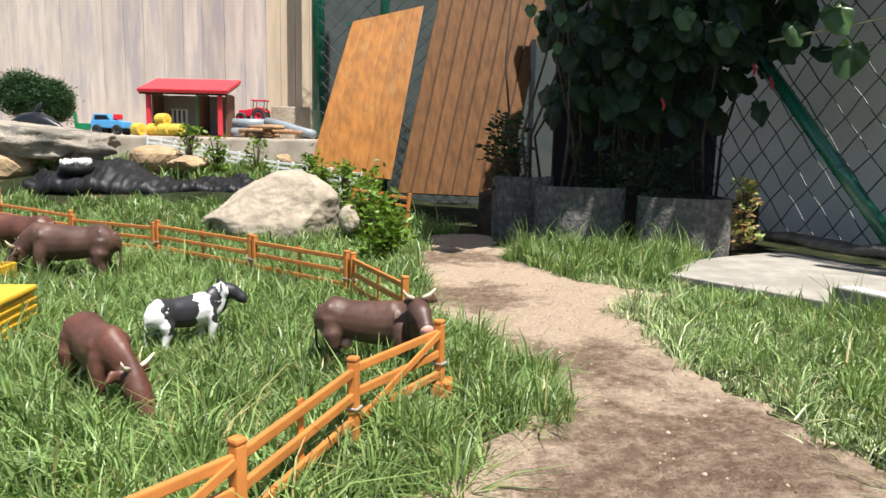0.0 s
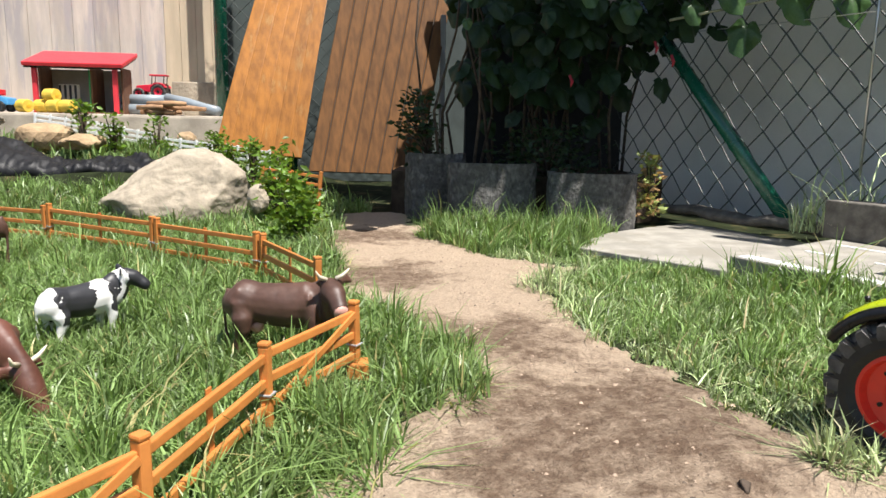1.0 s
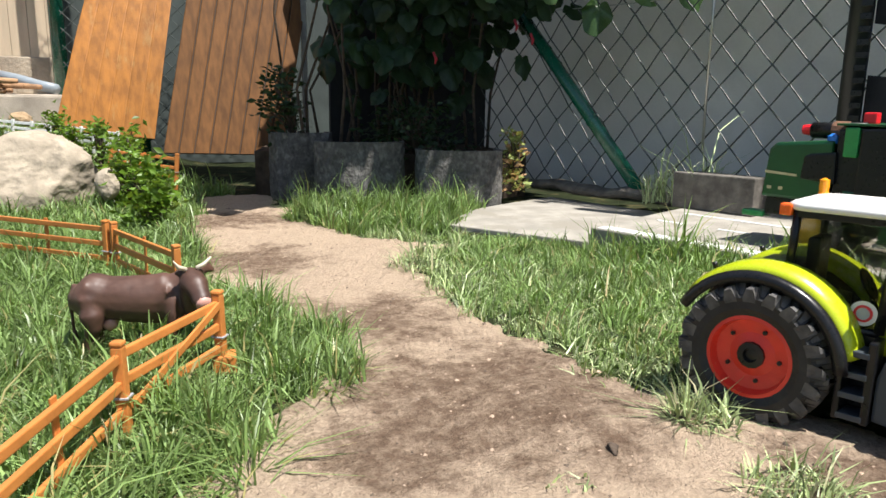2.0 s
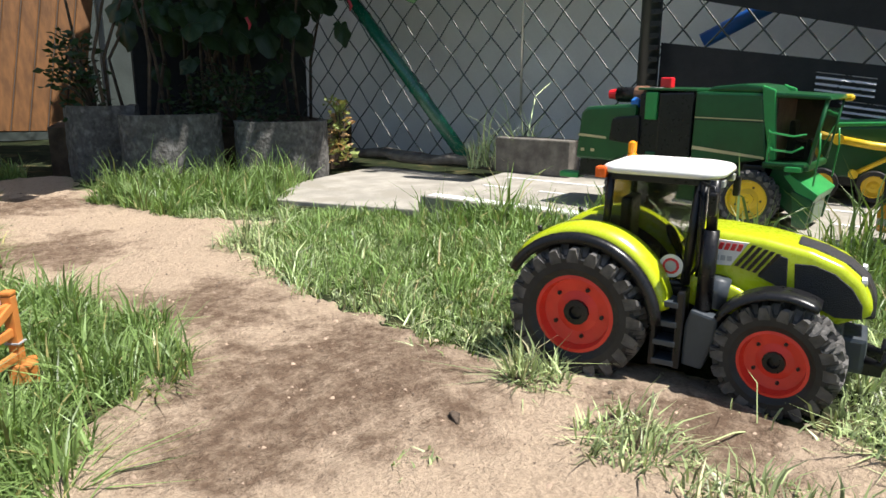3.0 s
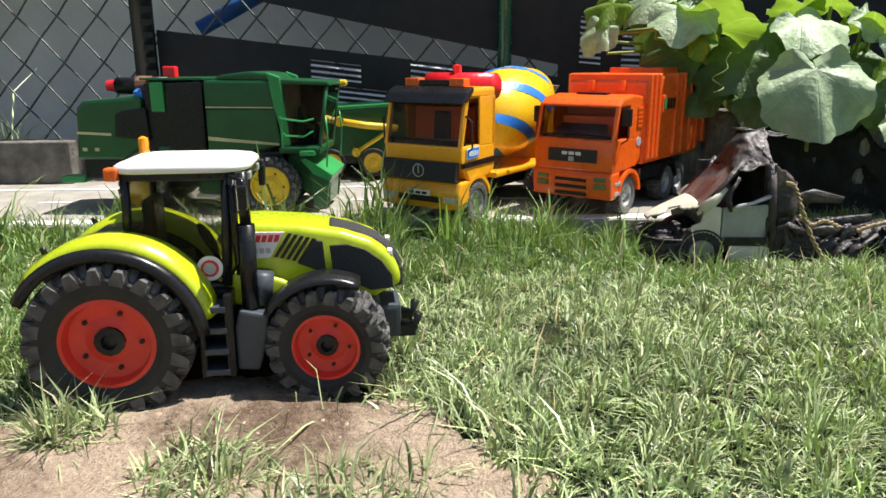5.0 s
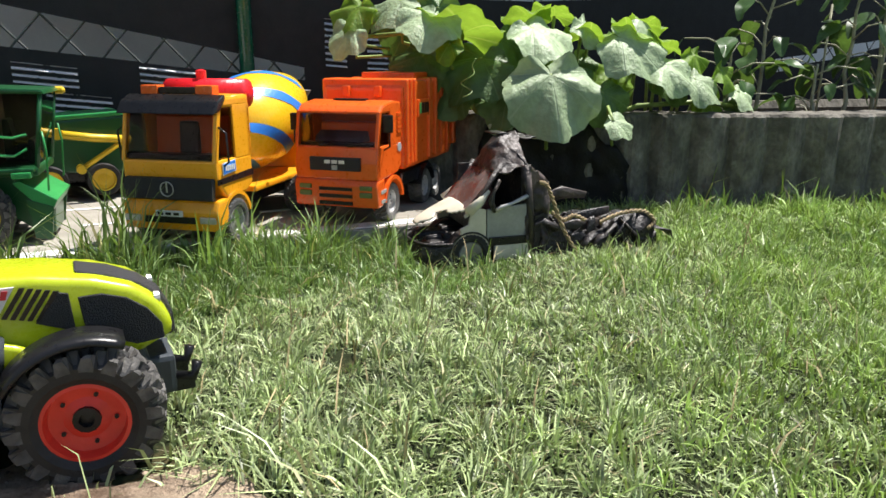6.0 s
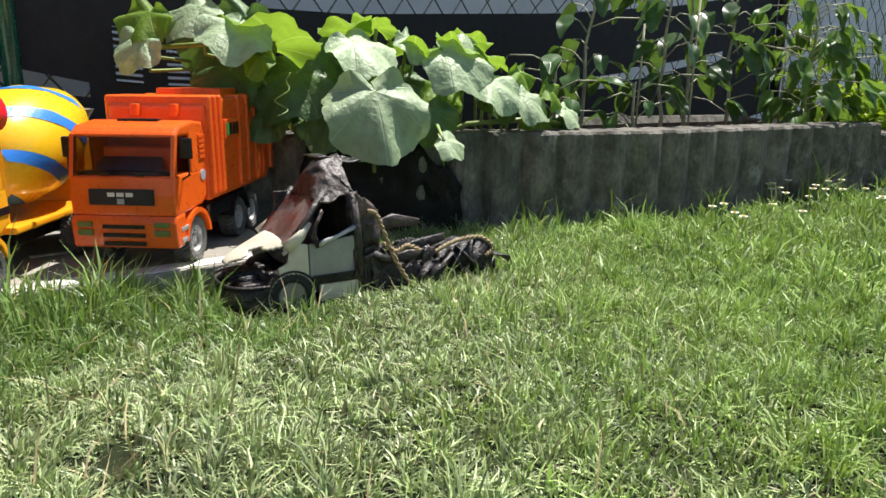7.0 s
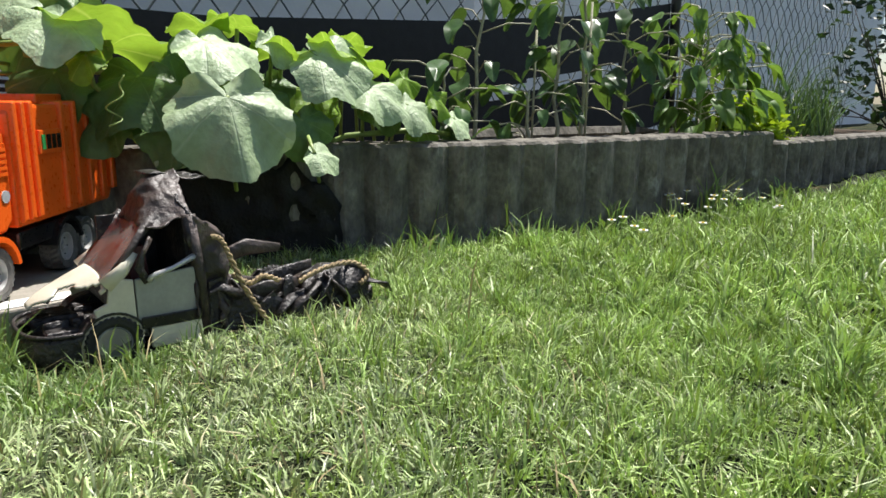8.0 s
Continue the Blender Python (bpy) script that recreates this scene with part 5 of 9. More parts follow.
    # cab: frame, panes, roof
    for sd in (-1, 1):
        y0, y1 = sd * 0.047, sd * 0.044
        rear, rear_top, front, front_top = (0.016, y0, 0.157), (0.018, y1, 0.216), (0.101, y0, 0.110), (0.107, y1, 0.216)
        strut(t, "pillar", [rear, rear_top], 0.0042, M["black"])
        strut(t, "pillar", [front, front_top], 0.0052, M["black"])
        low = [rear, (0.032, y0, 0.149), (0.049, y0, 0.136), (0.062, y0, 0.122), (0.075, y0, 0.109), front]
        strut(t, "sill", low, 0.0040, M["black"])
        strut(t, "rail", [rear_top, front_top], 0.004, M["black"])
        glass_pane(t, [*low, front_top, rear_top], M["cabglass"])
        yy = sd * 0.0485
        badge = part("badge", prism(bmesh.new(), arc(0.0865, 0.1275, 0.0120, 0, 345, 20), *sorted((yy, yy + sd * 0.001)), 0.0003), M["label"], t, "white sticker with red print")
        part("print", lathe(bmesh.new(), [(0.0082, 0), (0.0082, sd * 0.0012), (0.001, sd * 0.0013)], 16, Matrix.Translation((0.0865, yy + sd * 0.0008, 0.1275))), M["lettering"], badge)
        part("print", lathe(bmesh.new(), [(0.0058, 0), (0.0058, sd * 0.0008), (0.001, sd * 0.0009)], 16, Matrix.Translation((0.0865, yy + sd * 0.0016, 0.1275))), M["greyprint"], badge)
        part("lower_door", prism(bmesh.new(), [(0.074, 0.090), (0.076, 0.107), (0.102, 0.108), (0.104, 0.090)], *sorted((sd * 0.034, sd * 0.048)), 0.002), M["black"], t)
    glass_pane(t, [(0.016, -0.045, 0.157), (0.016, 0.045, 0.157), (0.018, 0.043, 0.220), (0.018, -0.043, 0.220)], M["cabglass"], "rear_window")
    glass_pane(t, [(0.103, -0.045, 0.15), (0.103, 0.045, 0.15), (0.108, 0.043, 0.220), (0.108, -0.043, 0.220)], M["cabglass"], "windscreen")
    part("cab_back_wall", boxed(0.010, 0.015, -0.044, 0.044, 0.10, 0.157, 0.001), M["black"], t)
    part("cab_floor", boxed(0.012, 0.100, -0.044, 0.044, 0.092, 0.104, 0.002), M["black"], t)
    seat = part("seat", boxed(0.026, 0.060, -0.020, 0.020, 0.104, 0.132, 0.005), M["black"], t, "black driver seat")
    part("backrest", boxed(0.022, 0.034, -0.020, 0.020, 0.126, 0.188, 0.004), M["black"], seat)
    strut(t, "steering_column", [(0.094, 0, 0.10), (0.078, 0, 0.142)], 0.003, M["black"])
    part("steering_wheel", lathe(bmesh.new(), [(0.016, -0.001), (0.018, 0.0), (0.016, 0.001)], 18, Matrix.Translation((0.077, 0, 0.145)) @ pose(0, 0, 0, 0, 60, 0), "z"), M["black"], t)
    corner = lambda x, y, r, a0: [(x + r * math.cos(radians(a0 + 15 * k)), y + r * math.sin(radians(a0 + 15 * k))) for k in range(7)]
    roof = corner(0.101, 0.026, 0.027, 0) + corner(0.024, 0.036, 0.017, 90) + corner(0.024, -0.036, 0.017, 180) + corner(0.101, -0.026, 0.027, 270)
    part("roof", pillow(roof, 0.2165, 0.2255, 0.0045), M["white"], t, "white roof panel", True)
    part("roof_liner", prism(bmesh.new(), [(0.07 + (x - 0.07) * 0.95, y * 0.94) for x, y in roof], 0.2105, 0.2180, 0.001, "z"), M["black"], t)
    for y in (-0.046, 0.046):
        part("marker_lamp", boxed(0.002, 0.014, y - 0.006, y + 0.006, 0.211, 0.223, 0.0025), M["orangelamp"], t, "orange marker lamp")
    part("beacon", lathe(bmesh.new(), [(0.0055, 0.222), (0.0055, 0.227), (0.0045, 0.2275), (0.0052, 0.233), (0.0050, 0.240), (0.001, 0.242)], 12, Matrix.Translation((0.012, 0.047, 0)), "z"), M["amber"], t, "amber beacon")
    # exhaust on one side, mirrors, steps and tank
    strut(t, "exhaust", [(0.122, -0.055, 0.090), (0.123, -0.056, 0.170)], 0.0080, M["black"], "thick black exhaust", 12)
    strut(t, "exhaust_tip", [(0.123, -0.056, 0.170), (0.122, -0.055, 0.218)], 0.0052, M["black"], "", 10)
    strut(t, "air_intake", [(0.113, -0.046, 0.120), (0.112, -0.050, 0.160), (0.112, -0.049, 0.214)], 0.0035, M["black"], "", 8)
    strut(t, "handrail", [(0.107, -0.049, 0.205), (0.114, -0.058, 0.196), (0.114, -0.058, 0.135), (0.107, -0.050, 0.122)], 0.0017, M["black"])
    strut(t, "air_filter", [(0.130, -0.044, 0.092), (0.134, -0.046, 0.121)], 0.011, M["slate"], "round slate filter housing", 14)
    for sd in (-1, 1):
        strut(t, "mirror_arm", [(0.107, sd * 0.046, 0.214), (0.124, sd * 0.064, 0.212), (0.125, sd * 0.067, 0.202)], 0.0018, M["black"])
        part("mirror", boxed(0.121, 0.128, sd * 0.068 - 0.006, sd * 0.068 + 0.006, 0.186, 0.208, 0.002), M["black"], t)
        part("tank", prism(bmesh.new(), [(0.108, 0.032), (0.108, 0.074), (0.113, 0.091), (0.139, 0.085), (0.138, 0.064), (0.128, 0.030)], *sorted((sd * 0.028, sd * 0.068)), 0.003), M["slate"], t, "slate grey tank")
        steps = part("steps", boxed(0.100, 0.107, *sorted((sd * 0.046, sd * 0.074)), 0.028, 0.108, 0.002), M["black"], t, "black step ladder")
        part("step_side", boxed(0.076, 0.082, *sorted((sd * 0.046, sd * 0.074)), 0.028, 0.106, 0.002), M["black"], steps)
        for k in range(4):
            part("rung", boxed(0.080, 0.102, *sorted((sd * 0.050, sd * 0.075)), 0.030 + 0.0205 * k, 0.036 + 0.0205 * k, 0.001), M["slate"], steps)
        part("step_back", boxed(0.078, 0.104, *sorted((sd * 0.044, sd * 0.048)), 0.030, 0.104, 0.001), M["black"], t)
        part("lamp_box", boxed(0.120, 0.127, sd * 0.028 - 0.006, sd * 0.028 + 0.006, 0.208, 0.215, 0.001), M["silver"], t)
    return t


tractor(pose(0.577, 0.613, float(rise(0.57, 0.5)) - 0.004, 0, 0, -62.0))


def combine(m):
    c = thing("toy_combine", m, "dark green toy combine harvester with yellow rims on the slab", "toy combine")
    W = 0.074
    for sd in (-1, 1):
        steered(put_wheel(c, 0.004, sd * 0.084, 0.041, 0.0415, 0.03, 0.025, M["yellowrim"], 16, hub_mat=M["yellowrim"], holes=5, lug_h=0.004), 0.004, sd * 0.084, -10)
        put_wheel(c, 0.236, sd * 0.082, 0.050, 0.0505, 0.038, 0.034, M["yellowrim"], 18, hub_mat=M["yellowrim"], holes=5, lug_h=0.004)
    part("engine_hood", prism(bmesh.new(), [(-0.112, 0.094), (-0.104, 0.186), (-0.092, 0.198), (0.012, 0.206), (0.012, 0.118), (-0.030, 0.094)], -W, W, 0.006), M["combine"], c)
    part("hood_vent", prism(bmesh.new(), [(-0.040, 0.134), (-0.036, 0.176), (-0.024, 0.181), (0.020, 0.186), (0.022, 0.128)], -W - 0.003, W + 0.003, 0.004), M["black"], c)
    part("tail_flap", boxed(-0.150, -0.106, -0.070, -0.038, 0.052, 0.064, 0.003), M["combinelight"], c, "bright green rear flap")
    part("straw_chute", prism(bmesh.new(), [(-0.108, 0.058), (-0.106, 0.098), (-0.040, 0.100), (-0.038, 0.062)], -W + 0.010, W - 0.010, 0.003), M["black"], c)
    part("engine_bay", prism(bmesh.new(), [(0.016, 0.085), (0.016, 0.226), (0.118, 0.232), (0.118, 0.070), (0.060, 0.062)], -W + 0.006, W - 0.006, 0.003), M["black"], c)
    part("top_strip", boxed(0.014, 0.125, -W - 0.001, W + 0.001, 0.2325, 0.2365, 0.001), M["combine"], c)
    part("bright_panel", boxed(0.030, 0.054, -W - 0.002, W + 0.002, 0.178, 0.230, 0.003), M["combinelight"], c, "bright green upright panel")
    part("dark_cover", prism(bmesh.new(), [(0.056, 0.105), (0.058, 0.228), (0.122, 0.231), (0.122, 0.115)], -W - 0.003, W + 0.003, 0.004), M["black"], c)
    part("lower_side", prism(bmesh.new(), [(0.030, 0.098), (0.036, 0.118), (0.120, 0.120), (0.120, 0.060), (0.062, 0.064)], -W + 0.001, W - 0.001, 0.003), M["combine"], c)
    body = [(0.098, 0.032), (0.124, 0.115), (0.124, 0.232), (0.240, 0.232), (0.256, 0.120), (0.200, 0.108), (0.180, 0.070), (0.178, 0.034)]
    part("grain_tank", prism(bmesh.new(), body, -W, W, 0.005), M["combine"], c)
    part("seam", boxed(0.126, 0.252, -W - 0.0008, W + 0.0008, 0.182, 0.1835), M["black"], c)
    part("tank_lid", prism(bmesh.new(), [(0.140, 0.233), (0.152, 0.241), (0.205, 0.247), (0.236, 0.244), (0.252, 0.232)], -W + 0.004, W - 0.004, 0.004), M["combine"], c)
    for sd in (-1, 1):
        part("corner_beam", prism(bmesh.new(), [(0.236, 0.246), (0.259, 0.238), (0.272, 0.120), (0.262, 0.117), (0.246, 0.185)], *sorted((sd * (W - 0.006), sd * (W + 0.003))), 0.003), M["combinelight"], c, "bright green corner beam")
        y = sd * (W + 0.0008)
        for pts in ([(0.126, 0.1290), (0.252, 0.1195), (0.252, 0.1235), (0.126, 0.1355)], [(-0.108, 0.1400), (-0.046, 0.1370), (-0.046, 0.1415), (-0.107, 0.1450)], [(0.126, 0.1855), (0.244, 0.1845), (0.244, 0.1865), (0.126, 0.1875)]):
            part("stripe", prism(bmesh.new(), pts, *sorted((y, y + sd * 0.0012))), M["stripe"], c, "thin beige stripe")
        for x0 in (-0.100, -0.078):
            part("mark", boxed(x0, x0 + 0.008, *sorted((y, y + sd * 0.001)), 0.110, 0.116), M["stripe"], c)
        ladder = part("ladder", tube(bmesh.new(), [(0.256, sd * 0.078, 0.170), (0.262, sd * 0.094, 0.168), (0.300, sd * 0.096, 0.163), (0.318, sd * 0.090, 0.167)], 0.002, 6), M["combinelight"], c, "bright green handrail")
        part("rung", tube(bmesh.new(), [(0.262, sd * 0.080, 0.142), (0.268, sd * 0.094, 0.139), (0.300, sd * 0.096, 0.137), (0.316, sd * 0.090, 0.146)], 0.002, 6), M["combinelight"], ladder)
        part("rung", tube(bmesh.new(), [(0.262, sd * 0.094, 0.168), (0.262, sd * 0.094, 0.118)], 0.002, 6), M["combinelight"], ladder)
        part("step_plate", boxed(0.258, 0.322, sd * 0.080 - 0.016, sd * 0.080 + 0.016, 0.112, 0.118, 0.002), M["combine"], c)
        part("step_plate", boxed(0.292, 0.318, sd * 0.090 - 0.010, sd * 0.090 + 0.010, 0.104, 0.113, 0.002), M["combinelight"], c)
        cab = [(0.262, 0.118), (0.262, 0.226), (0.338, 0.224), (0.322, 0.119)]
        glass_pane(c, [(a, sd * (W - 0.008), b) for a, b in (cab if sd < 0 else cab[::-1])], M["dimglass"])
        strut(c, "pillar", [(0.322, sd * (W - 0.007), 0.115), (0.339, sd * (W - 0.007), 0.226)], 0.0036, M["combine"])
        strut(c, "handle_bar", [(0.336, sd * (W + 0.004), 0.170), (0.339, sd * (W + 0.006), 0.140), (0.335, sd * (W + 0.004), 0.082)], 0.0016, M["combinelight"])
    glass_pane(c, [(0.323, -W + 0.010, 0.12), (0.323, W - 0.010, 0.12), (0.339, W - 0.010, 0.224), (0.339, -W + 0.010, 0.224)], M["dimglass"], "windscreen")
    part("cab_roof", prism(bmesh.new(), [(0.245, 0.225), (0.247, 0.234), (0.342, 0.230), (0.346, 0.223)], -W, W, 0.003), M["combine"], c)
    part("cab_back", boxed(0.2565, 0.264, -W + 0.010, W - 0.010, 0.11, 0.226), M["cablining"], c)
    part("cab_far_side", prism(bmesh.new(), [(0.262, 0.118), (0.262, 0.224), (0.335, 0.222), (0.320, 0.118)], W - 0.006, W - 0.003), M["cablining"], c, "brown cab lining")
    part("driver_seat", prism(bmesh.new(), [(0.272, 0.12), (0.274, 0.185), (0.283, 0.185), (0.286, 0.150), (0.308, 0.148), (0.308, 0.12)], -0.02, 0.02, 0.004), M["black"], c)
    part("console", prism(bmesh.new(), [(0.306, 0.119), (0.309, 0.156), (0.317, 0.154), (0.320, 0.119)], -0.035, 0.035, 0.003), M["black"], c)
    part("roof_lamp", lathe(bmesh.new(), [(0.001, 0.340), (0.0065, 0.341), (0.0065, 0.351), (0.003, 0.355)], 10, Matrix.Translation((0, W - 0.006, 0.224)), "x"), M["yellowrim"], c, "yellow roof lamp")
    part("platform", boxed(0.25, 0.324, -W, W, 0.104, 0.116, 0.003), M["combine"], c)
    part("feeder", prism(bmesh.new(), [(0.26, 0.104), (0.29, 0.104), (0.336, 0.060), (0.332, 0.010), (0.312, 0.010), (0.25, 0.06)], -0.045, 0.045, 0.004), M["combine"], c)
    part("feeder_hood", prism(bmesh.new(), [(0.286, 0.094), (0.296, 0.098), (0.344, 0.066), (0.336, 0.050), (0.322, 0.052)], -0.072, 0.072, 0.002), M["combinelight"], c, "bright green sloping hood")
    for sd in (-1, 1):
        part("feeder_plate", prism(bmesh.new(), [(0.302, 0.070), (0.338, 0.056), (0.330, 0.006), (0.308, 0.008)], *sorted((sd * 0.068, sd * 0.073)), 0.001), M["combine"], c)
    part("frame_bar", boxed(0.096, 0.182, -W - 0.002, W + 0.002, 0.027, 0.033, 0.001), M["silver"], c, "pale lower frame bar")
    part("belly", boxed(0.03, 0.20, -W + 0.02, W - 0.02, 0.040, 0.075, 0.003), M["black"], c)
    part("rear_axle", boxed(-0.012, 0.020, -0.07, 0.07, 0.034, 0.100, 0.003), M["black"], c)
    part("front_axle", boxed(0.216, 0.254, -0.066, 0.066, 0.035, 0.108, 0.003), M["black"], c)
    part("beacon", boxed(0.040, 0.062, -0.035, -0.015, 0.236, 0.256, 0.003), M["redplastic"], c, "red cap on the engine deck")
    spout = part("unloading_spout", tube(bmesh.new(), [(0.05, -0.03, 0.225), (-0.010, -0.03, 0.222), (-0.046, -0.03, 0.222)], 0.015, 12), M["black"], c, "black unloading pipe", True)
    part("spout_cap", lathe(bmesh.new(), [(0.009, -0.064), (0.0105, -0.052), (0.012, -0.045)], 12, Matrix.Translation((0, -0.03, 0.222)), "x"), M["redplastic"], spout, "red cap")
    part("collar", lathe(bmesh.new(), [(0.0165, -0.008), (0.0165, 0.018), (0.015, 0.020)], 12, Matrix.Translation((0, -0.03, 0.223)), "x"), M["shedwood"], spout)
    part("blue_knob", lathe(bmesh.new(), [(0.010, 0.200), (0.01, 0.213), (0.003, 0.218)], 10, Matrix.Translation((0.004, -0.058, 0)), "z"), M["blueplastic"], c, "blue knob")
    return c


combine(Matrix.Translation((1.115, 1.065, 0.053)) @ pose(0, 0, 0, 0, 0, -70))


def wagon(m):
    w = thing("toy_wagon", m, "dark green toy farm wagon with yellow wheels behind the harvester", "toy wagon")
    part("body", prism(bmesh.new(), [(-0.16, 0.06), (-0.17, 0.15), (0.12, 0.165), (0.20, 0.10), (0.17, 0.05)], -0.07, 0.07, 0.005), M["combine"], w)
    part("rim_bar", prism(bmesh.new(), [(-0.172, 0.15), (-0.172, 0.158), (0.12, 0.173), (0.126, 0.165)], -0.073, 0.073, 0.002), M["combinelight"], w)
    for x in (-0.02, 0.075):
        for sd in (-1, 1):
            put_wheel(w, x, sd * 0.076, 0.04, 0.04, 0.026, 0.022, M["yellowrim"], 0, hub_mat=M["yellowrim"], holes=0)
    arm = part("lift_arm", tube(bmesh.new(), [(0.0, -0.095, 0.135), (0.06, -0.095, 0.125), (0.13, -0.095, 0.118)], 0.008, 8), M["yellowrim"], w, "yellow lifting arm", True)
    part("ram", tube(bmesh.new(), [(0.115, -0.095, 0.115), (0.035, -0.095, 0.065)], 0.005, 8), M["yellowrim"], arm, smooth=True)
    part("pivot", lathe(bmesh.new(), [(0.011, -0.104), (0.011, -0.086), (0.002, -0.085)], 12, Matrix.Translation((0.0, 0, 0.135))), M["yellowrim"], arm)
    part("pivot", lathe(bmesh.new(), [(0.009, -0.104), (0.009, -0.086), (0.002, -0.085)], 12, Matrix.Translation((0.035, 0, 0.065))), M["yellowrim"], arm)
    part("axle_beam", boxed(-0.05, 0.11, -0.06, 0.06, 0.035, 0.062, 0.003), M["black"], w)
    return w


wagon(Matrix.Translation((1.55, 0.92, 0.053)) @ pose(0, 0, 0, 0, 0, -58))


def truck_wheels(t, xs, rim, track=0.066):
    for x in xs:
        for sd in (-1, 1):
            put_wheel(t, x, sd * track, 0.034, 0.034, 0.026, 0.020, rim, 26, M["tyredusty"], rim, 6, 0.002)


def mixer_truck(m):
    """Front at x = 0, looking along +x; the body runs back along -x."""
    t = thing("toy_mixer_truck", m, "orange-yellow toy concrete mixer truck with striped drum", "toy truck")
    W = 0.077
    truck_wheels(t, (-0.055, -0.30, -0.365), M["silver"])
    part("chassis", boxed(-0.45, -0.04, -0.035, 0.035, 0.035, 0.062, 0.003), M["black"], t)
    low = [(0.0, 0.026), (0.004, 0.055), (-0.004, 0.072), (-0.028, 0.074), (-0.03, 0.045), (-0.02, 0.03)]
    part("bumper", prism(bmesh.new(), low, -W - 0.002, W + 0.002, 0.004), M["mixer"], t)
    part("air_slot", boxed(0.0, 0.0055, -0.042, 0.042, 0.038, 0.048, 0.001), M["black"], t)
    plate = part("number_plate", boxed(0.003, 0.0065, -0.022, 0.022, 0.048, 0.057, 0.001), M["label"], t, "plate with unreadable print")
    for k in range(3):
        part("print", boxed(0.0065, 0.0072, -0.018 + 0.013 * k, -0.009 + 0.013 * k, 0.0505, 0.0545), M["black"], plate)
    for sd in (-1, 1):
        part("headlamp", boxed(0.001, 0.0062, sd * 0.062 - 0.013, sd * 0.062 + 0.013, 0.039, 0.049, 0.002), M["silver"], t)
    part("radiator_grille", prism(bmesh.new(), [(-0.003, 0.071), (0.006, 0.074), (0.002, 0.104), (-0.008, 0.105)], -W + 0.004, W - 0.004, 0.002), M["grille"], t, "black radiator grille")
    part("emblem", tube(bmesh.new(), [(0.0055, 0.0105 * math.cos(k * math.pi / 12), 0.089 + 0.0105 * math.sin(k * math.pi / 12)) for k in range(25)], 0.001, 6), M["silver"], t, "round silver emblem")
    part("emblem_bar", boxed(0.0045, 0.0062, -0.0009, 0.0009, 0.084, 0.1), M["silver"], t)
    part("cab", prism(bmesh.new(), [(-0.006, 0.103), (-0.004, 0.130), (-0.112, 0.130), (-0.112, 0.085), (-0.09, 0.073), (-0.03, 0.073)], -W, W, 0.004), M["mixer"], t)
    part("cab_roof", prism(bmesh.new(), [(-0.022, 0.204), (-0.03, 0.220), (-0.112, 0.222), (-0.112, 0.204)], -W, W, 0.005), M["mixer"], t)
    part("cab_back", boxed(-0.112, -0.104, -W, W, 0.128, 0.206), M["mixer"], t)
    part("sun_visor", prism(bmesh.new(), [(-0.004, 0.196), (-0.018, 0.214), (-0.04, 0.224), (-0.04, 0.216), (-0.022, 0.2)], -W - 0.003, W + 0.003, 0.003), M["black"], t, "black sun visor")
    glass_pane(t, [(-0.005, -W + 0.008, 0.131), (-0.005, W - 0.008, 0.131), (-0.021, W - 0.008, 0.205), (-0.021, -W + 0.008, 0.205)], M["dimglass"], "windscreen")
    part("dashboard", boxed(-0.03, -0.008, -W + 0.006, W - 0.006, 0.128, 0.139, 0.003), M["black"], t)
    for sd in (-1, 1):
        y0, y1 = sorted((sd * (W - 0.006), sd * W))
        part("pillar", prism(bmesh.new(), [(-0.003, 0.128), (-0.012, 0.128), (-0.030, 0.208), (-0.0205, 0.208)], y0, y1, 0.001), M["mixer"], t)
        part("pillar", prism(bmesh.new(), [(-0.063, 0.128), (-0.112, 0.128), (-0.112, 0.208), (-0.061, 0.208)], y0, y1, 0.001), M["mixer"], t)
        glass_pane(t, [(-0.012, sd * (W - 0.004), 0.13), (-0.063, sd * (W - 0.004), 0.13), (-0.061, sd * (W - 0.004), 0.206), (-0.03, sd * (W - 0.004), 0.206)], M["smoke"], "side_window")
        y = sd * (W + 0.0006)
        part("side_band", prism(bmesh.new(), [(-0.004, 0.095), (-0.004, 0.103), (-0.111, 0.107), (-0.111, 0.097)], min(y, y + sd * 0.001), max(y, y + sd * 0.001)), M["black"], t, "black side band")
        decal = part("decal", prism(bmesh.new(), [(-0.020, 0.1075), (-0.058, 0.110), (-0.058, 0.128), (-0.020, 0.1255)], min(y, y + sd * 0.001), max(y, y + sd * 0.001)), M["label"], t, "blue sticker with white border and bars")
        a, b = sorted((y + sd * 0.001, y + sd * 0.0016))
        part("print", prism(bmesh.new(), [(-0.022, 0.1093), (-0.056, 0.1115), (-0.056, 0.1265), (-0.022, 0.1240)], a, b), M["blueplastic"], decal)
        a, b = sorted((y + sd * 0.0016, y + sd * 0.0022))
        for k in range(5):
            x0 = -0.0265 - 0.0056 * k
            part("print", prism(bmesh.new(), [(x0, 0.1135), (x0 - 0.0036, 0.1137), (x0 - 0.0036, 0.1215), (x0, 0.1212)], a, b), M["label"], decal)
        strut(t, "mirror_arm", [(-0.018, sd * W, 0.178), (-0.018, sd * (W + 0.012), 0.17), (-0.02, sd * (W + 0.012), 0.128), (-0.026, sd * W, 0.12)], 0.0017, M["black"])
        part("step", boxed(-0.034, -0.012, min(sd * 0.06, sd * (W + 0.001)), max(sd * 0.06, sd * (W + 0.001)), 0.03, 0.038, 0.002), M["silver"], t)
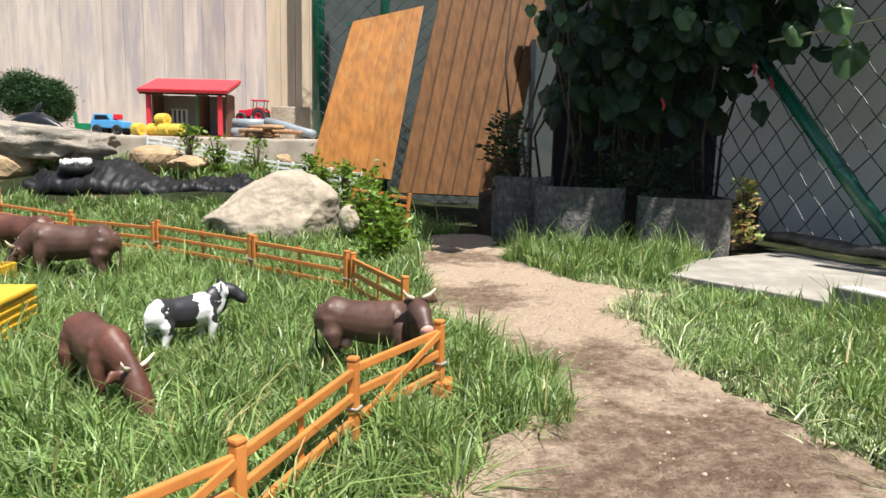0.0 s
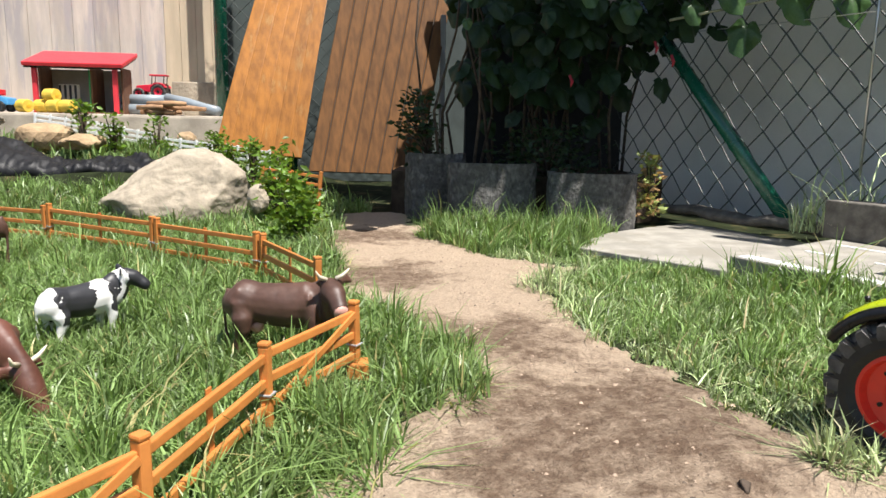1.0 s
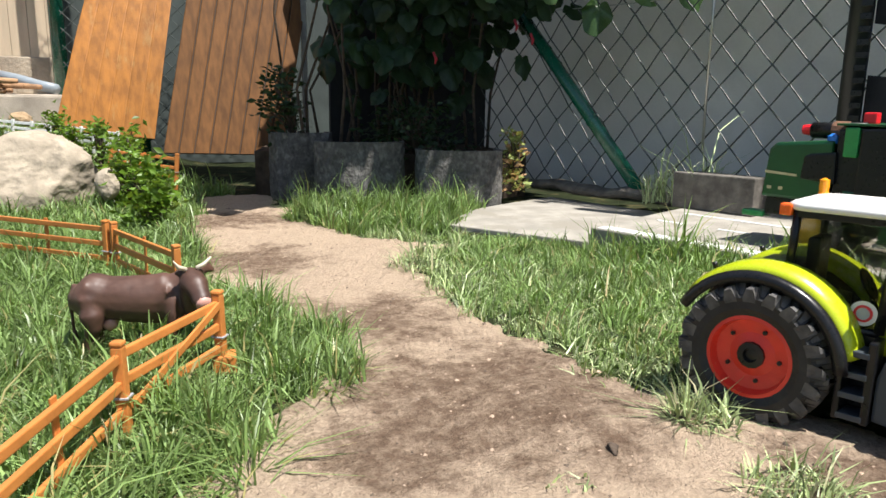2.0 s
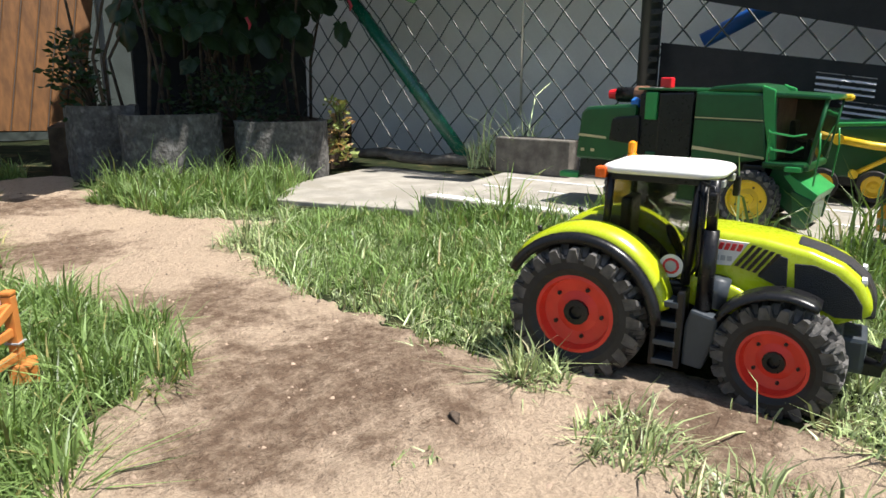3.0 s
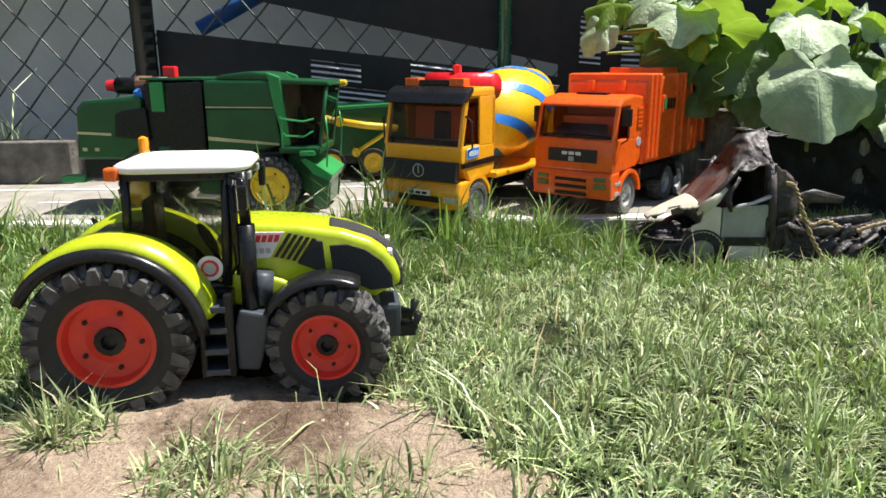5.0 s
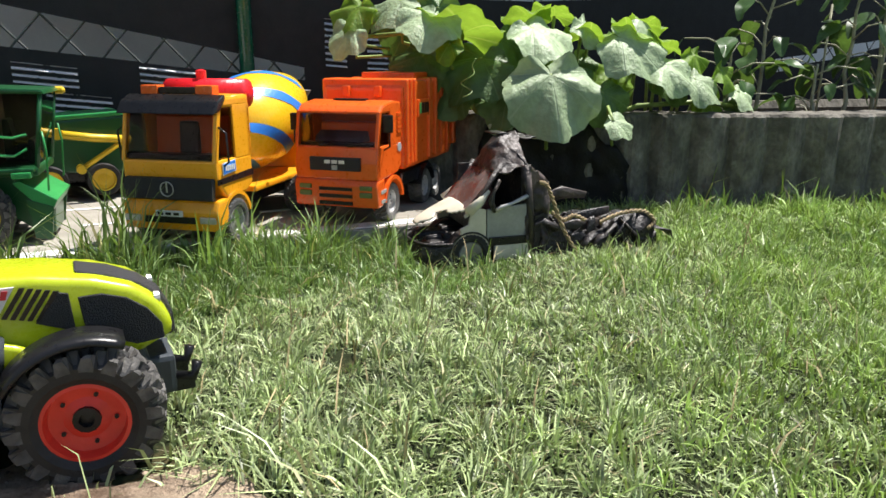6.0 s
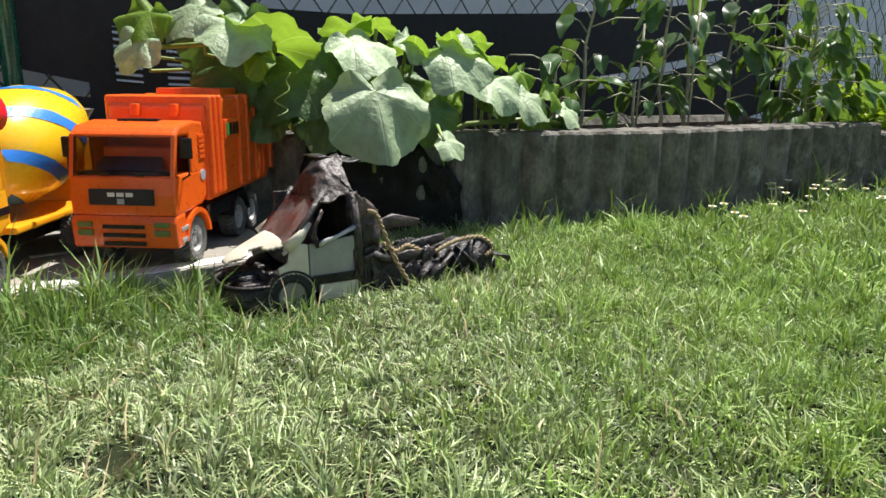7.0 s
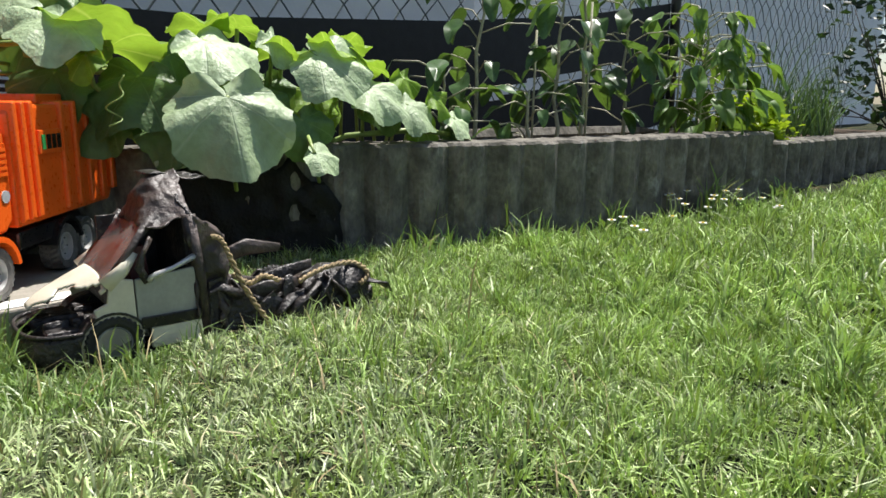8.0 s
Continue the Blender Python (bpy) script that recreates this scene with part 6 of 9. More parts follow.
        part("step", boxed(-0.034, -0.012, min(sd * 0.06, sd * (W + 0.001)), max(sd * 0.06, sd * (W + 0.001)), 0.044, 0.052, 0.002), M["silver"], t)
        part("wheel_arch", prism(bmesh.new(), arc(-0.057, 0.036, 0.044, 10, 170, 12) + arc(-0.057, 0.036, 0.038, 170, 10, 12), min(sd * 0.045, sd * (W + 0.001)), max(sd * 0.045, sd * (W + 0.001))), M["mixer"], t)
        part("roof_lamp", boxed(-0.06, -0.04, sd * 0.045 - 0.014, sd * 0.045 + 0.014, 0.222, 0.236, 0.002), M["orangelamp"], t, "orange roof lamp")
    part("lamp_bar", boxed(-0.058, -0.042, -0.031, 0.031, 0.223, 0.233, 0.002), M["black"], t)
    part("seat", prism(bmesh.new(), [(-0.07, 0.13), (-0.075, 0.19), (-0.085, 0.19), (-0.09, 0.13)], -0.062, 0.062, 0.004), M["orange"], t, "orange cab seat")
    part("headrest", prism(bmesh.new(), [(-0.060, 0.132), (-0.064, 0.182), (-0.072, 0.182), (-0.074, 0.132)], -0.016, 0.016, 0.005), M["black"], t)
    drum = part("drum", lathe(bmesh.new(), [(0.02, 0.0), (0.05, 0.0), (0.076, 0.07), (0.082, 0.12), (0.076, 0.17), (0.052, 0.245), (0.040, 0.265), (0.036, 0.265)], 40, Matrix.Translation((-0.160, 0, 0.140)) @ Matrix.Rotation(radians(14), 4, "Y") @ Matrix.Rotation(radians(180), 4, "Z"), "x"), M["drum"], t, "yellow drum with blue spiral stripes", True)
    bm = bmesh.new()
    at = Matrix.Translation((-0.160, 0, 0.140)) @ Matrix.Rotation(radians(14), 4, "Y") @ Matrix.Rotation(radians(180), 4, "Z")
    rad = lambda s: float(np.interp(s, [0, 0.07, 0.12, 0.17, 0.235], [0.05, 0.076, 0.082, 0.076, 0.0545])) + 0.0008
    for k in range(5):
        prev = None
        for j in range(25):
            s = 0.008 + 0.222 * j / 24
            a0 = 2 * math.pi * k / 5 + 2.4 * j / 24
            row = [bm.verts.new(at @ Vector((s, rad(s) * math.cos(a0 + q), rad(s) * math.sin(a0 + q)))) for q in (0, 0.11, 0.22, 0.33)]
            if prev:
                for i in range(3):
                    bm.faces.new((prev[i], prev[i + 1], row[i + 1], row[i]))
            prev = row
    bmesh.ops.recalc_face_normals(bm, faces=bm.faces)
    part("spiral_stripe", bm, M["blueplastic"], drum, "blue spiral stripes", True)
    part("water_tank", tube(bmesh.new(), [(-0.128, -0.068, 0.222), (-0.128, 0.068, 0.222)], 0.022, 16), M["redplastic"], t, "red water tank behind the cab", True)
    part("tank_cap", lathe(bmesh.new(), [(0.008, 0.24), (0.008, 0.256), (0.002, 0.258)], 12, Matrix.Translation((-0.128, -0.01, 0)), "z"), M["redplastic"], t)
    part("drum_stand", prism(bmesh.new(), [(-0.13, 0.06), (-0.13, 0.16), (-0.165, 0.14), (-0.165, 0.06)], -0.045, 0.045, 0.003), M["mixer"], t)
    part("rear_stand", prism(bmesh.new(), [(-0.36, 0.06), (-0.38, 0.17), (-0.40, 0.17), (-0.44, 0.06)], -0.05, 0.05, 0.003), M["mixer"], t)
    part("hopper", lathe(bmesh.new(), [(0.02, 0.16), (0.03, 0.19), (0.045, 0.215), (0.042, 0.215)], 16, Matrix.Translation((-0.425, 0, 0)), "z"), M["silver"], t, "grey filling hopper")
    part("side_frame", boxed(-0.43, -0.14, -0.066, 0.066, 0.062, 0.072, 0.003), M["mixer"], t)
    return t


mixer_truck(pose(1.135, 0.535, 0.053, 0, 0, 167))


def refuse_truck(m):
    t = thing("toy_refuse_truck", m, "bright orange toy refuse truck with ribbed body", "toy truck")
    W = 0.075
    truck_wheels(t, (-0.072, -0.25, -0.315), M["silver"], 0.060)
    part("chassis", boxed(-0.44, -0.04, -0.035, 0.035, 0.035, 0.066, 0.003), M["black"], t)
    front = [(0.0, 0.018), (0.003, 0.055), (-0.002, 0.066), (-0.03, 0.068), (-0.03, 0.03), (-0.02, 0.018)]
    part("bumper", prism(bmesh.new(), front, -W - 0.001, W + 0.001, 0.004), M["orange"], t)
    for z in (0.022, 0.034, 0.046):
        part("slot", boxed(0.001, 0.0045, -0.03, 0.03, z, z + 0.006, 0.001), M["black"], t)
    for sd in (-1, 1):
        for z in (0.036, 0.048):
            part("headlamp", boxed(0.001, 0.0055, sd * 0.055 - 0.011, sd * 0.055 + 0.011, z, z + 0.009, 0.002), M["smoke_green"], t)
    part("cab", prism(bmesh.new(), [(-0.002, 0.066), (0.0, 0.098), (-0.006, 0.128), (-0.112, 0.128), (-0.112, 0.085), (-0.095, 0.07), (-0.03, 0.066)], -W, W, 0.004), M["orange"], t)
    part("grille_panel", boxed(-0.002, 0.0035, -0.046, 0.046, 0.084, 0.108, 0.002), M["grille"], t, "black grille panel")
    for k, (a, b) in enumerate(((-0.018, -0.008), (-0.005, 0.005), (0.008, 0.018))):
        part("print", boxed(0.0035, 0.0045, a, b, 0.097, 0.103), M["label"], t)
    part("emblem", boxed(0.0035, 0.0045, -0.005, 0.005, 0.086, 0.094), M["greyprint"], t)
    part("roof", prism(bmesh.new(), [(-0.016, 0.196), (-0.03, 0.210), (-0.075, 0.217), (-0.112, 0.212), (-0.112, 0.192), (-0.016, 0.19)], -W, W, 0.005), M["orange"], t, smooth=False)
    part("roof_hatch", boxed(-0.075, -0.062, -0.03, 0.03, 0.214, 0.219, 0.001), M["black"], t)
    part("cab_back", boxed(-0.112, -0.104, -W, W, 0.126, 0.194), M["orange"], t)
    glass_pane(t, [(-0.006, -W + 0.006, 0.13), (-0.006, W - 0.006, 0.13), (-0.017, W - 0.006, 0.192), (-0.017, -W + 0.006, 0.192)], M["purple"], "windscreen")
    part("dashboard", boxed(-0.03, -0.01, -W + 0.006, W - 0.006, 0.126, 0.134, 0.003), M["black"], t)
    part("cab_seat", prism(bmesh.new(), [(-0.06, 0.13), (-0.062, 0.17), (-0.08, 0.172), (-0.09, 0.13)], -0.055, 0.055, 0.004), M["orange"], t)
    part("cab_console", prism(bmesh.new(), [(-0.058, 0.132), (-0.024, 0.134), (-0.030, 0.144), (-0.050, 0.156)], -0.05, 0.04, 0.004), M["slate"], t, "slate grey cab console")
    for y in (-0.03, 0.02):
        part("wiper", boxed(-0.0045, -0.002, y, y + 0.012, 0.128, 0.131), M["black"], t)
    for sd in (-1, 1):
        y0, y1 = sorted((sd * (W - 0.006), sd * W))
        part("pillar", prism(bmesh.new(), [(-0.003, 0.126), (-0.013, 0.126), (-0.024, 0.196), (-0.015, 0.196)], y0, y1, 0.001), M["orange"], t)
        part("pillar", prism(bmesh.new(), [(-0.062, 0.126), (-0.112, 0.126), (-0.112, 0.196), (-0.060, 0.196)], y0, y1, 0.001), M["orange"], t)
        for k in range(5):
            part("louvre", boxed(-0.109, -0.09, min(sd * W, sd * (W + 0.002)), max(sd * W, sd * (W + 0.002)), 0.148 + 0.009 * k, 0.153 + 0.009 * k), M["orange"], t)
        glass_pane(t, [(-0.012, sd * (W - 0.004), 0.128), (-0.062, sd * (W - 0.004), 0.128), (-0.06, sd * (W - 0.004), 0.194), (-0.024, sd * (W - 0.004), 0.194)], M["smoke"], "side_window")
        part("mirror", boxed(-0.03, -0.022, min(sd * W, sd * (W + 0.018)), max(sd * W, sd * (W + 0.018)), 0.155, 0.19, 0.003), M["black"], t)
        strut(t, "mirror_arm", [(-0.026, sd * (W + 0.012), 0.155), (-0.026, sd * (W + 0.012), 0.128), (-0.03, sd * W, 0.12)], 0.0017, M["black"])
        part("wheel_arch", prism(bmesh.new(), arc(-0.072, 0.036, 0.045, 5, 175, 12) + arc(-0.072, 0.036, 0.038, 175, 5, 12), min(sd * 0.045, sd * (W + 0.002)), max(sd * 0.045, sd * (W + 0.002))), M["orange"], t)
        part("step", boxed(-0.036, -0.012, min(sd * 0.06, sd * (W + 0.002)), max(sd * 0.06, sd * (W + 0.002)), 0.024, 0.031, 0.002), M["silver"], t)
        part("step", boxed(-0.036, -0.012, min(sd * 0.06, sd * (W + 0.002)), max(sd * 0.06, sd * (W + 0.002)), 0.04, 0.047, 0.002), M["silver"], t)
        part("badge", lathe(bmesh.new(), [(0.009, sd * W), (0.009, sd * (W + 0.0012)), (0.001, sd * (W + 0.0013))], 14, Matrix.Translation((-0.1, 0, 0.118))), M["greyprint"], t)
    B = 0.082
    part("body", prism(bmesh.new(), [(-0.122, 0.07), (-0.122, 0.235), (-0.132, 0.246), (-0.36, 0.246), (-0.42, 0.20), (-0.43, 0.10), (-0.40, 0.07)], -B + 0.006, B - 0.006, 0.005), M["orange"], t)
    for k, x in enumerate((-0.126, -0.146, -0.166, -0.25, -0.29, -0.33, -0.37)):
        part("rib", prism(bmesh.new(), [(x, 0.078), (x, 0.249 if k < 6 else 0.235), (x - 0.010, 0.252 if k < 6 else 0.236), (x - 0.012, 0.078)], -B, B, 0.003), M["orange"], t)
    for sd in (-1, 1):
        y0, y1 = sorted((sd * (B - 0.005), sd * (B + 0.001)))
        sign = part("sign_panel", boxed(-0.244, -0.182, y0, y1, 0.172, 0.212, 0.002), M["orange"], t, "orange sign panel with plain dark bars")
        for k in range(4):
            a, b = sorted((sd * (B + 0.001), sd * (B + 0.0022)))
            part("print", boxed(-0.196 - 0.014 * k, -0.187 - 0.014 * k, a, b, 0.18, 0.204), (M["combinelight"], M["black"], M["black"], M["black"])[k], sign)
        part("tailgate_arm", boxed(-0.44, -0.40, min(sd * 0.06, sd * (B + 0.004)), max(sd * 0.06, sd * (B + 0.004)), 0.09, 0.215, 0.004), M["orange"], t)
        part("skirt", boxed(-0.235, -0.13, min(sd * 0.05, sd * 0.07), max(sd * 0.05, sd * 0.07), 0.036, 0.062, 0.004), M["black"], t)
        part("mudguard", prism(bmesh.new(), arc(-0.25, 0.036, 0.043, 10, 170, 10) + arc(-0.25, 0.036, 0.037, 170, 10, 10), min(sd * 0.05, sd * 0.078), max(sd * 0.05, sd * 0.078)), M["black"], t)
    for y in (-0.03, 0.03):
        part("lug", boxed(-0.124, -0.112, y - 0.006, y + 0.006, 0.22, 0.238, 0.002), M["orange"], t)
    part("hopper_rim", boxed(-0.40, -0.24, -0.055, 0.055, 0.246, 0.262, 0.004), M["orange"], t)
    # cab and body ride high over the wheels, with a low roof
    low_z, high_z = (0.0, 0.018, 0.05, 0.084, 0.108, 0.130, 0.192, 0.217, 0.246, 0.262), (0.02, 0.034, 0.066, 0.095, 0.1175, 0.1365, 0.188, 0.2075, 0.237, 0.251)
    for ob in t.children_recursive:
        if ob.type == "MESH" and ob.name.split(".")[0] not in ("wheel", "tyre", "rim", "hub", "bolt", "lug_nut", "wheel_arch", "mudguard", "chassis") and ob.parent.name.split(".")[0] != "wheel":
            for q in ob.data.vertices:
                q.co.z = float(np.interp(q.co.z, low_z, high_z))
    return t


M["smoke_green"] = mat("green_lamp_glass", (0.12, 0.16, 0.05), 0.2, vary=0.1)
refuse_truck(pose(1.275, 0.31, 0.053, 0, 0, 162.5))

# ---- the burnt van and its rope ----


def crumple(bm, amount, freq, seed):
    for v in bm.verts:
        n = noise.noise_vector(v.co * freq + Vector((seed, seed * 2, 0)))
        v.co += n * amount
    return bm


def burnt_van(m):
    """Nose at x = 0, looking along +x; the wreck runs back along -x."""
    v = thing("burnt_toy_van", m, "half-burnt cream toy van, its rear melted to black", "toy van")
    W = 0.062
    for x in (-0.082, -0.33):
        for sd in (-1, 1):
            if x > -0.2 or sd < 0:
                put_wheel(v, x, sd * 0.055, 0.031, 0.0325, 0.02, 0.019, M["vanrim"], 30, M["tyre"], M["black"], 6, 0.0016)

    def sheet(nx, ny, at, gone=None, thick=0.0025):
        bm = bmesh.new()
        rows = [[bm.verts.new(at(i / nx, -1 + 2 * j / ny)) for j in range(ny + 1)] for i in range(nx + 1)]
        for i in range(nx):
            for j in range(ny):
                c = (rows[i][j].co + rows[i + 1][j + 1].co) / 2
                if not (gone and gone(c)):
                    bm.faces.new((rows[i][j], rows[i + 1][j], rows[i + 1][j + 1], rows[i][j + 1]))
        bmesh.ops.delete(bm, geom=[q for q in bm.verts if not q.link_faces], context="VERTS")
        bmesh.ops.recalc_face_normals(bm, faces=bm.faces)
        bmesh.ops.solidify(bm, geom=bm.faces[:], thickness=thick)
        return bm

    # bumper bowed round the nose
    part("bumper", sheet(5, 20, lambda q, w: (0.002 - 0.055 * abs(w) ** 2.6 + 0.006 * math.sin(q * 3.1), (W + 0.004) * math.sin(w * 1.57), 0.014 + 0.034 * q), None, 0.005), M["charred"], v, "charred front bumper", True)
    part("bumper_lip", tube(bmesh.new(), [(0.004 - 0.055 * abs(w) ** 2.6, (W + 0.005) * math.sin(w * 1.57), 0.050) for w in np.linspace(-1, 1, 17)], 0.0024, 6), M["charred"], v, "", True)
    part("engine_bay", crumple(boxed(-0.10, -0.018, -W + 0.006, W - 0.010, 0.02, 0.052, 0.004), 0.006, 40, 3), M["charred"], v, "burnt-out engine bay")
    rng = random.Random(31)
    for k in range(7):
        x, y = rng.uniform(-0.07, -0.02), rng.uniform(-0.035, 0.05)
        part("engine_scrap", crumple(boxed(x - 0.012, x + 0.012, y - 0.010, y + 0.010, 0.045, 0.056 + rng.uniform(0, 0.010), 0.003), 0.005, 70, k), M["charred"], v)

    def hood(q, w):
        x = -0.008 - 0.030 * abs(w) ** 3 * (1 - q) - 0.070 * q
        return (x, w * W * (0.93 + 0.07 * q), 0.068 + 0.036 * q ** 0.75 + 0.004 * (1 - w * w) - 0.010 * abs(w) ** 4)

    part("bonnet", sheet(26, 30, hood, lambda c: c.y > 0.016 + 0.008 * math.sin(c.x * 170) and c.x > -0.046 - 0.42 * (c.y - 0.01) + 0.006 * math.sin(c.y * 210) + 0.006 * math.sin(c.y * 97)), M["cream"], v, "cream bonnet burnt through on one side", True)
    for sd in (-1, 1):
        y0, y1 = sorted((sd * (W - 0.004), sd * (W + 0.001)))
        wing = [(-0.056, 0.056), (-0.066, 0.064), (-0.064, 0.072), (-0.078, 0.078), (-0.081, 0.094), (-0.094, 0.104), (-0.107, 0.101), (-0.108, 0.046), (-0.116, 0.038)]
        part("wing", prism(bmesh.new(), wing + arc(-0.082, 0.030, 0.035, 168, 12, 11), y0, y1, 0.0012), M["cream"], v, "scorched cream front wing")
        part("wheel_arch", prism(bmesh.new(), arc(-0.082, 0.030, 0.0375, 5, 175, 12) + arc(-0.082, 0.030, 0.0345, 175, 5, 12), min(sd * 0.04, sd * (W + 0.002)), max(sd * 0.04, sd * (W + 0.002))), M["charred"], v)
        door = part("door", prism(bmesh.new(), [(-0.1095, 0.046), (-0.1085, 0.101), (-0.178, 0.107), (-0.180, 0.044)], y0, y1, 0.002), M["greypanel"], v, "sooty grey front door")
        yy = sd * (W + 0.003)
        part("rubbing_strip", boxed(-0.180, -0.112, min(yy - 0.002, yy + 0.002), max(yy - 0.002, yy + 0.002), 0.043, 0.056, 0.001), M["black"], door)
        part("sill", boxed(-0.19, -0.122, y0, y1 + (0.002 if sd > 0 else 0), 0.018, 0.0425, 0.002), M["cream"], v)
        part("window_ledge", crumple(tube(bmesh.new(), [(-0.122, sd * (W + 0.003), 0.099), (-0.130, sd * (W + 0.005), 0.104), (-0.15, sd * (W + 0.004), 0.109), (-0.178, sd * (W + 0.002), 0.119)], [0.005, 0.004, 0.003, 0.004], 8), 0.002, 80, 3), M["silver"], v, "pale molten window ledge", True)
        part("front_pillar", crumple(tube(bmesh.new(), [(-0.082, sd * (W - 0.004), 0.100), (-0.106, sd * (W - 0.005), 0.132), (-0.131, sd * (W - 0.007), 0.163)], [0.0045, 0.004, 0.006], 8), 0.002, 60, 5), M["melted"], v, "sooty windscreen pillar", True)
        part("pillar_foot", crumple(tube(bmesh.new(), [(-0.078, sd * (W - 0.002), 0.097), (-0.098, sd * (W - 0.002), 0.113), (-0.112, sd * (W - 0.004), 0.131)], [(0.006, 0.010), (0.005, 0.008), (0.003, 0.004)], 10), 0.002, 70, 15), M["cream"], v, "cream foot of the windscreen pillar", True)
        part("rear_pillar", crumple(tube(bmesh.new(), [(-0.186, sd * (W - 0.001), 0.02), (-0.182, sd * (W - 0.001), 0.10), (-0.174, sd * (W - 0.004), 0.168)], [0.007, 0.006, 0.008], 10), 0.004, 50, 6), M["melted"], v, "charred door pillar", True)
        part("mirror_arm", crumple(tube(bmesh.new(), [(-0.122, sd * (W + 0.003), 0.098), (-0.112, sd * (W + 0.005), 0.112), (-0.116, sd * (W + 0.004), 0.128), (-0.128, sd * (W + 0.001), 0.146)], [0.004, 0.0045, 0.003, 0.004], 8), 0.004, 70, 8), M["charred"], v, "melted mirror arm", True)
    glass_pane(v, [(-0.076, -W + 0.006, 0.101), (-0.076, W - 0.006, 0.101), (-0.127, W - 0.010, 0.158), (-0.127, -W + 0.010, 0.158)], M["sootpane"], "windscreen")
    part("dashboard", boxed(-0.104, -0.084, -W + 0.006, W - 0.006, 0.066, 0.098, 0.004), M["charred"], v)
    part("red_seat", prism(bmesh.new(), [(-0.112, 0.06), (-0.118, 0.130), (-0.134, 0.132), (-0.142, 0.06)], -0.045, 0.02, 0.006), M["redseat"], v, "scorched reddish seat")
    part("far_lining", crumple(boxed(-0.19, -0.100, -W + 0.004, -W + 0.009, 0.04, 0.16, 0.001), 0.003, 50, 31), M["charred"], v, "charred far side lining")
    part("bulkhead", crumple(boxed(-0.176, -0.168, -W + 0.004, W - 0.006, 0.03, 0.160, 0.001), 0.004, 40, 32), M["charred"], v, "charred bulkhead")
    part("cab_floor", boxed(-0.18, -0.10, -W + 0.004, W - 0.005, 0.030, 0.042, 0.001), M["charred"], v)

    # the roof has sunk like cloth from a ridge that still stands
    def crown(q, w):
        up = math.sin(min(1.0, q / 0.5) * math.pi / 2)
        return Vector((-0.124 - 0.056 * q, w * W, 0.157 + 0.010 * q + 0.047 * up * max(0.0, 1 - abs(w + 0.1) ** 1.6)))

    bm = sheet(26, 26, crown, None, 0.0025)
    crumple(bm, 0.006, 34, 2)
    crumple(bm, 0.004, 80, 4)
    part("roof", bm, M["melted"], v, "crumpled soot-brown molten roof", True)
    part("roof_flap", crumple(sheet(16, 10, lambda q, w: (-0.150 - 0.068 * q, -0.030 + 0.030 * w, 0.213 - 0.010 * q + 0.002 * math.sin(8 * q)), lambda c: c.x < -0.205 and math.sin(c.y * 300) > 0.3, 0.002), 0.003, 50, 11), M["charred"], v, "black curled roof flap", True)
    part("back_skin", crumple(sheet(16, 14, lambda q, w: (-0.176 - 0.010 * q - 0.006 * math.sin(7 * w), w * (W - 0.002), 0.196 - 0.15 * q - 0.03 * w * w), None, 0.003), 0.007, 45, 12), M["charred"], v, "hanging charred skin", True)

    # molten skin draped over the near flank behind the door
    def flank(q, w):
        s = (w + 1) / 2
        return (-0.174 - (0.040 + 0.022 * q) * s, W + 0.001 + 0.009 * math.sin(9 * s + 3 * q) * q - 0.006 * s, 0.168 - 0.150 * q - 0.030 * s * (1 - q))

    bm = sheet(26, 18, flank, lambda c: c.z < 0.030 + 0.02 * math.sin(c.x * 240), 0.003)
    crumple(bm, 0.008, 48, 40)
    crumple(bm, 0.004, 95, 41)
    part("drape", bm, M["melted"], v, "hanging molten drape", True)
    part("floor_pan", crumple(boxed(-0.42, -0.19, -W + 0.004, W - 0.004, 0.016, 0.036, 0.004), 0.004, 30, 9), M["charred"], v, "charred floor pan")
    rng = random.Random(12)
    for k in range(46):
        x, y = rng.uniform(-0.42, -0.20), rng.uniform(-W + 0.01, W)
        L, hgt = rng.uniform(0.03, 0.08), rng.uniform(0.008, 0.028) + 0.035 * max(0, 1 - (-0.20 - x) / 0.07)
        a = rng.uniform(-0.8, 0.8)
        pts = [(x - L / 2 * math.cos(a), y - L / 2 * math.sin(a), 0.03 + hgt * rng.uniform(0.2, 1)), (x, y, 0.035 + hgt * rng.uniform(0.5, 1.1)), (x + L / 2 * math.cos(a), y + L / 2 * math.sin(a), 0.03 + hgt * rng.uniform(0.3, 1))]
        bm = crumple(tube(bmesh.new(), pts, [(rng.uniform(0.004, 0.012), rng.uniform(0.002, 0.006)) for _ in range(3)], 8), 0.006, 60, k)
        part("charred_scrap", bm, M["charred"] if k % 4 else M["melted"], v, "molten charred scrap", True)
    for sd in (-1, 1):
        bm = bmesh.new()
        pts = [(-0.19, 0.012)] + [(-0.192 - 0.0165 * k, 0.045 + 0.045 * math.exp(-k / 3) + 0.013 * rng.uniform(-1, 1)) for k in range(14)] + [(-0.42, 0.012)]
        prism(bm, pts, min(sd * (W - 0.004), sd * W), max(sd * (W - 0.004), sd * W))
        bmesh.ops.subdivide_edges(bm, edges=bm.edges[:], cuts=1, use_grid_fill=True)
        part("side_panel", crumple(bm, 0.006, 45, 14 + sd), M["charred"], v, "ragged burnt side panel")
    lump = prism(bmesh.new(), [(-0.318, 0.012), (-0.322, 0.058), (-0.345, 0.070), (-0.395, 0.076), (-0.418, 0.066), (-0.428, 0.030), (-0.420, 0.010)], 0.004, 0.062)
    bmesh.ops.subdivide_edges(lump, edges=lump.edges[:], cuts=4, use_grid_fill=True)
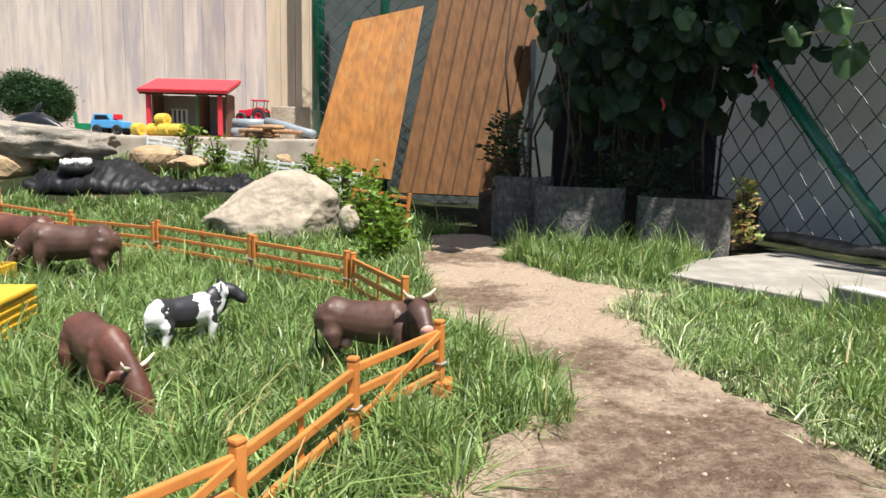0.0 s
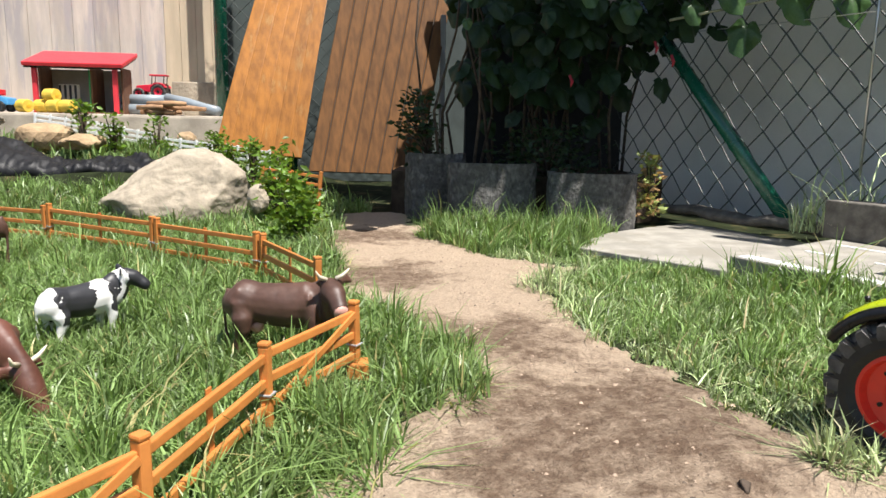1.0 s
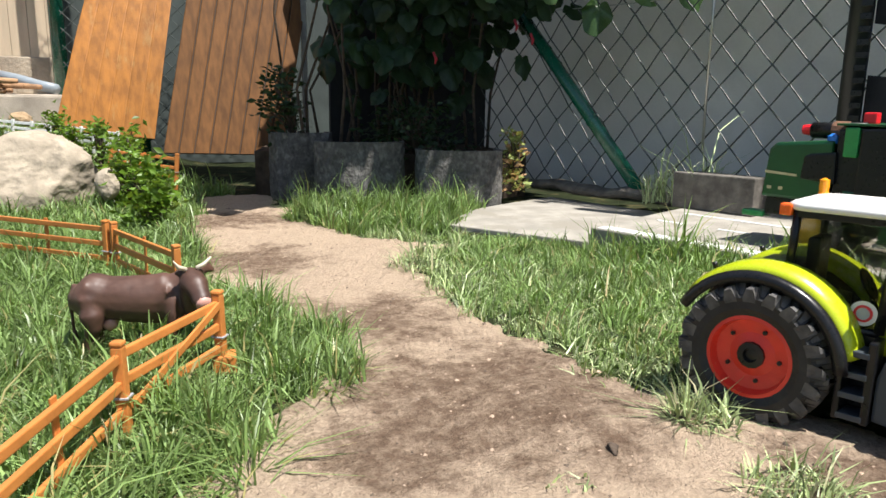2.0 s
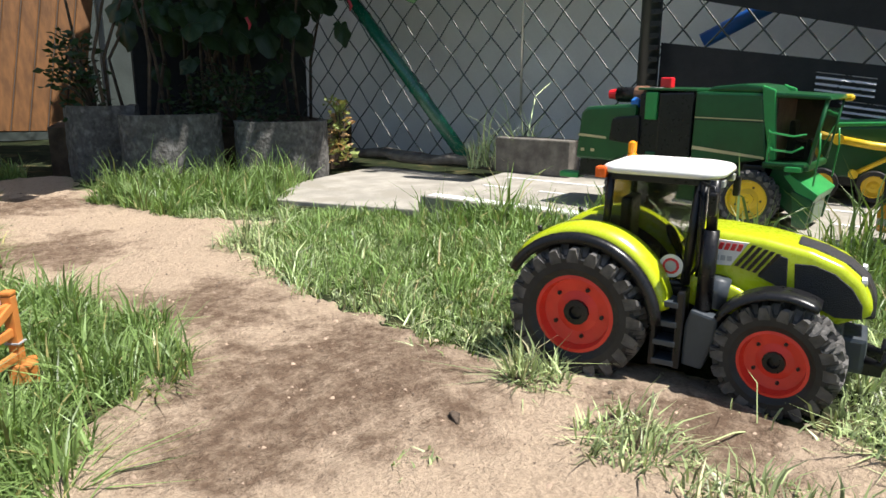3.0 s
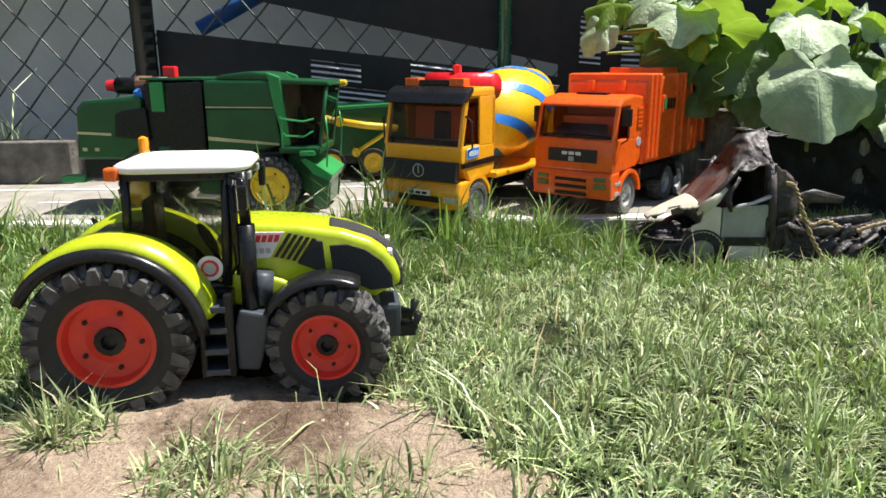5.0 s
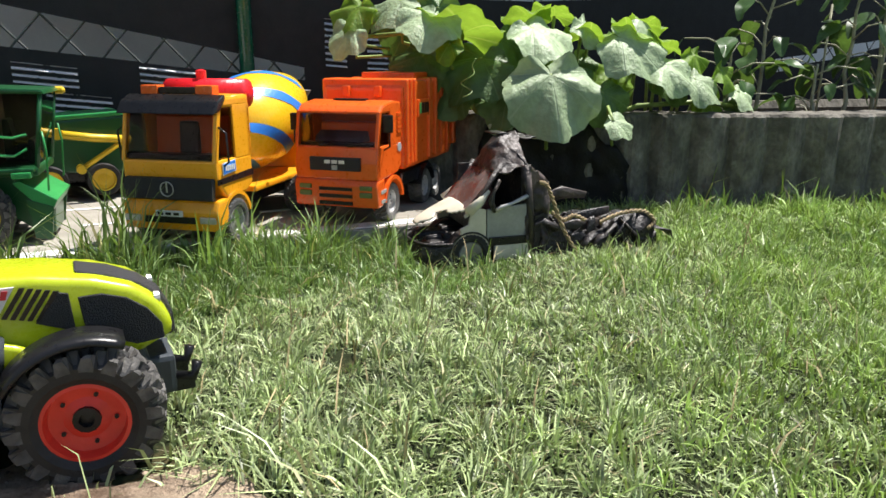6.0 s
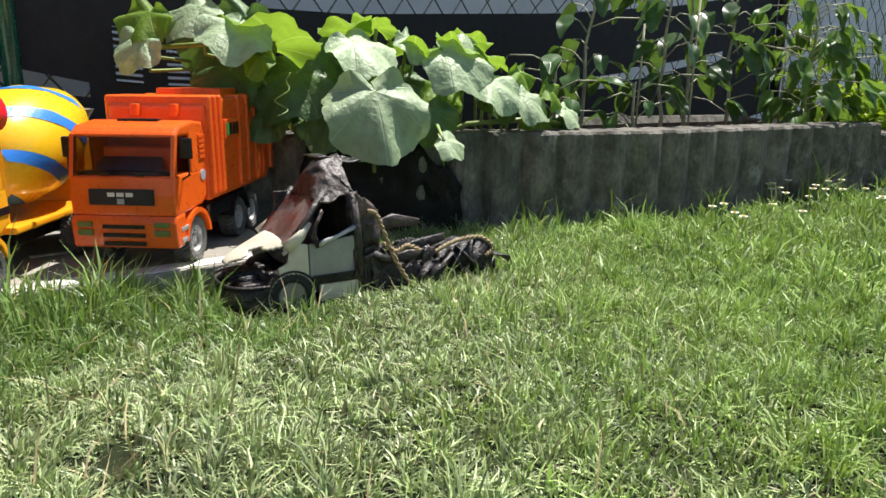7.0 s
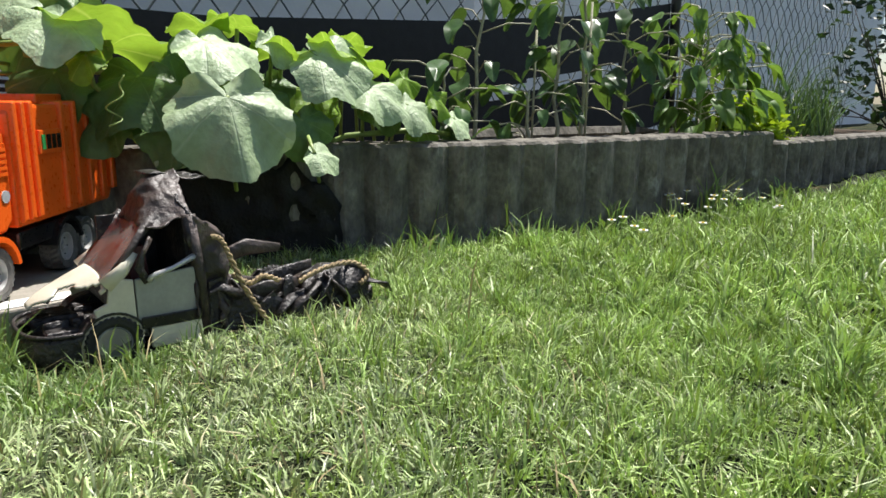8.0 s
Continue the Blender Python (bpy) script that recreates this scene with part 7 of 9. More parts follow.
    bmesh.ops.triangulate(lump, faces=lump.faces[:])
    part("rear_lump", crumple(crumple(lump, 0.012, 34, 21), 0.006, 90, 22), M["charred"], v, "molten black lump", True)
    for k in range(7):
        x, dx = rng.uniform(-0.415, -0.325), rng.uniform(-0.03, 0.03)
        bm = tube(bmesh.new(), [(x, 0.062, 0.070 * rng.uniform(0.7, 1.05)), (x + dx, 0.067, 0.044), (x + 1.6 * dx, 0.066, 0.010 + 0.025 * rng.random())], [(0.008, 0.002), (rng.uniform(0.006, 0.016), 0.003), (0.003, 0.001)], 7)
        part("hanging_scrap", crumple(bm, 0.008, 60, 50 + k), M["charred"] if k % 3 else M["melted"], v, "hanging charred scrap", True)
    for pts, mt in (([(-0.215, 0.02, 0.10), (-0.26, 0.02, 0.112), (-0.306, 0.02, 0.106)], "melted"), ([(-0.24, 0.03, 0.06), (-0.30, 0.03, 0.072), (-0.348, 0.03, 0.080)], "charred"), ([(-0.22, 0.045, 0.05), (-0.27, 0.05, 0.062), (-0.315, 0.05, 0.066)], "melted")):
        part("bent_strip", crumple(tube(bmesh.new(), pts, [(0.004, 0.010), (0.003, 0.011), (0.002, 0.006)], 8), 0.004, 60, len(mt)), M[mt], v, "bent molten strip", True)
    part("upright_shard", crumple(sheet(10, 4, lambda q, w: (-0.298 + 0.012 * w * (1 - 0.6 * q), W - 0.004, 0.02 + 0.055 * q), None, 0.003), 0.004, 60, 19), M["charred"], v, "upright black shard", True)
    return v


M["soot"] = mat("soot_black", (0.012, 0.011, 0.010), 0.55, vary=0.4, scale=40, fine=160, bump=0.6, other=(0.05, 0.045, 0.04), spread=0.68)
M["vanrim"] = mat("sooty_rim_plastic", (0.16, 0.16, 0.155), 0.5, vary=0.3, scale=60, bump=0.2)
M["redseat"] = mat("scorched_red", (0.11, 0.032, 0.027), 0.5, vary=0.3)
VAN = Matrix.Translation((1.22, 0.185, -0.002)) @ pose(0, 0, 0, 0, 0, 108)
burnt_van(VAN)
bm = bmesh.new()
grid_ = [[bm.verts.new((1.618 + 0.012 * noise.noise(Vector((i * 0.5, j * 0.4, 1))), 0.055 - 0.0115 * i, 0.001 + 0.0145 * j * (1 + 0.06 * math.sin(i * 1.3)) * min(1, 0.62 + 0.05 * (28 - i), 0.8 + 0.1 * i))) for j in range(14)] for i in range(29)]
for ra, rb in zip(grid_, grid_[1:]):
    for j in range(13):
        bm.faces.new((ra[j], ra[j + 1], rb[j + 1], rb[j]))
bmesh.ops.solidify(bm, geom=bm.faces[:], thickness=0.004)
one("charred_sheet", crumple(bm, 0.006, 30, 5), M["soot"], "soot-black scorched sheet leaning on the bed wall", "burnt sheet", smooth=True)


def twisted_rope(pts, name, label):
    """Two strands laid round one another along a line of points."""
    rope = thing(name, Matrix(), label, "rope")
    P = [Vector(p) for p in pts]
    line = []
    for a, b, c, d in zip([P[0]] + P[:-1], P, P[1:], P[2:] + [P[-1]]):
        for k in range(10):
            t = k / 10
            line.append(0.5 * ((2 * b) + (c - a) * t + (2 * a - 5 * b + 4 * c - d) * t * t + (3 * b - a - 3 * c + d) * t ** 3))
    line.append(P[-1])
    for ph in (0, math.pi):
        q = []
        for i, p in enumerate(line):
            d = (line[min(i + 1, len(line) - 1)] - line[max(i - 1, 0)]).normalized()
            s = d.cross(Vector((0, 0, 1)) if abs(d.z) < 0.9 else Vector((1, 0, 0))).normalized()
            u = s.cross(d)
            q.append(p + (s * math.cos(ph + i * 1.1) + u * math.sin(ph + i * 1.1)) * 0.0018)
        part("strand", tube(bmesh.new(), q, 0.0021, 6), M["rope"], rope, smooth=True)


def on_van(*pts):
    return [VAN @ Vector(p) for p in pts]


twisted_rope(on_van((-0.200, 0.060, 0.139), (-0.208, 0.068, 0.136), (-0.216, 0.072, 0.115), (-0.232, 0.074, 0.075), (-0.250, 0.075, 0.042), (-0.272, 0.075, 0.012)), "rope", "frayed sisal rope hanging over the burnt van")
twisted_rope(on_van((-0.312, 0.060, 0.066), (-0.334, 0.062, 0.076), (-0.365, 0.062, 0.082), (-0.396, 0.062, 0.080), (-0.414, 0.066, 0.064), (-0.400, 0.070, 0.052)), "rope", "sisal rope lying across the charred wreck")
twisted_rope(on_van((-0.225, 0.055, 0.088), (-0.245, 0.060, 0.075), (-0.262, 0.062, 0.082), (-0.285, 0.060, 0.072)), "rope", "loop of sisal rope on the wreck")

# ---- the paddock: fence and figurines ----


def fence_panel(a, b, label, braced=False, posts=(True, True), height=0.086):
    """A toy fence panel from post to post: three rails, a middle picket, square-capped posts."""
    a, b = Vector(a), Vector(b)
    d = (b - a).normalized()
    side = d.cross(Vector((0, 0, 1))).normalized()
    L = (b - a).length
    fr = Matrix((d, side, d.cross(side) * -1)).transposed().to_4x4()
    fr.translation = a
    if fr.determinant() < 0:
        fr = Matrix((d, -side, Vector((0, 0, 1)))).transposed().to_4x4()
        fr.translation = a
    f = thing("toy_fence_panel", fr, label, "toy fence", "paddock fence")
    for x, on in ((0, posts[0]), (L, posts[1])):
        if on:
            p = part("post", boxed(x - 0.005, x + 0.005, -0.0055, 0.0055, -0.016, height, 0.0016), M["orangeplastic"], f)
            part("post_cap", boxed(x - 0.0056, x + 0.0056, -0.006, 0.006, height, height + 0.005, 0.0022), M["orangeplastic"], p)
            part("tie", boxed(x - 0.007, x + 0.007, -0.0075, 0.0075, height * 0.42, height * 0.42 + 0.0014), M["greyprint"], p)
    for z in (0.018, 0.044, 0.070):
        part("rail", boxed(0, L, -0.0028, 0.0028, z, z + 0.0092, 0.0014), M["orangeplastic"], f)
    if not braced:
        part("picket", boxed(L / 2 - 0.0045, L / 2 + 0.0045, 0.0026, 0.0046, 0.008, height * 0.97, 0.0008), M["orangeplastic"], f)
    if braced:
        q = math.atan2(0.052, L * 0.9)
        part("brace", boxed(0, L * 0.97, -0.0056, -0.0026, -0.0042, 0.0042, 0.0008, Matrix.Translation((0.01, 0, 0.022)) @ Matrix.Rotation(-q, 4, "Y")), M["orangeplastic"], f)
    return f


def gz(x, y, up=0.0):
    return (x, y, float(rise(x, y)) + up)


NEAR = [(-0.32, 0.27), (-0.231, 0.385), (-0.150, 0.499), (-0.088, 0.698), (-0.001, 0.838)]
for k, (a, b) in enumerate(zip(NEAR, NEAR[1:])):
    fence_panel(gz(*a, 0.003 if k < 3 else 0.009), gz(*b, 0.003 if k < 2 else 0.009 if k < 3 else 0.012), "orange-brown plastic fence panel at the paddock's edge" if k < 3 else "orange-brown plastic gate panel with slanting brace", k in (1, 3), (k == 0, True))  # the first and last are gates
foot = one("fence_stand", boxed(-0.0135, 0.0135, -0.014, 0.014, 0, 0.022, 0.003), M["orangeplastic"], "square orange-brown plastic foot of the gate post", "fence foot", Matrix.Translation(gz(0.002, 0.842, 0.001)))
FAR = [(-1.68, 2.32), (-1.35, 2.13), (-1.03, 1.947), (-0.72, 1.758), (-0.42, 1.543), (-0.179, 1.342)]
for k, (a, b) in enumerate(zip(FAR, FAR[1:])):
    d = (Vector(b) - Vector(a)).normalized() * 0.008
    fence_panel(gz(a[0] + d.x, a[1] + d.y, 0.014), gz(b[0] - d.x, b[1] - d.y, 0.014), "orange-brown plastic fence panel along the far side of the paddock")
fence_panel(gz(-0.172, 1.336, 0.014), gz(-0.060, 1.108, 0.014), "orange-brown plastic fence panel closing the paddock's corner")
fence_panel(gz(-0.30, 2.30, 0.06), gz(-0.12, 2.24, 0.05), "orange-brown plastic fence panel beside the shrub")


def moulded(bm, size):
    """Fuses overlapping limbs into one smooth skin."""
    me = bpy.data.meshes.new("mould")
    bm.to_mesh(me)
    bm.free()
    ob = new("mould", me)
    mod = ob.modifiers.new("fuse", "REMESH")
    mod.mode, mod.voxel_size = "VOXEL", size
    soft_ = ob.modifiers.new("soften", "SMOOTH")
    soft_.iterations = 7
    done = ob.evaluated_get(bpy.context.evaluated_depsgraph_get()).to_mesh()
    out = bmesh.new()
    out.from_mesh(done)
    bpy.data.objects.remove(ob)
    bpy.data.meshes.remove(me)
    return out


def cow(m, material, label, head_down=False, scale=1.0, horns=True, turn=0.0, drop=0.0):
    """A cow figurine as one moulded mesh, nose along +x."""
    bm = bmesh.new()
    # nose to tail: along, up, half width, half height
    body = [(-0.084, 0.104, 0.008, 0.012), (-0.080, 0.100, 0.018, 0.023), (-0.068, 0.096, 0.027, 0.031), (-0.054, 0.094, 0.0275, 0.032), (-0.038, 0.092, 0.0245, 0.030), (-0.015, 0.090, 0.0275, 0.032), (0.010, 0.089, 0.0275, 0.034), (0.030, 0.090, 0.0255, 0.035), (0.044, 0.092, 0.026, 0.036), (0.056, 0.096, 0.021, 0.033)]
    if head_down:
        neck = [(0.068, 0.090, 0.015, 0.026), (0.082, 0.078, 0.0120, 0.020), (0.092, 0.066, 0.0155, 0.0180), (0.101, 0.050, 0.0165, 0.017), (0.109, 0.036, 0.0125, 0.014), (0.116, 0.022, 0.0115, 0.0125), (0.119, 0.013, 0.009, 0.009)]
    else:
        neck = [(0.066, 0.105, 0.0185, 0.029), (0.076, 0.117, 0.0165, 0.024), (0.084, 0.127, 0.0165, 0.0195), (0.093, 0.131, 0.0185, 0.0180), (0.104, 0.128, 0.0165, 0.0160), (0.115, 0.120, 0.0125, 0.0130), (0.124, 0.113, 0.0125, 0.0120), (0.130, 0.109, 0.0100, 0.0095)]
    tube(bm, [(x, 0, z) for x, z, _, _ in body + neck], [(a, b) for *_, a, b in body + neck], 16)
    for x, y, hip in ((-0.060, 0.020, 0.017), (-0.058, -0.020, 0.017), (0.044, 0.017, 0.0135), (0.048, -0.017, 0.0135)):
        tube(bm, [(x, y * 0.4, 0.108), (x, y * 0.75, 0.092), (x + 0.002, y, 0.072), (x + 0.004, y * 1.05, 0.054), (x - 0.004 if x < 0 else x, y, 0.034), (x, y, 0.012), (x + 0.001, y, 0.008), (x + 0.003, y, 0.0)], [0.006, hip, hip * 0.95, 0.0115, 0.0068, 0.006, 0.0078, 0.009], 12)
    tube(bm, [(-0.082, 0, 0.112), (-0.09, 0, 0.09), (-0.09, 0.003, 0.05), (-0.088, 0.004, 0.028)], [0.004, 0.0032, 0.0032, 0.005], 8)
    hx, hz_ = (0.092, 0.074) if head_down else (0.086, 0.142)
    for sd in (-1, 1):
        tube(bm, [(hx - 0.002, sd * 0.010, hz_), (hx - 0.008, sd * 0.024, hz_ + 0.001), (hx - 0.006, sd * 0.036, hz_ - 0.006)], [(0.004, 0.005), (0.004, 0.010), (0.001, 0.002)], 8)
    # shoulder blades and hip bones, then all of it run together as in a mould
    for x, y, z, r in ((-0.060, 0.017, 0.110, 0.009), (-0.060, -0.017, 0.110, 0.009), (0.044, 0.014, 0.104, 0.013), (0.044, -0.014, 0.104, 0.013)):
        tube(bm, [(x - 2 * r, y * 0.8, z - 0.008), (x, y, z), (x + 2 * r, y * 0.8, z - 0.010)], [0.003, r, 0.003], 10)
    def bend(co):
        """Turns and lowers the head about the root of the neck."""
        k = min(1.0, max(0.0, (co.x - 0.056) / 0.03))
        if turn and k:
            a, dx = radians(turn) * k, co.x - 0.062
            return Vector((0.062 + dx * math.cos(a) - co.y * math.sin(a), dx * math.sin(a) + co.y * math.cos(a), co.z - drop * k))
        return co

    for q in bm.verts:
        q.co = bend(q.co)
    bm = moulded(bm, 0.0026)
    for q in bm.verts:
        q.co += noise.noise_vector(q.co * 38) * 0.0012
    for f in bm.faces:
        f.smooth = True
    me_i = bm.faces.layers.int.verify()
    n0 = len(bm.faces)
    parts = [(n0, 0)]
    if horns:
        for sd in (-1, 1):
            tube(bm, [(hx + 0.003, sd * 0.007, hz_ + 0.007), (hx + 0.005, sd * 0.018, hz_ + 0.012), (hx + 0.010, sd * 0.025, hz_ + 0.022)], [0.0034, 0.0028, 0.0008], 8)
    n1 = len(bm.faces)
    tube(bm, [(-0.042, 0, 0.062), (-0.040, 0, 0.052), (-0.042, 0.003, 0.045)], [0.013, 0.010, 0.003], 10)
    tip = neck[-1]
    tube(bm, [(tip[0] - 0.007, 0, tip[1] + (0.008 if head_down else 0.004)), (tip[0] - 0.001, 0, tip[1] + 0.001), (tip[0] + 0.003, 0, tip[1] - 0.001)], [0.0108, 0.0105, 0.0070], 12)
    bm.faces.ensure_lookup_table()
    late = {q for f in bm.faces[n0:] for q in f.verts}
    for q in late:
        q.co = bend(q.co)
    for i, f in enumerate(bm.faces):
        f.material_index = 0 if i < n0 else 1 if i < n1 else 2
    ob = one("cow_figurine", bm, material, label, "cow figurine", m @ Matrix.Scale(scale, 4), "cow figurines", True)
    ob.data.materials.append(M["horn"])
    ob.data.materials.append(M["udder"] if horns else material)
    return ob


cow(Matrix.Translation(gz(-0.095, 0.935, -0.008)) @ pose(0, 0, 0, 0, 0, -12), M["cowbrown"], "dark brown cow figurine leaning over the gate panel", scale=0.90, turn=-56, drop=0.013)
cow(Matrix.Translation(gz(-0.385, 1.040, -0.006)) @ pose(0, 0, 0, 0, 0, 52), M["cowpatch"], "black and white calf figurine in long grass", scale=0.73, horns=False, turn=-40, drop=0.006)
cow(Matrix.Translation(gz(-0.40, 0.80, -0.006)) @ pose(0, 0, 0, 0, 0, -47), M["cowred"], "red-brown cow figurine grazing with its head down", True, 0.90, turn=22)
cow(Matrix.Translation(gz(-0.80, 1.50, -0.012)) @ pose(0, 0, 0, 0, 0, 187), M["cowbrown"], "grey-brown cow figurine grazing by the trough", True, 1.15)
cow(Matrix.Translation(gz(-1.05, 1.74, -0.012)) @ pose(0, 0, 0, 0, 0, 172), M["cowred"], "red-brown cow figurine beside the far fence", scale=1.1)


def feed_box():
    b = thing("feed_box", Matrix.Translation(gz(-0.735, 1.04, -0.012)) @ pose(0, 0, 0, 0, 0, 8), "yellow plastic box with ribbed sides in the grass", "plastic box")
    part("body", boxed(-0.09, 0.09, -0.06, 0.06, 0.0, 0.075, 0.006), M["yellowbox"], b)
    part("lid", boxed(-0.094, 0.094, -0.064, 0.064, 0.076, 0.086, 0.004), M["yellowbox"], b)
    for k in range(5):
        part("rib", boxed(-0.0925, 0.0925, -0.0625, 0.0625, 0.010 + 0.013 * k, 0.0145 + 0.013 * k, 0.001), M["yellowbox"], b)
    t = thing("feed_trough", Matrix.Translation(gz(-0.96, 1.42, 0.0)) @ pose(0, 0, 0, 0, 0, 4), "small orange-yellow plastic feed trough", "trough")
    part("base", boxed(-0.07, 0.07, -0.03, 0.03, 0.012, 0.022, 0.002), M["yellowbox"], t)
    for y in (-0.03, 0.03):
        part("side", boxed(-0.07, 0.07, y - 0.003, y + 0.003, 0.012, 0.045, 0.002), M["yellowbox"], t)
    for x in (-0.07, 0.07):
        part("end", boxed(x - 0.003, x + 0.003, -0.03, 0.03, 0.0, 0.045, 0.002), M["yellowbox"], t)


feed_box()

# ---- rockery and terrace ----


def rock(name, c, size, turn, material, label, seed, sub=4, rough=0.22, flat=0.0, wedge=0.0):
    """A stone broken along a few planes, its faces pitted."""
    bm = bmesh.new()
    bmesh.ops.create_icosphere(bm, subdivisions=sub, radius=1.0)
    g = random.Random(seed)
    planes = []
    for k in range(15):
        d = Vector((g.gauss(0, 1), g.gauss(0, 1), g.gauss(0.15, 0.8))).normalized()
        planes.append((d, g.uniform(0.74, 0.96)))
    for v in bm.verts:
        p = v.co.normalized()
        r = min([1.0] + [w / p.dot(d) for d, w in planes if p.dot(d) > 0.05])
        r *= 1 + rough * 0.45 * noise.fractal(p * 1.7 + Vector((seed, 0, seed)), 0.9, 2.1, 4) + 0.02 * noise.fractal(p * 9 + Vector((0, seed, 0)), 0.8, 2.1, 4)
        p = p * r
        if wedge and p.z > 0:
            p.z *= 1 - wedge + wedge * (0.5 + 0.6 * p.x)
        if flat:
            p.z = math.copysign(min(abs(p.z), 1 - flat), p.z) / (1 - flat)
        v.co = Vector((p.x * size[0], p.y * size[1], p.z * size[2]))
    return one(name, bm, material, label, "rock", Matrix.Translation(c) @ pose(0, 0, 0, *turn), "rockery stones", smooth=sub > 4)


rock("boulder", (-0.53, 2.26, 0.062), (0.240, 0.14, 0.178), (0, -3, 5), M["rock"], "large pale wedge-shaped boulder on the grass", 7, 6, 0.16, 0.0, 0.34)
rock("stone_slab", (-1.58, 2.68, 0.300), (0.36, 0.14, 0.055), (2, 5, -6), M["rockdark"], "weathered flat stone slab over the pond edge", 8, 5, 0.45, 0.4)
for k, (c, s, mm, lab) in enumerate((((-1.86, 2.62, 0.20), (0.16, 0.10, 0.07), "rockwarm", "warm sandstone under the slab"), ((-1.62, 2.60, 0.20), (0.12, 0.09, 0.06), "rockwarm", "warm sandstone under the slab"), ((-1.10, 2.72, 0.24), (0.10, 0.08, 0.06), "rockwarm", "warm sandstone by the pond"),
                                     ((-0.95, 2.66, 0.225), (0.10, 0.06, 0.03), "rockwarm", "flat reddish stone by the pond"), ((-0.285, 2.12, 0.085), (0.036, 0.034, 0.042), "rock", "small pale stone beside the boulder"),
                                     ((-1.75, 2.50, 0.165), (0.14, 0.07, 0.035), "rock", "pale stone at the pond's rim"), ((-0.68, 3.02, 0.235), (0.05, 0.04, 0.03), "rockwarm", "small reddish stone below the terrace"), ((-1.95, 2.74, 0.22), (0.1, 0.1, 0.1), "rock", "pale stone at the pond's rim"))):
    rock("rock", c, s, (0, 0, 20 * k), M[mm], lab, 20 + k, 3, 0.25)


def pond():
    bm = bmesh.new()
    rows = []
    rng = random.Random(5)
    for i in range(161):
        x = -1.44 + 0.84 * i / 160
        row = []
        for j in range(17):
            wide = 0.10 + 0.14 * math.exp(-((x + 1.22) / 0.16) ** 2)
            y = 2.43 + wide * j / 16
            fold = 0.016 * abs(noise.noise(Vector((x * 26, y * 34, 7)))) + 0.010 * abs(noise.noise(Vector((x * 61, y * 70, 2)))) + (0.012 + 0.02 * wide) * noise.noise(Vector((x * 14, y * 9, 0))) + 0.014 * abs(math.sin(19 * x + 30 * y + 2 * math.sin(9 * x))) + 0.005 * noise.noise(Vector((x * 50, y * 50, 3)))
            z = float(rise(x, y)) + 0.014 + 0.040 * math.exp(-((x + 1.22) / 0.13) ** 2) * math.sin(math.pi * j / 16) + fold - 0.03 * (j in (0, 16))
            row.append(bm.verts.new((x, y + 0.03 * math.sin(6 * x), z)))
        rows.append(row)
    for a, b in zip(rows, rows[1:]):
        for j in range(16):
            bm.faces.new((a[j], b[j], b[j + 1], a[j + 1]))
    bmesh.ops.recalc_face_normals(bm, faces=bm.faces)
    bmesh.ops.solidify(bm, geom=bm.faces[:], thickness=0.006)
    one("pond_liner", bm, M["liner"], "folded shiny black plastic pond liner", "pond liner", smooth=True)
    bowl = thing("stone_bowl", Matrix.Translation((-1.28, 2.47, 0.175)), "black bowl heaped with white pebbles", "bowl")
    part("bowl", lathe(bmesh.new(), [(0.02, 0.0), (0.05, 0.012), (0.06, 0.035), (0.056, 0.037), (0.045, 0.02)], 20, None, "z"), M["liner"], bowl, smooth=True)
    for k in range(16):
        a, r = rng.uniform(0, 6.28), 0.042 * math.sqrt(rng.random())
        bm = bmesh.new()
        bmesh.ops.create_icosphere(bm, subdivisions=2, radius=rng.uniform(0.010, 0.016))
        for v in bm.verts:
            v.co = Vector((v.co.x * 1.2, v.co.y, v.co.z * 0.8)) + Vector((r * math.cos(a), r * math.sin(a), 0.038 + rng.uniform(0, 0.02)))
        part("pebble", bm, M["whitestone"], bowl, smooth=True)


pond()


def toy_shed():
    s = thing("toy_shed", pose(-1.207, 3.40, 0.326, 0, 0, 1), "open toy shed with red roof and posts on the terrace", "toy shed")
    part("floor", boxed(-0.18, 0.18, -0.08, 0.12, 0, 0.006), M["shedwood"], s)
    part("back_wall", boxed(-0.175, 0.175, 0.11, 0.12, 0.006, 0.195), M["shedgrey"], s)
    for x in (-0.175, 0.169):
        part("side_wall", boxed(x, x + 0.008, -0.02, 0.11, 0.006, 0.2), M["shedwood"], s)
    part("partition", boxed(0.05, 0.056, -0.05, 0.11, 0.006, 0.198), M["shedwood"], s)
    for x in (-0.168, 0.160):
        part("post", boxed(x - 0.009, x + 0.011, -0.085, -0.067, 0, 0.194, 0.002), M["redroof"], s, "red corner post")
    roof = part("roof", boxed(-0.204, 0.204, -0.115, 0.14, 0.0, 0.018, 0.004, Matrix.Translation((0, 0, 0.224)) @ Matrix.Rotation(radians(15), 4, "X")), M["redroof"], s, "red pitched roof")
    part("roof_edge", boxed(-0.198, 0.198, -0.112, 0.13, -0.008, -0.0004, 0.001, Matrix.Translation((0, 0, 0.224)) @ Matrix.Rotation(radians(15), 4, "X")), M["black"], roof)
    w = part("window", boxed(-0.14, -0.05, 0.103, 0.109, 0.06, 0.13, 0.001), M["whiteplastic"], s, "white barred window")
    for k in range(4):
        part("bar", boxed(-0.138 + 0.022 * k, -0.128 + 0.022 * k, 0.101, 0.1028, 0.064, 0.126), M["slate"], w)
    part("stripe_post", boxed(0.045, 0.0495, -0.056, -0.05, 0.006, 0.2), M["combinelight"], s)


toy_shed()


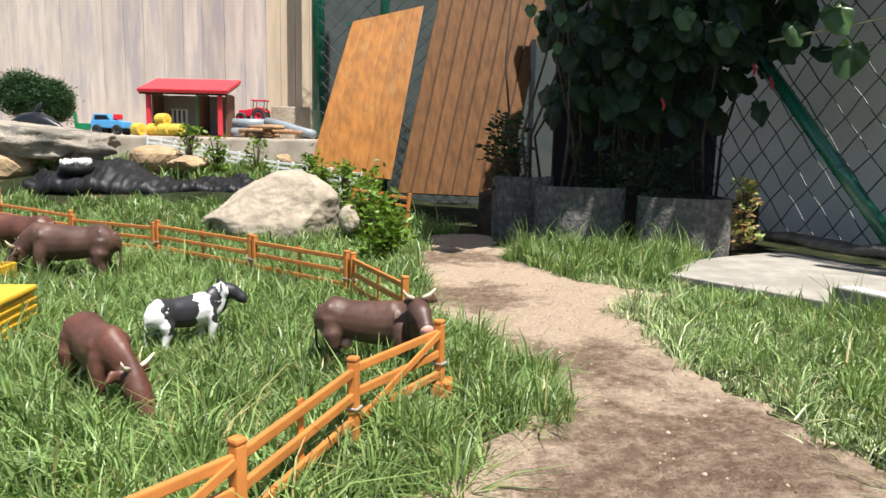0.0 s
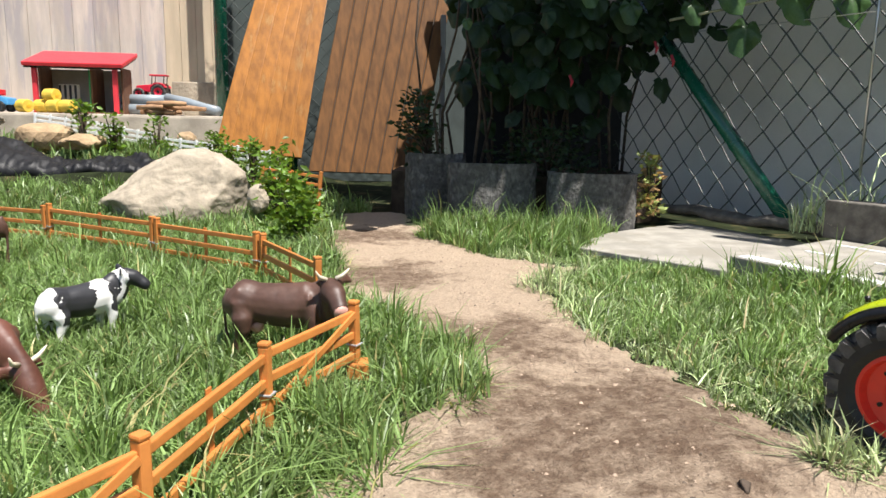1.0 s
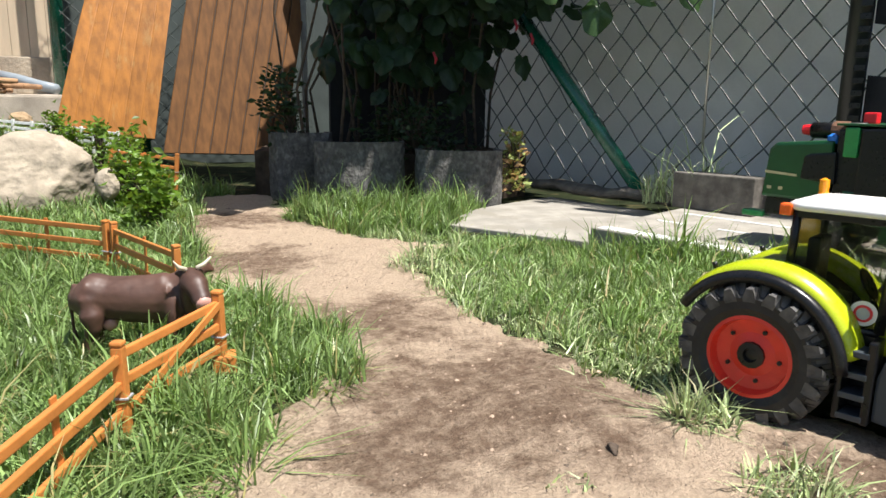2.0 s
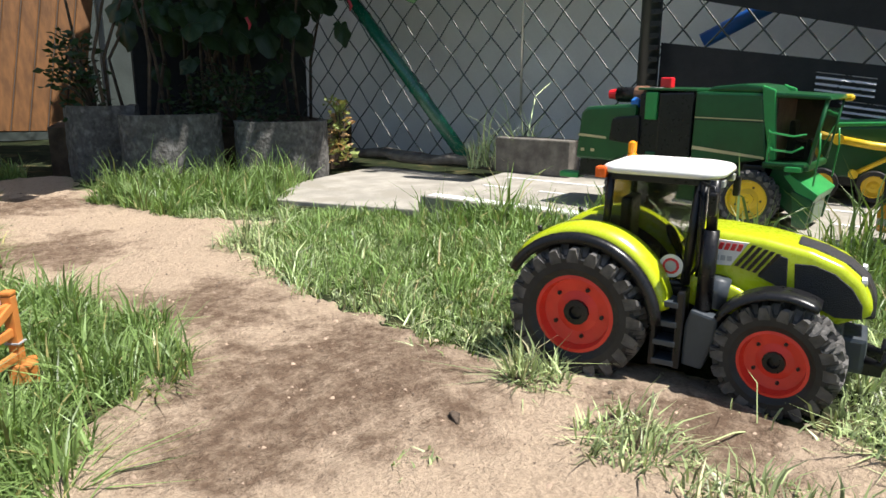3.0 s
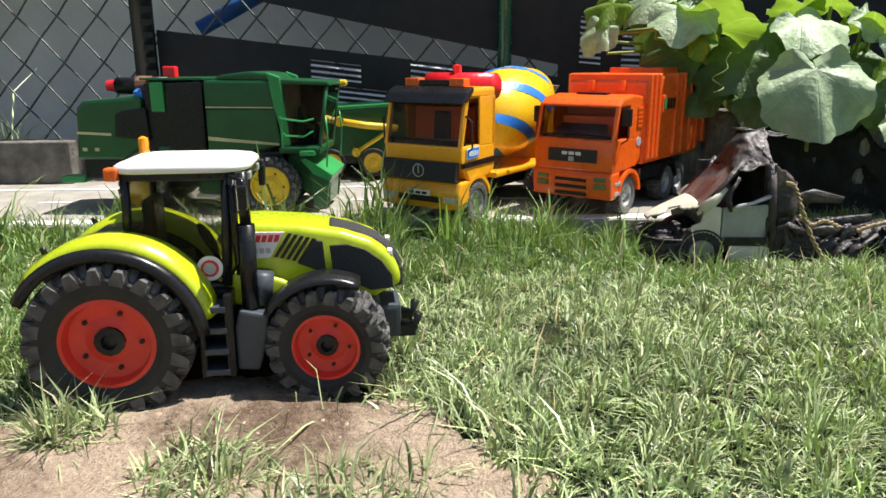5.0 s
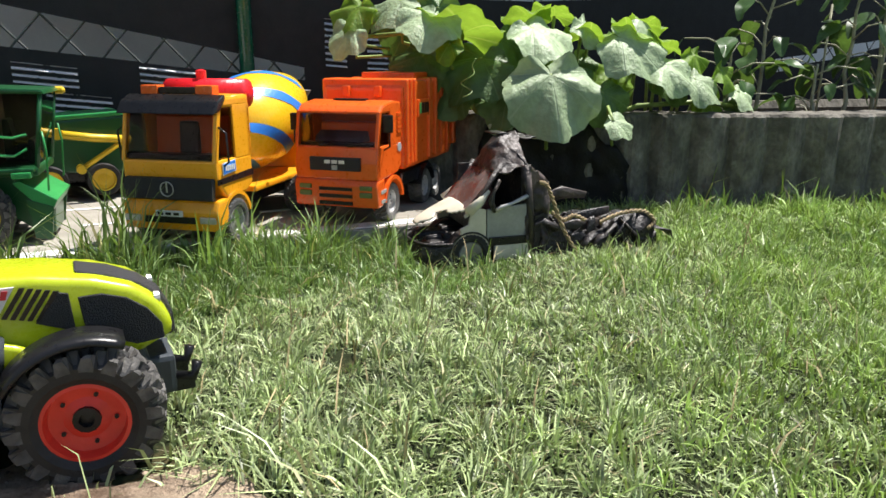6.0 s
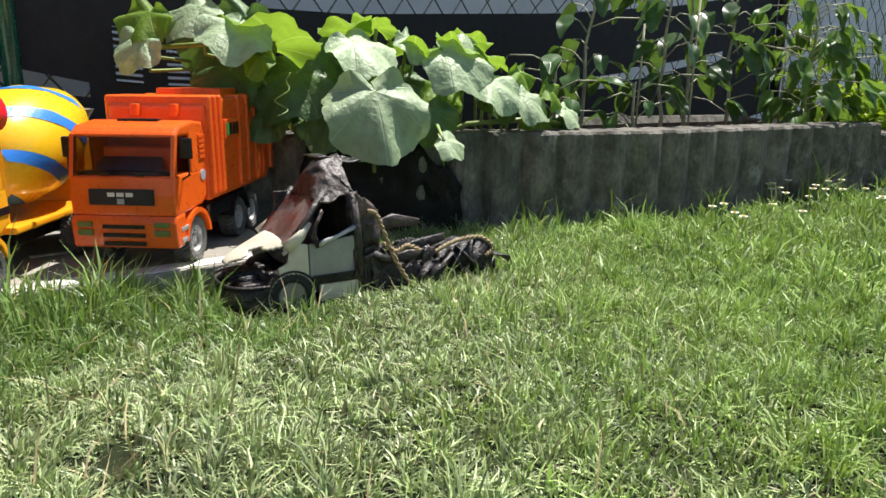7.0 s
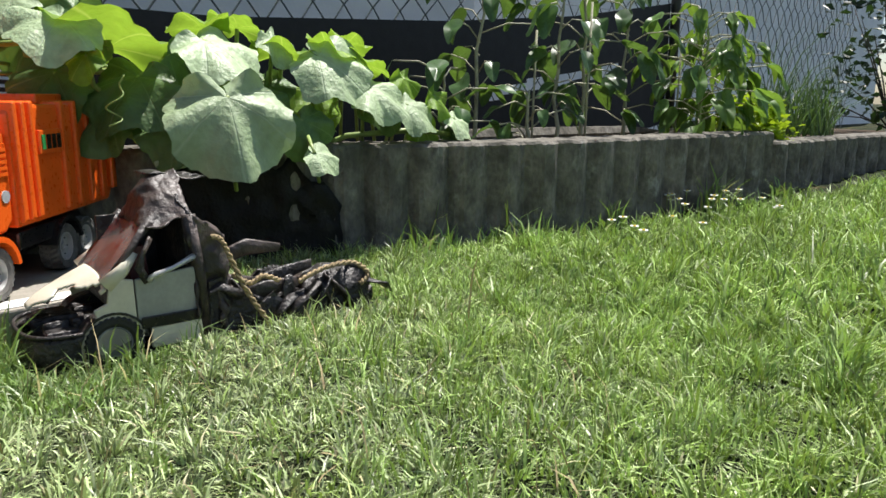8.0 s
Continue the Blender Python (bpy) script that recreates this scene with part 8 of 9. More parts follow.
def terrace_toys():
    rng = random.Random(7)
    for k, (x, y, z, a) in enumerate(((-1.372, 3.20, 0.352, 55), (-1.318, 3.245, 0.353, 72), (-1.272, 3.225, 0.398, 66), (-1.252, 3.20, 0.353, 66), (-1.197, 3.19, 0.353, 70), (-1.125, 3.10, float(rise(-1.125, 3.10)) + 0.026, 20))):
        b = thing("toy_bale", pose(x, y, z, 0, 0, a), "round yellow toy straw bale", "toy bale", "straw bales")
        part("roll", lathe(bmesh.new(), [(0.010, -0.028), (0.025, -0.028), (0.027, -0.024), (0.027, 0.024), (0.025, 0.028), (0.010, 0.028)], 20), M["bale"], b, smooth=False)
        part("core", lathe(bmesh.new(), [(0.006, -0.030), (0.009, -0.029), (0.009, 0.029), (0.006, 0.030)], 12), M["yellowbox"], b)
    for k, (x, z, r, L) in enumerate(((-0.965, 0.350, 0.024, 0.24), (-0.965, 0.396, 0.022, 0.22))):
        one("grey_pipe", tube(bmesh.new(), [(x - L / 2, 3.47 + 0.02 * k, z), (x + L / 2, 3.45 + 0.02 * k, z)], r, 14), M["pipe"], "thick grey plastic pipe lying on the terrace", "pipe", smooth=True)
    one("grey_pipe", tube(bmesh.new(), [(-0.860, 3.44, 0.404), (-0.765, 3.40, 0.385), (-0.68, 3.34, 0.362), (-0.605, 3.28, 0.346)], 0.021, 14), M["pipe"], "bent grey plastic pipe on the terrace", "pipe", smooth=True)
    for k in range(11):
        x, y, z = -0.80 + 0.085 * rng.uniform(-1, 1), 3.19 + 0.035 * (k % 3) - 0.01 * (k // 3), 0.337 + 0.017 * (k // 4)
        a, L = rng.uniform(-0.45, 0.45), rng.uniform(0.09, 0.17)
        bm = tube(bmesh.new(), [(x - L / 2 * math.cos(a), y - L / 2 * math.sin(a), z), (x, y, z + 0.003), (x + L / 2 * math.cos(a), y + L / 2 * math.sin(a), z + rng.uniform(-0.004, 0.006))], [0.010, 0.012, 0.009], 9)
        one("log", bm, M["log"], "thin barked log in a small wood pile", "log", group="log pile", smooth=True)
    # blue jeep
    j = thing("toy_jeep", pose(-1.565, 3.36, 0.326, 0, 0, -8), "light blue toy jeep with big wheels", "toy car")
    for x in (-0.05, 0.05):
        for sd in (-1, 1):
            put_wheel(j, x, sd * 0.038, 0.022, 0.023, 0.02, 0.012, M["slate"], 14, M["tyre"], M["black"], 0, 0.003)
    part("body", prism(bmesh.new(), [(-0.085, 0.03), (-0.085, 0.065), (0.015, 0.068), (0.08, 0.06), (0.085, 0.03)], -0.036, 0.036, 0.005), M["bluecar"], j)
    part("cab", prism(bmesh.new(), [(-0.08, 0.064), (-0.072, 0.095), (0.0, 0.095), (0.018, 0.066)], -0.032, 0.032, 0.004), M["bluecar"], j)
    for sd in (-1, 1):
        part("window", prism(bmesh.new(), [(-0.066, 0.068), (-0.062, 0.089), (-0.006, 0.089), (0.008, 0.07)], min(sd * 0.0325, sd * 0.034), max(sd * 0.0325, sd * 0.034)), M["black"], j)
    part("red_box", boxed(0.02, 0.045, -0.02, 0.02, 0.07, 0.095, 0.003), M["redplastic"], j)
    c = thing("toy_chair", pose(-1.70, 3.36, 0.326, 0, 0, 20), "dark green plastic toy seat", "toy chair")
    part("seat", boxed(-0.03, 0.03, -0.03, 0.03, 0.01, 0.026, 0.003), M["greenchair"], c)
    part("backrest", prism(bmesh.new(), [(-0.03, 0.02), (-0.018, 0.02), (-0.026, 0.095), (-0.038, 0.095)], -0.03, 0.03, 0.003), M["greenchair"], c)
    for y in (-0.026, 0.026):
        part("arm", boxed(-0.03, 0.03, y - 0.004, y + 0.004, 0.0, 0.05, 0.002), M["greenchair"], c)
    # small red tractor
    t = thing("small_red_tractor", pose(-0.915, 3.56, 0.40, 0, 0, 178), "small red toy tractor behind the pipes", "toy tractor")
    part("plinth", boxed(-0.09, 0.1, -0.05, 0.05, -0.074, -0.002, 0.003), M["ledge"], t)
    for sd in (-1, 1):
        put_wheel(t, 0, sd * 0.04, 0.033, 0.034, 0.022, 0.018, M["redcar"], 16, None, M["black"], 0, 0.003)
        put_wheel(t, 0.09, sd * 0.036, 0.024, 0.025, 0.018, 0.013, M["redcar"], 14, None, M["black"], 0, 0.003)
        part("mudguard", prism(bmesh.new(), arc(0, 0.033, 0.042, 20, 150, 8) + arc(0, 0.033, 0.037, 150, 20, 8), min(sd * 0.022, sd * 0.05), max(sd * 0.022, sd * 0.05)), M["redcar"], t)
        for x0, x1 in ((-0.02, -0.024), (0.034, 0.03)):
            strut(t, "pillar", [(x0, sd * 0.026, 0.06), (x1, sd * 0.025, 0.105)], 0.0022, M["black"])
    part("bonnet", prism(bmesh.new(), [(0.03, 0.03), (0.03, 0.068), (0.105, 0.06), (0.112, 0.035)], -0.02, 0.02, 0.004), M["redcar"], t)
    part("roof", boxed(-0.034, 0.042, -0.03, 0.03, 0.105, 0.112, 0.003), M["redcar"], t)
    part("seat_block", boxed(-0.03, 0.03, -0.024, 0.024, 0.03, 0.068, 0.003), M["black"], t)
    # orca figurine, one moulded mesh
    bm = tube(bmesh.new(), [(-0.12, 0, 0.02), (-0.10, 0, 0.028), (-0.05, 0, 0.04), (0.01, 0, 0.045), (0.06, 0, 0.036), (0.10, 0, 0.022), (0.125, 0, 0.016)], [(0.006, 0.006), (0.022, 0.02), (0.034, 0.034), (0.036, 0.037), (0.026, 0.026), (0.011, 0.012), (0.004, 0.004)], 14)
    tube(bm, [(0.005, 0, 0.075), (0.018, 0, 0.10), (0.03, 0, 0.118)], [(0.006, 0.016), (0.004, 0.010), (0.001, 0.002)], 8)
    for sd in (-1, 1):
        tube(bm, [(-0.04, sd * 0.03, 0.025), (-0.03, sd * 0.055, 0.012), (-0.015, sd * 0.065, 0.006)], [(0.014, 0.004), (0.012, 0.003), (0.003, 0.001)], 8)
        tube(bm, [(0.12, sd * 0.004, 0.017), (0.14, sd * 0.025, 0.02), (0.145, sd * 0.036, 0.022)], [(0.010, 0.003), (0.009, 0.003), (0.003, 0.001)], 8)
    one("orca_figurine", bm, M["orca"], "black and white whale figurine resting on the stone slab", "whale figurine", pose(-1.60, 2.80, 0.326, 0, 0, -10), smooth=True)
    # little white fences
    for a, b in (((-1.22, 2.92, 0.262), (-0.98, 2.86, 0.235)), ((-0.98, 2.86, 0.235), (-0.76, 2.78, 0.20)), ((-0.70, 2.74, 0.185), (-0.46, 2.64, 0.165)), ((-0.46, 2.64, 0.165), (-0.30, 2.52, 0.15))):
        white_fence(a, b)


def white_fence(a, b):
    a, b = Vector(a), Vector(b)
    d = b - a
    L = d.length
    m = Matrix.Translation(a) @ d.to_track_quat("X", "Z").to_matrix().to_4x4()
    f = thing("white_toy_fence", m, "low white plastic toy fence below the terrace", "toy fence", "white fences")
    for z in (0.012, 0.03, 0.048):
        part("rail", boxed(0, L, -0.002, 0.002, z, z + 0.009, 0.0008), M["whiteplastic"], f)
    n = 4
    for k in range(n + 1):
        part("post", boxed(L * k / n - 0.004, L * k / n + 0.004, -0.004, 0.004, -0.02, 0.062, 0.001), M["whiteplastic"], f)


M["orca"] = mat("black_white_whale", (0.012, 0.014, 0.017), 0.3, vary=0.2, scale=9, bump=0.05, other=(0.6, 0.6, 0.6), spread=0.66)
terrace_toys()

# ---- plants ----


def leaf_mesh(name, length, width, material, lobes=0, wave=0.06, droop=0.25, fold=0.12, n=9, rings=5, seed=0, notch=0.25, tip=0.05):
    """A broad leaf, stalk at the origin, tip along +x, face along +z; heart-shaped, its rim waved and scalloped."""
    rng = random.Random(seed)
    bm = bmesh.new()
    seg = 6 * n
    ph = [rng.uniform(0, 6.28) for _ in range(4)]

    def radius(a):
        r = 0.5 + 0.5 * math.cos(a / 2) ** 0.8 * (1 - notch) + notch * 0.1
        r = (0.62 + 0.38 * math.cos(a)) if notch < 0.1 else 0.86 - notch * max(0, -math.cos(a)) ** 3 + 0.14 * math.cos(a) + tip * max(0, math.cos(a)) ** 8
        if lobes:
            r *= 1 + 0.04 * math.cos(lobes * a)
        return r * (1 + 0.035 * math.sin(7 * a + ph[3]) + 0.025 * math.sin(13 * a + ph[0]) + 0.02 * math.sin(23 * a + ph[1]))

    lance = notch < 0.1
    mid = bm.verts.new((length / 2 if lance else 0, 0, -droop * length / 4 if lance else 0))
    rows = []
    for i in range(1, rings + 1):
        q = i / rings
        row = []
        for k in range(seg):
            a = -math.pi + 2 * math.pi * (k + 0.5) / seg
            if lance:
                x, y = length * (0.5 + 0.5 * q * math.cos(a)), width * 0.5 * q * math.sin(a) * (1 - 0.45 * math.cos(a))
                z = -droop * x * x / length + fold * abs(y) + wave * 0.3 * length * q * math.sin(3 * a + ph[2])
            else:
                r = radius(a) * q
                x, y = r * math.cos(a) * length * 0.55 + length * 0.08 * q, r * math.sin(a) * width * 0.6
                rib = abs(math.sin(2.5 * a))
                z = -droop * length * (q ** 2) * (0.5 + 0.5 * math.cos(a)) + fold * abs(y) - wave * length * q * q * math.sin(5 * a + ph[2]) * 0.5 + 0.016 * length * (1 - rib) ** 3 * q + 0.030 * length * q * noise.noise(Vector((x * 6, y * 6, seed))) + 0.012 * length * q * noise.noise(Vector((x * 15, y * 15, seed)))
            row.append(bm.verts.new((x, y, z)))
        rows.append(row)
    for k in range(seg if lance else seg - 1):
        n_ = (k + 1) % seg
        bm.faces.new((mid, rows[0][k], rows[0][n_]))
        for a, b in zip(rows, rows[1:]):
            bm.faces.new((a[k], b[k], b[n_], a[n_]))
    shade(bm, True)
    bmesh.ops.recalc_face_normals(bm, faces=bm.faces)
    me = bpy.data.meshes.new(name)
    bm.to_mesh(me)
    bm.free()
    me.materials.append(material)
    return me


def facing(c, face, tip, s=1.0):
    """A pose for a leaf at c whose upper face looks along face and whose tip points along tip."""
    z = Vector(face).normalized()
    x = Vector(tip) - z * Vector(tip).dot(z)
    x.normalize()
    y = z.cross(x)
    m = Matrix((x, y, z)).transposed().to_4x4()
    return Matrix.Translation(c) @ m @ Matrix.Scale(s, 4)


def add_leaf(parent, me, m, label=""):
    ob = new("leaf", me)
    ob.parent = parent
    ob.matrix_local = m
    if label:
        tagged(ob, label)
    return ob


def pumpkin():
    p = thing("pumpkin_plant", Matrix(), "sprawling pumpkin plant with broad dusty leaves over the wall", "pumpkin plant")
    big = [leaf_mesh("leaf", 1, 1, M["bigleaf"], 5, 0.15, 0.26, 0.06, 11, 9, s) for s in (1, 2, 3)]
    # leaves under the others, their shade put into a darker copy of the material
    deep = [leaf_mesh("leaf", 1, 1, M["shadeleaf"], 5, 0.17, 0.26, 0.08, 10, 8, s) for s in (6, 7)]
    lime = [leaf_mesh("leaf", 1, 1, M["limeleaf"], 5, 0.22, 0.25, 0.14, 8, 7, s) for s in (4, 5)]
    root = Vector((1.74, -0.16, 0.17))
    # place of the stalk, face, tip, size, which
    spec = [((1.44, -0.066, 0.300), (-0.80, -0.10, 0.58), (-0.35, -0.12, -0.9), 0.172, big[0]),
            ((1.530, 0.150, 0.410), (-0.45, -0.15, 0.85), (-0.45, 0.3, -0.7), 0.120, big[1]),
            ((1.58, 0.215, 0.440), (-0.5, 0.2, 0.8), (-0.3, 0.7, -0.4), 0.11, big[2]),
            ((1.60, 0.095, 0.375), (0.60, -0.20, 0.72), (-0.7, 0.15, 0.65), 0.175, lime[0]),
            ((1.498, 0.117, 0.358), (-0.6, 0.35, 0.5), (-0.2, 0.5, -0.6), 0.062, lime[1]),
            ((1.572, -0.045, 0.388), (-0.42, -0.12, 0.9), (-0.5, -0.75, -0.25), 0.145, big[1]),
            ((1.628, -0.235, 0.372), (-0.62, 0.05, 0.7), (-0.3, -0.75, -0.55), 0.150, big[2]),
            ((1.620, -0.325, 0.318), (-0.55, -0.1, 0.8), (-0.5, -0.8, -0.35), 0.115, big[0]),
            ((1.651, -0.405, 0.288), (-0.6, -0.15, 0.75), (-0.3, -0.8, -0.45), 0.100, big[1]),
            ((1.67, -0.18, 0.372), (0.55, -0.25, 0.8), (-0.8, 0.1, 0.55), 0.10, lime[1]),
            ((1.687, -0.262, 0.385), (0.4, -0.4, 0.85), (-0.7, -0.6, 0.35), 0.10, lime[0]),
            ((1.689, -0.411, 0.337), (-0.6, -0.5, 0.5), (-0.5, -0.5, -0.2), 0.080, lime[1]),
            ((1.688, -0.106, 0.418), (0.5, -0.3, 0.8), (-0.8, 0.1, 0.55), 0.09, lime[0]),
            ((1.692, -0.475, 0.305), (-0.6, -0.4, 0.6), (-0.5, -0.6, 0.2), 0.075, lime[1]),
            ((1.66, -0.05, 0.41), (0.5, -0.1, 0.8), (-0.7, 0.5, 0.5), 0.10, lime[1]),
            ((1.70, -0.33, 0.36), (0.5, -0.3, 0.8), (-0.8, -0.3, 0.5), 0.09, lime[0]),
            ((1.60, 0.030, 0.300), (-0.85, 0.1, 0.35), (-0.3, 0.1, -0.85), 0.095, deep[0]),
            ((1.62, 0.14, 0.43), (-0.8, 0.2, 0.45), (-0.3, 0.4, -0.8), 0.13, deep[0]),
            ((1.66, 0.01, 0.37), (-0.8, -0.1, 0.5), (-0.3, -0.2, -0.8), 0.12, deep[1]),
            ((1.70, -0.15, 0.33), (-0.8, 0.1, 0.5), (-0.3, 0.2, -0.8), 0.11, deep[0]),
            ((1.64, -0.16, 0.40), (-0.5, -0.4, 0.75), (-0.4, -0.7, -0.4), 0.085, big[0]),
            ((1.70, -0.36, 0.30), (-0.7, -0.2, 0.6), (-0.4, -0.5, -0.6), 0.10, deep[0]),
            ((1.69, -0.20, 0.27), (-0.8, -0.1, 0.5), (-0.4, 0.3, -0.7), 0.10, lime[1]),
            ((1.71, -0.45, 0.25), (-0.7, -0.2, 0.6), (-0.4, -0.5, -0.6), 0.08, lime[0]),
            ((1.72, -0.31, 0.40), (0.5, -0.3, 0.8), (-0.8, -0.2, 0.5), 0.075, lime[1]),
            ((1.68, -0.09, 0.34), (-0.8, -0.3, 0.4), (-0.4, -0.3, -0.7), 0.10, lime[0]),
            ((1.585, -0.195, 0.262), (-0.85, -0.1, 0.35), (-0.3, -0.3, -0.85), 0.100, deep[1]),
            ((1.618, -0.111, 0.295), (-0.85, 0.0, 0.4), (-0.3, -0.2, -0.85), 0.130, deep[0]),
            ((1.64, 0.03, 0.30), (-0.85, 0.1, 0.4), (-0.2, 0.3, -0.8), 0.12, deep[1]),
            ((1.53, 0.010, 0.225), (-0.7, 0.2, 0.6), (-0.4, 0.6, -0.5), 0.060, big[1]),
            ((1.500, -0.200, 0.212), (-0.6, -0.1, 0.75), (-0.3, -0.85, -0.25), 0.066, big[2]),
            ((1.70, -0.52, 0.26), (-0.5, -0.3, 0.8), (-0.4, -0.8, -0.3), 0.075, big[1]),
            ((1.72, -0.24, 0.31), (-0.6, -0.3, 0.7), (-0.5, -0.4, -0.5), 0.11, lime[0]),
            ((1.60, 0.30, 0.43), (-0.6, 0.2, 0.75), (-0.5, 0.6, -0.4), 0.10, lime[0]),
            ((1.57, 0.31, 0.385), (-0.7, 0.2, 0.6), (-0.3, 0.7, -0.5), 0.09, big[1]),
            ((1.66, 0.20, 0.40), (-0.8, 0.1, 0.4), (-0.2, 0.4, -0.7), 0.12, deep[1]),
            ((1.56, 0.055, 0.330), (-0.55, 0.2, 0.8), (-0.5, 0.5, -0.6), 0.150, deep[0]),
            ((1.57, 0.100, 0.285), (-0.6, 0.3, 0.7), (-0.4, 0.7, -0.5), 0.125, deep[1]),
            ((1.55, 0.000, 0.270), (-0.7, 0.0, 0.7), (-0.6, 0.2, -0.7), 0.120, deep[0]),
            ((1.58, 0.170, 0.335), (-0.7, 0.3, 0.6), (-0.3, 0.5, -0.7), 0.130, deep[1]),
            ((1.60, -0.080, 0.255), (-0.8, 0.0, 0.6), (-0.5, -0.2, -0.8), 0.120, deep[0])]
    for c, face, tip, s, me in spec:
        add_leaf(p, me, facing(c, face, tip, s * 1.03))
        c = Vector(c)
        strut(p, "stalk", [Vector((min(c.x + 0.12, 1.80), c.y + 0.03 * math.sin(c.y * 40), 0.15)) if c.y < 0.02 else Vector((1.70, 0.6 * c.y - 0.02, 0.34 if c.z > 0.36 else 0.24)), c.lerp(Vector((c.x + 0.07, c.y, 0.2)), 0.45) + Vector((0.02, 0, 0.03)), c], 0.0036, M["greenstem"])
    # tendrils
    for c, n in (((1.47, 0.07, 0.33), 26), ((1.62, -0.27, 0.30), 22)):
        pts = [Vector(c) + Vector((-0.012 * math.cos(k * 0.5) * k / n, 0.018 * math.sin(k * 0.5) * k / n + 0.001 * k, -0.0028 * k)) for k in range(n)]
        strut(p, "tendril", pts, 0.0013, M["greenstem"], "pale curling tendril", 5)
    strut(p, "vine", [root, (1.68, 0.0, 0.30), (1.63, 0.1, 0.36), (1.60, 0.2, 0.38), (1.62, 0.32, 0.37)], 0.005, M["greenstem"])
    strut(p, "vine", [root, (1.70, -0.3, 0.23), (1.70, -0.45, 0.24), (1.72, -0.56, 0.22)], 0.006, M["greenstem"])


pumpkin()

BEAN = [leaf_mesh("leaf", 0.85, 0.48, M["bean"], 0, 0.16, 0.28, 0.22, 3, 3, s, 0.05) for s in (1, 2, 3)]


def pepper_plant(base, height, n, seed, label, name="pepper_plant", size=0.082, lean=(0, 0), meshes=None, spread=0.11, stem=None):
    rng = random.Random(seed)
    p = thing(name, Matrix.Translation(base), label, "garden plant", "plants in the raised bed")
    pts = [Vector((lean[0] * q, lean[1] * q, height * q)) + Vector((rng.uniform(-0.008, 0.008), rng.uniform(-0.008, 0.008), 0)) * (q > 0) for q in np.linspace(0, 1, 7)]
    strut(p, "stem", pts, [0.006 * (1 - 0.6 * q) for q in np.linspace(0, 1, 7)], stem or M["palestem"], "", 8)
    for k in range(n):
        q = 0.18 + 0.82 * (k + rng.random()) / n
        a = 2.4 * k + rng.uniform(-0.5, 0.5)
        at = pts[0].lerp(pts[-1], q)
        r = spread * rng.uniform(0.45, 1.0)
        end = at + Vector((math.cos(a) * r, math.sin(a) * r, rng.uniform(0.0, 0.05)))
        strut(p, "twig", [at, at.lerp(end, 0.5) + Vector((0, 0, 0.012)), end], 0.0018, M["palestem"], "", 5)
        for j in range(2 if rng.random() < 0.5 else 1):
            d = Vector((math.cos(a + rng.uniform(-0.8, 0.8)), math.sin(a + rng.uniform(-0.8, 0.8)), rng.uniform(-1.0, 0.2)))
            face = Vector((d.x * 0.8, d.y * 0.8, 1.0)) + Vector((rng.uniform(-0.5, 0.5), rng.uniform(-0.5, 0.5), 0))
            add_leaf(p, rng.choice(meshes or BEAN), facing(end, face, d, size * rng.uniform(0.7, 1.35)))


pepper_plant((1.93, -0.66, 0.16), 0.50, 15, 1, "tall pepper plant with drooping glossy leaves", lean=(0.02, -0.03), spread=0.13)
pepper_plant((1.90, -0.86, 0.16), 0.42, 12, 2, "pepper plant with drooping leaves tied to a stake", lean=(0.01, -0.02))
pepper_plant((1.97, -0.98, 0.16), 0.46, 15, 3, "bushy pepper plant in the raised bed", spread=0.12)
pepper_plant((2.02, -1.14, 0.16), 0.42, 20, 4, "dense green bean plant in the raised bed", spread=0.13)
pepper_plant((1.83, -0.56, 0.16), 0.20, 12, 5, "small leafy plant beside the wall", size=0.07, lean=(-0.03, 0.03))
pepper_plant((1.80, -0.74, 0.16), 0.16, 9, 6, "small leafy seedling beside the wall", size=0.065)
M["tomatoleaf"] = leafy("tomato_leaf", (0.095, 0.175, 0.042), (0.30, 0.48, 0.03), 0.33, 0.36, rnd=0.35, scale=14)
TOM = [leaf_mesh("leaf", 0.9, 0.42, M["tomatoleaf"], 7, 0.25, 0.4, 0.25, 4, 3, s, 0.05) for s in (1, 2)]
pepper_plant((1.93, -1.32, 0.16), 0.36, 40, 7, "bushy tomato plant with fresh green leaves", "tomato_plant", 0.085, (0.02, -0.02), TOM, 0.15, M["greenstem"])
pepper_plant((2.02, -1.46, 0.16), 0.30, 26, 8, "tomato plant with fresh green leaves", "tomato_plant", 0.08, (0.0, -0.04), TOM, 0.13, M["greenstem"])
for k, (x, y, h) in enumerate(((1.83, -0.905, 0.36), (2.0, -1.30, 0.30), (1.9, -0.80, 0.30))):
    one("plant_stake", tube(bmesh.new(), [(x, y, 0.15), (x + 0.006, y - 0.01, 0.16 + h)], 0.003, 6), M["palestem"], "thin pale plant stake in the bed", "stake", smooth=True)


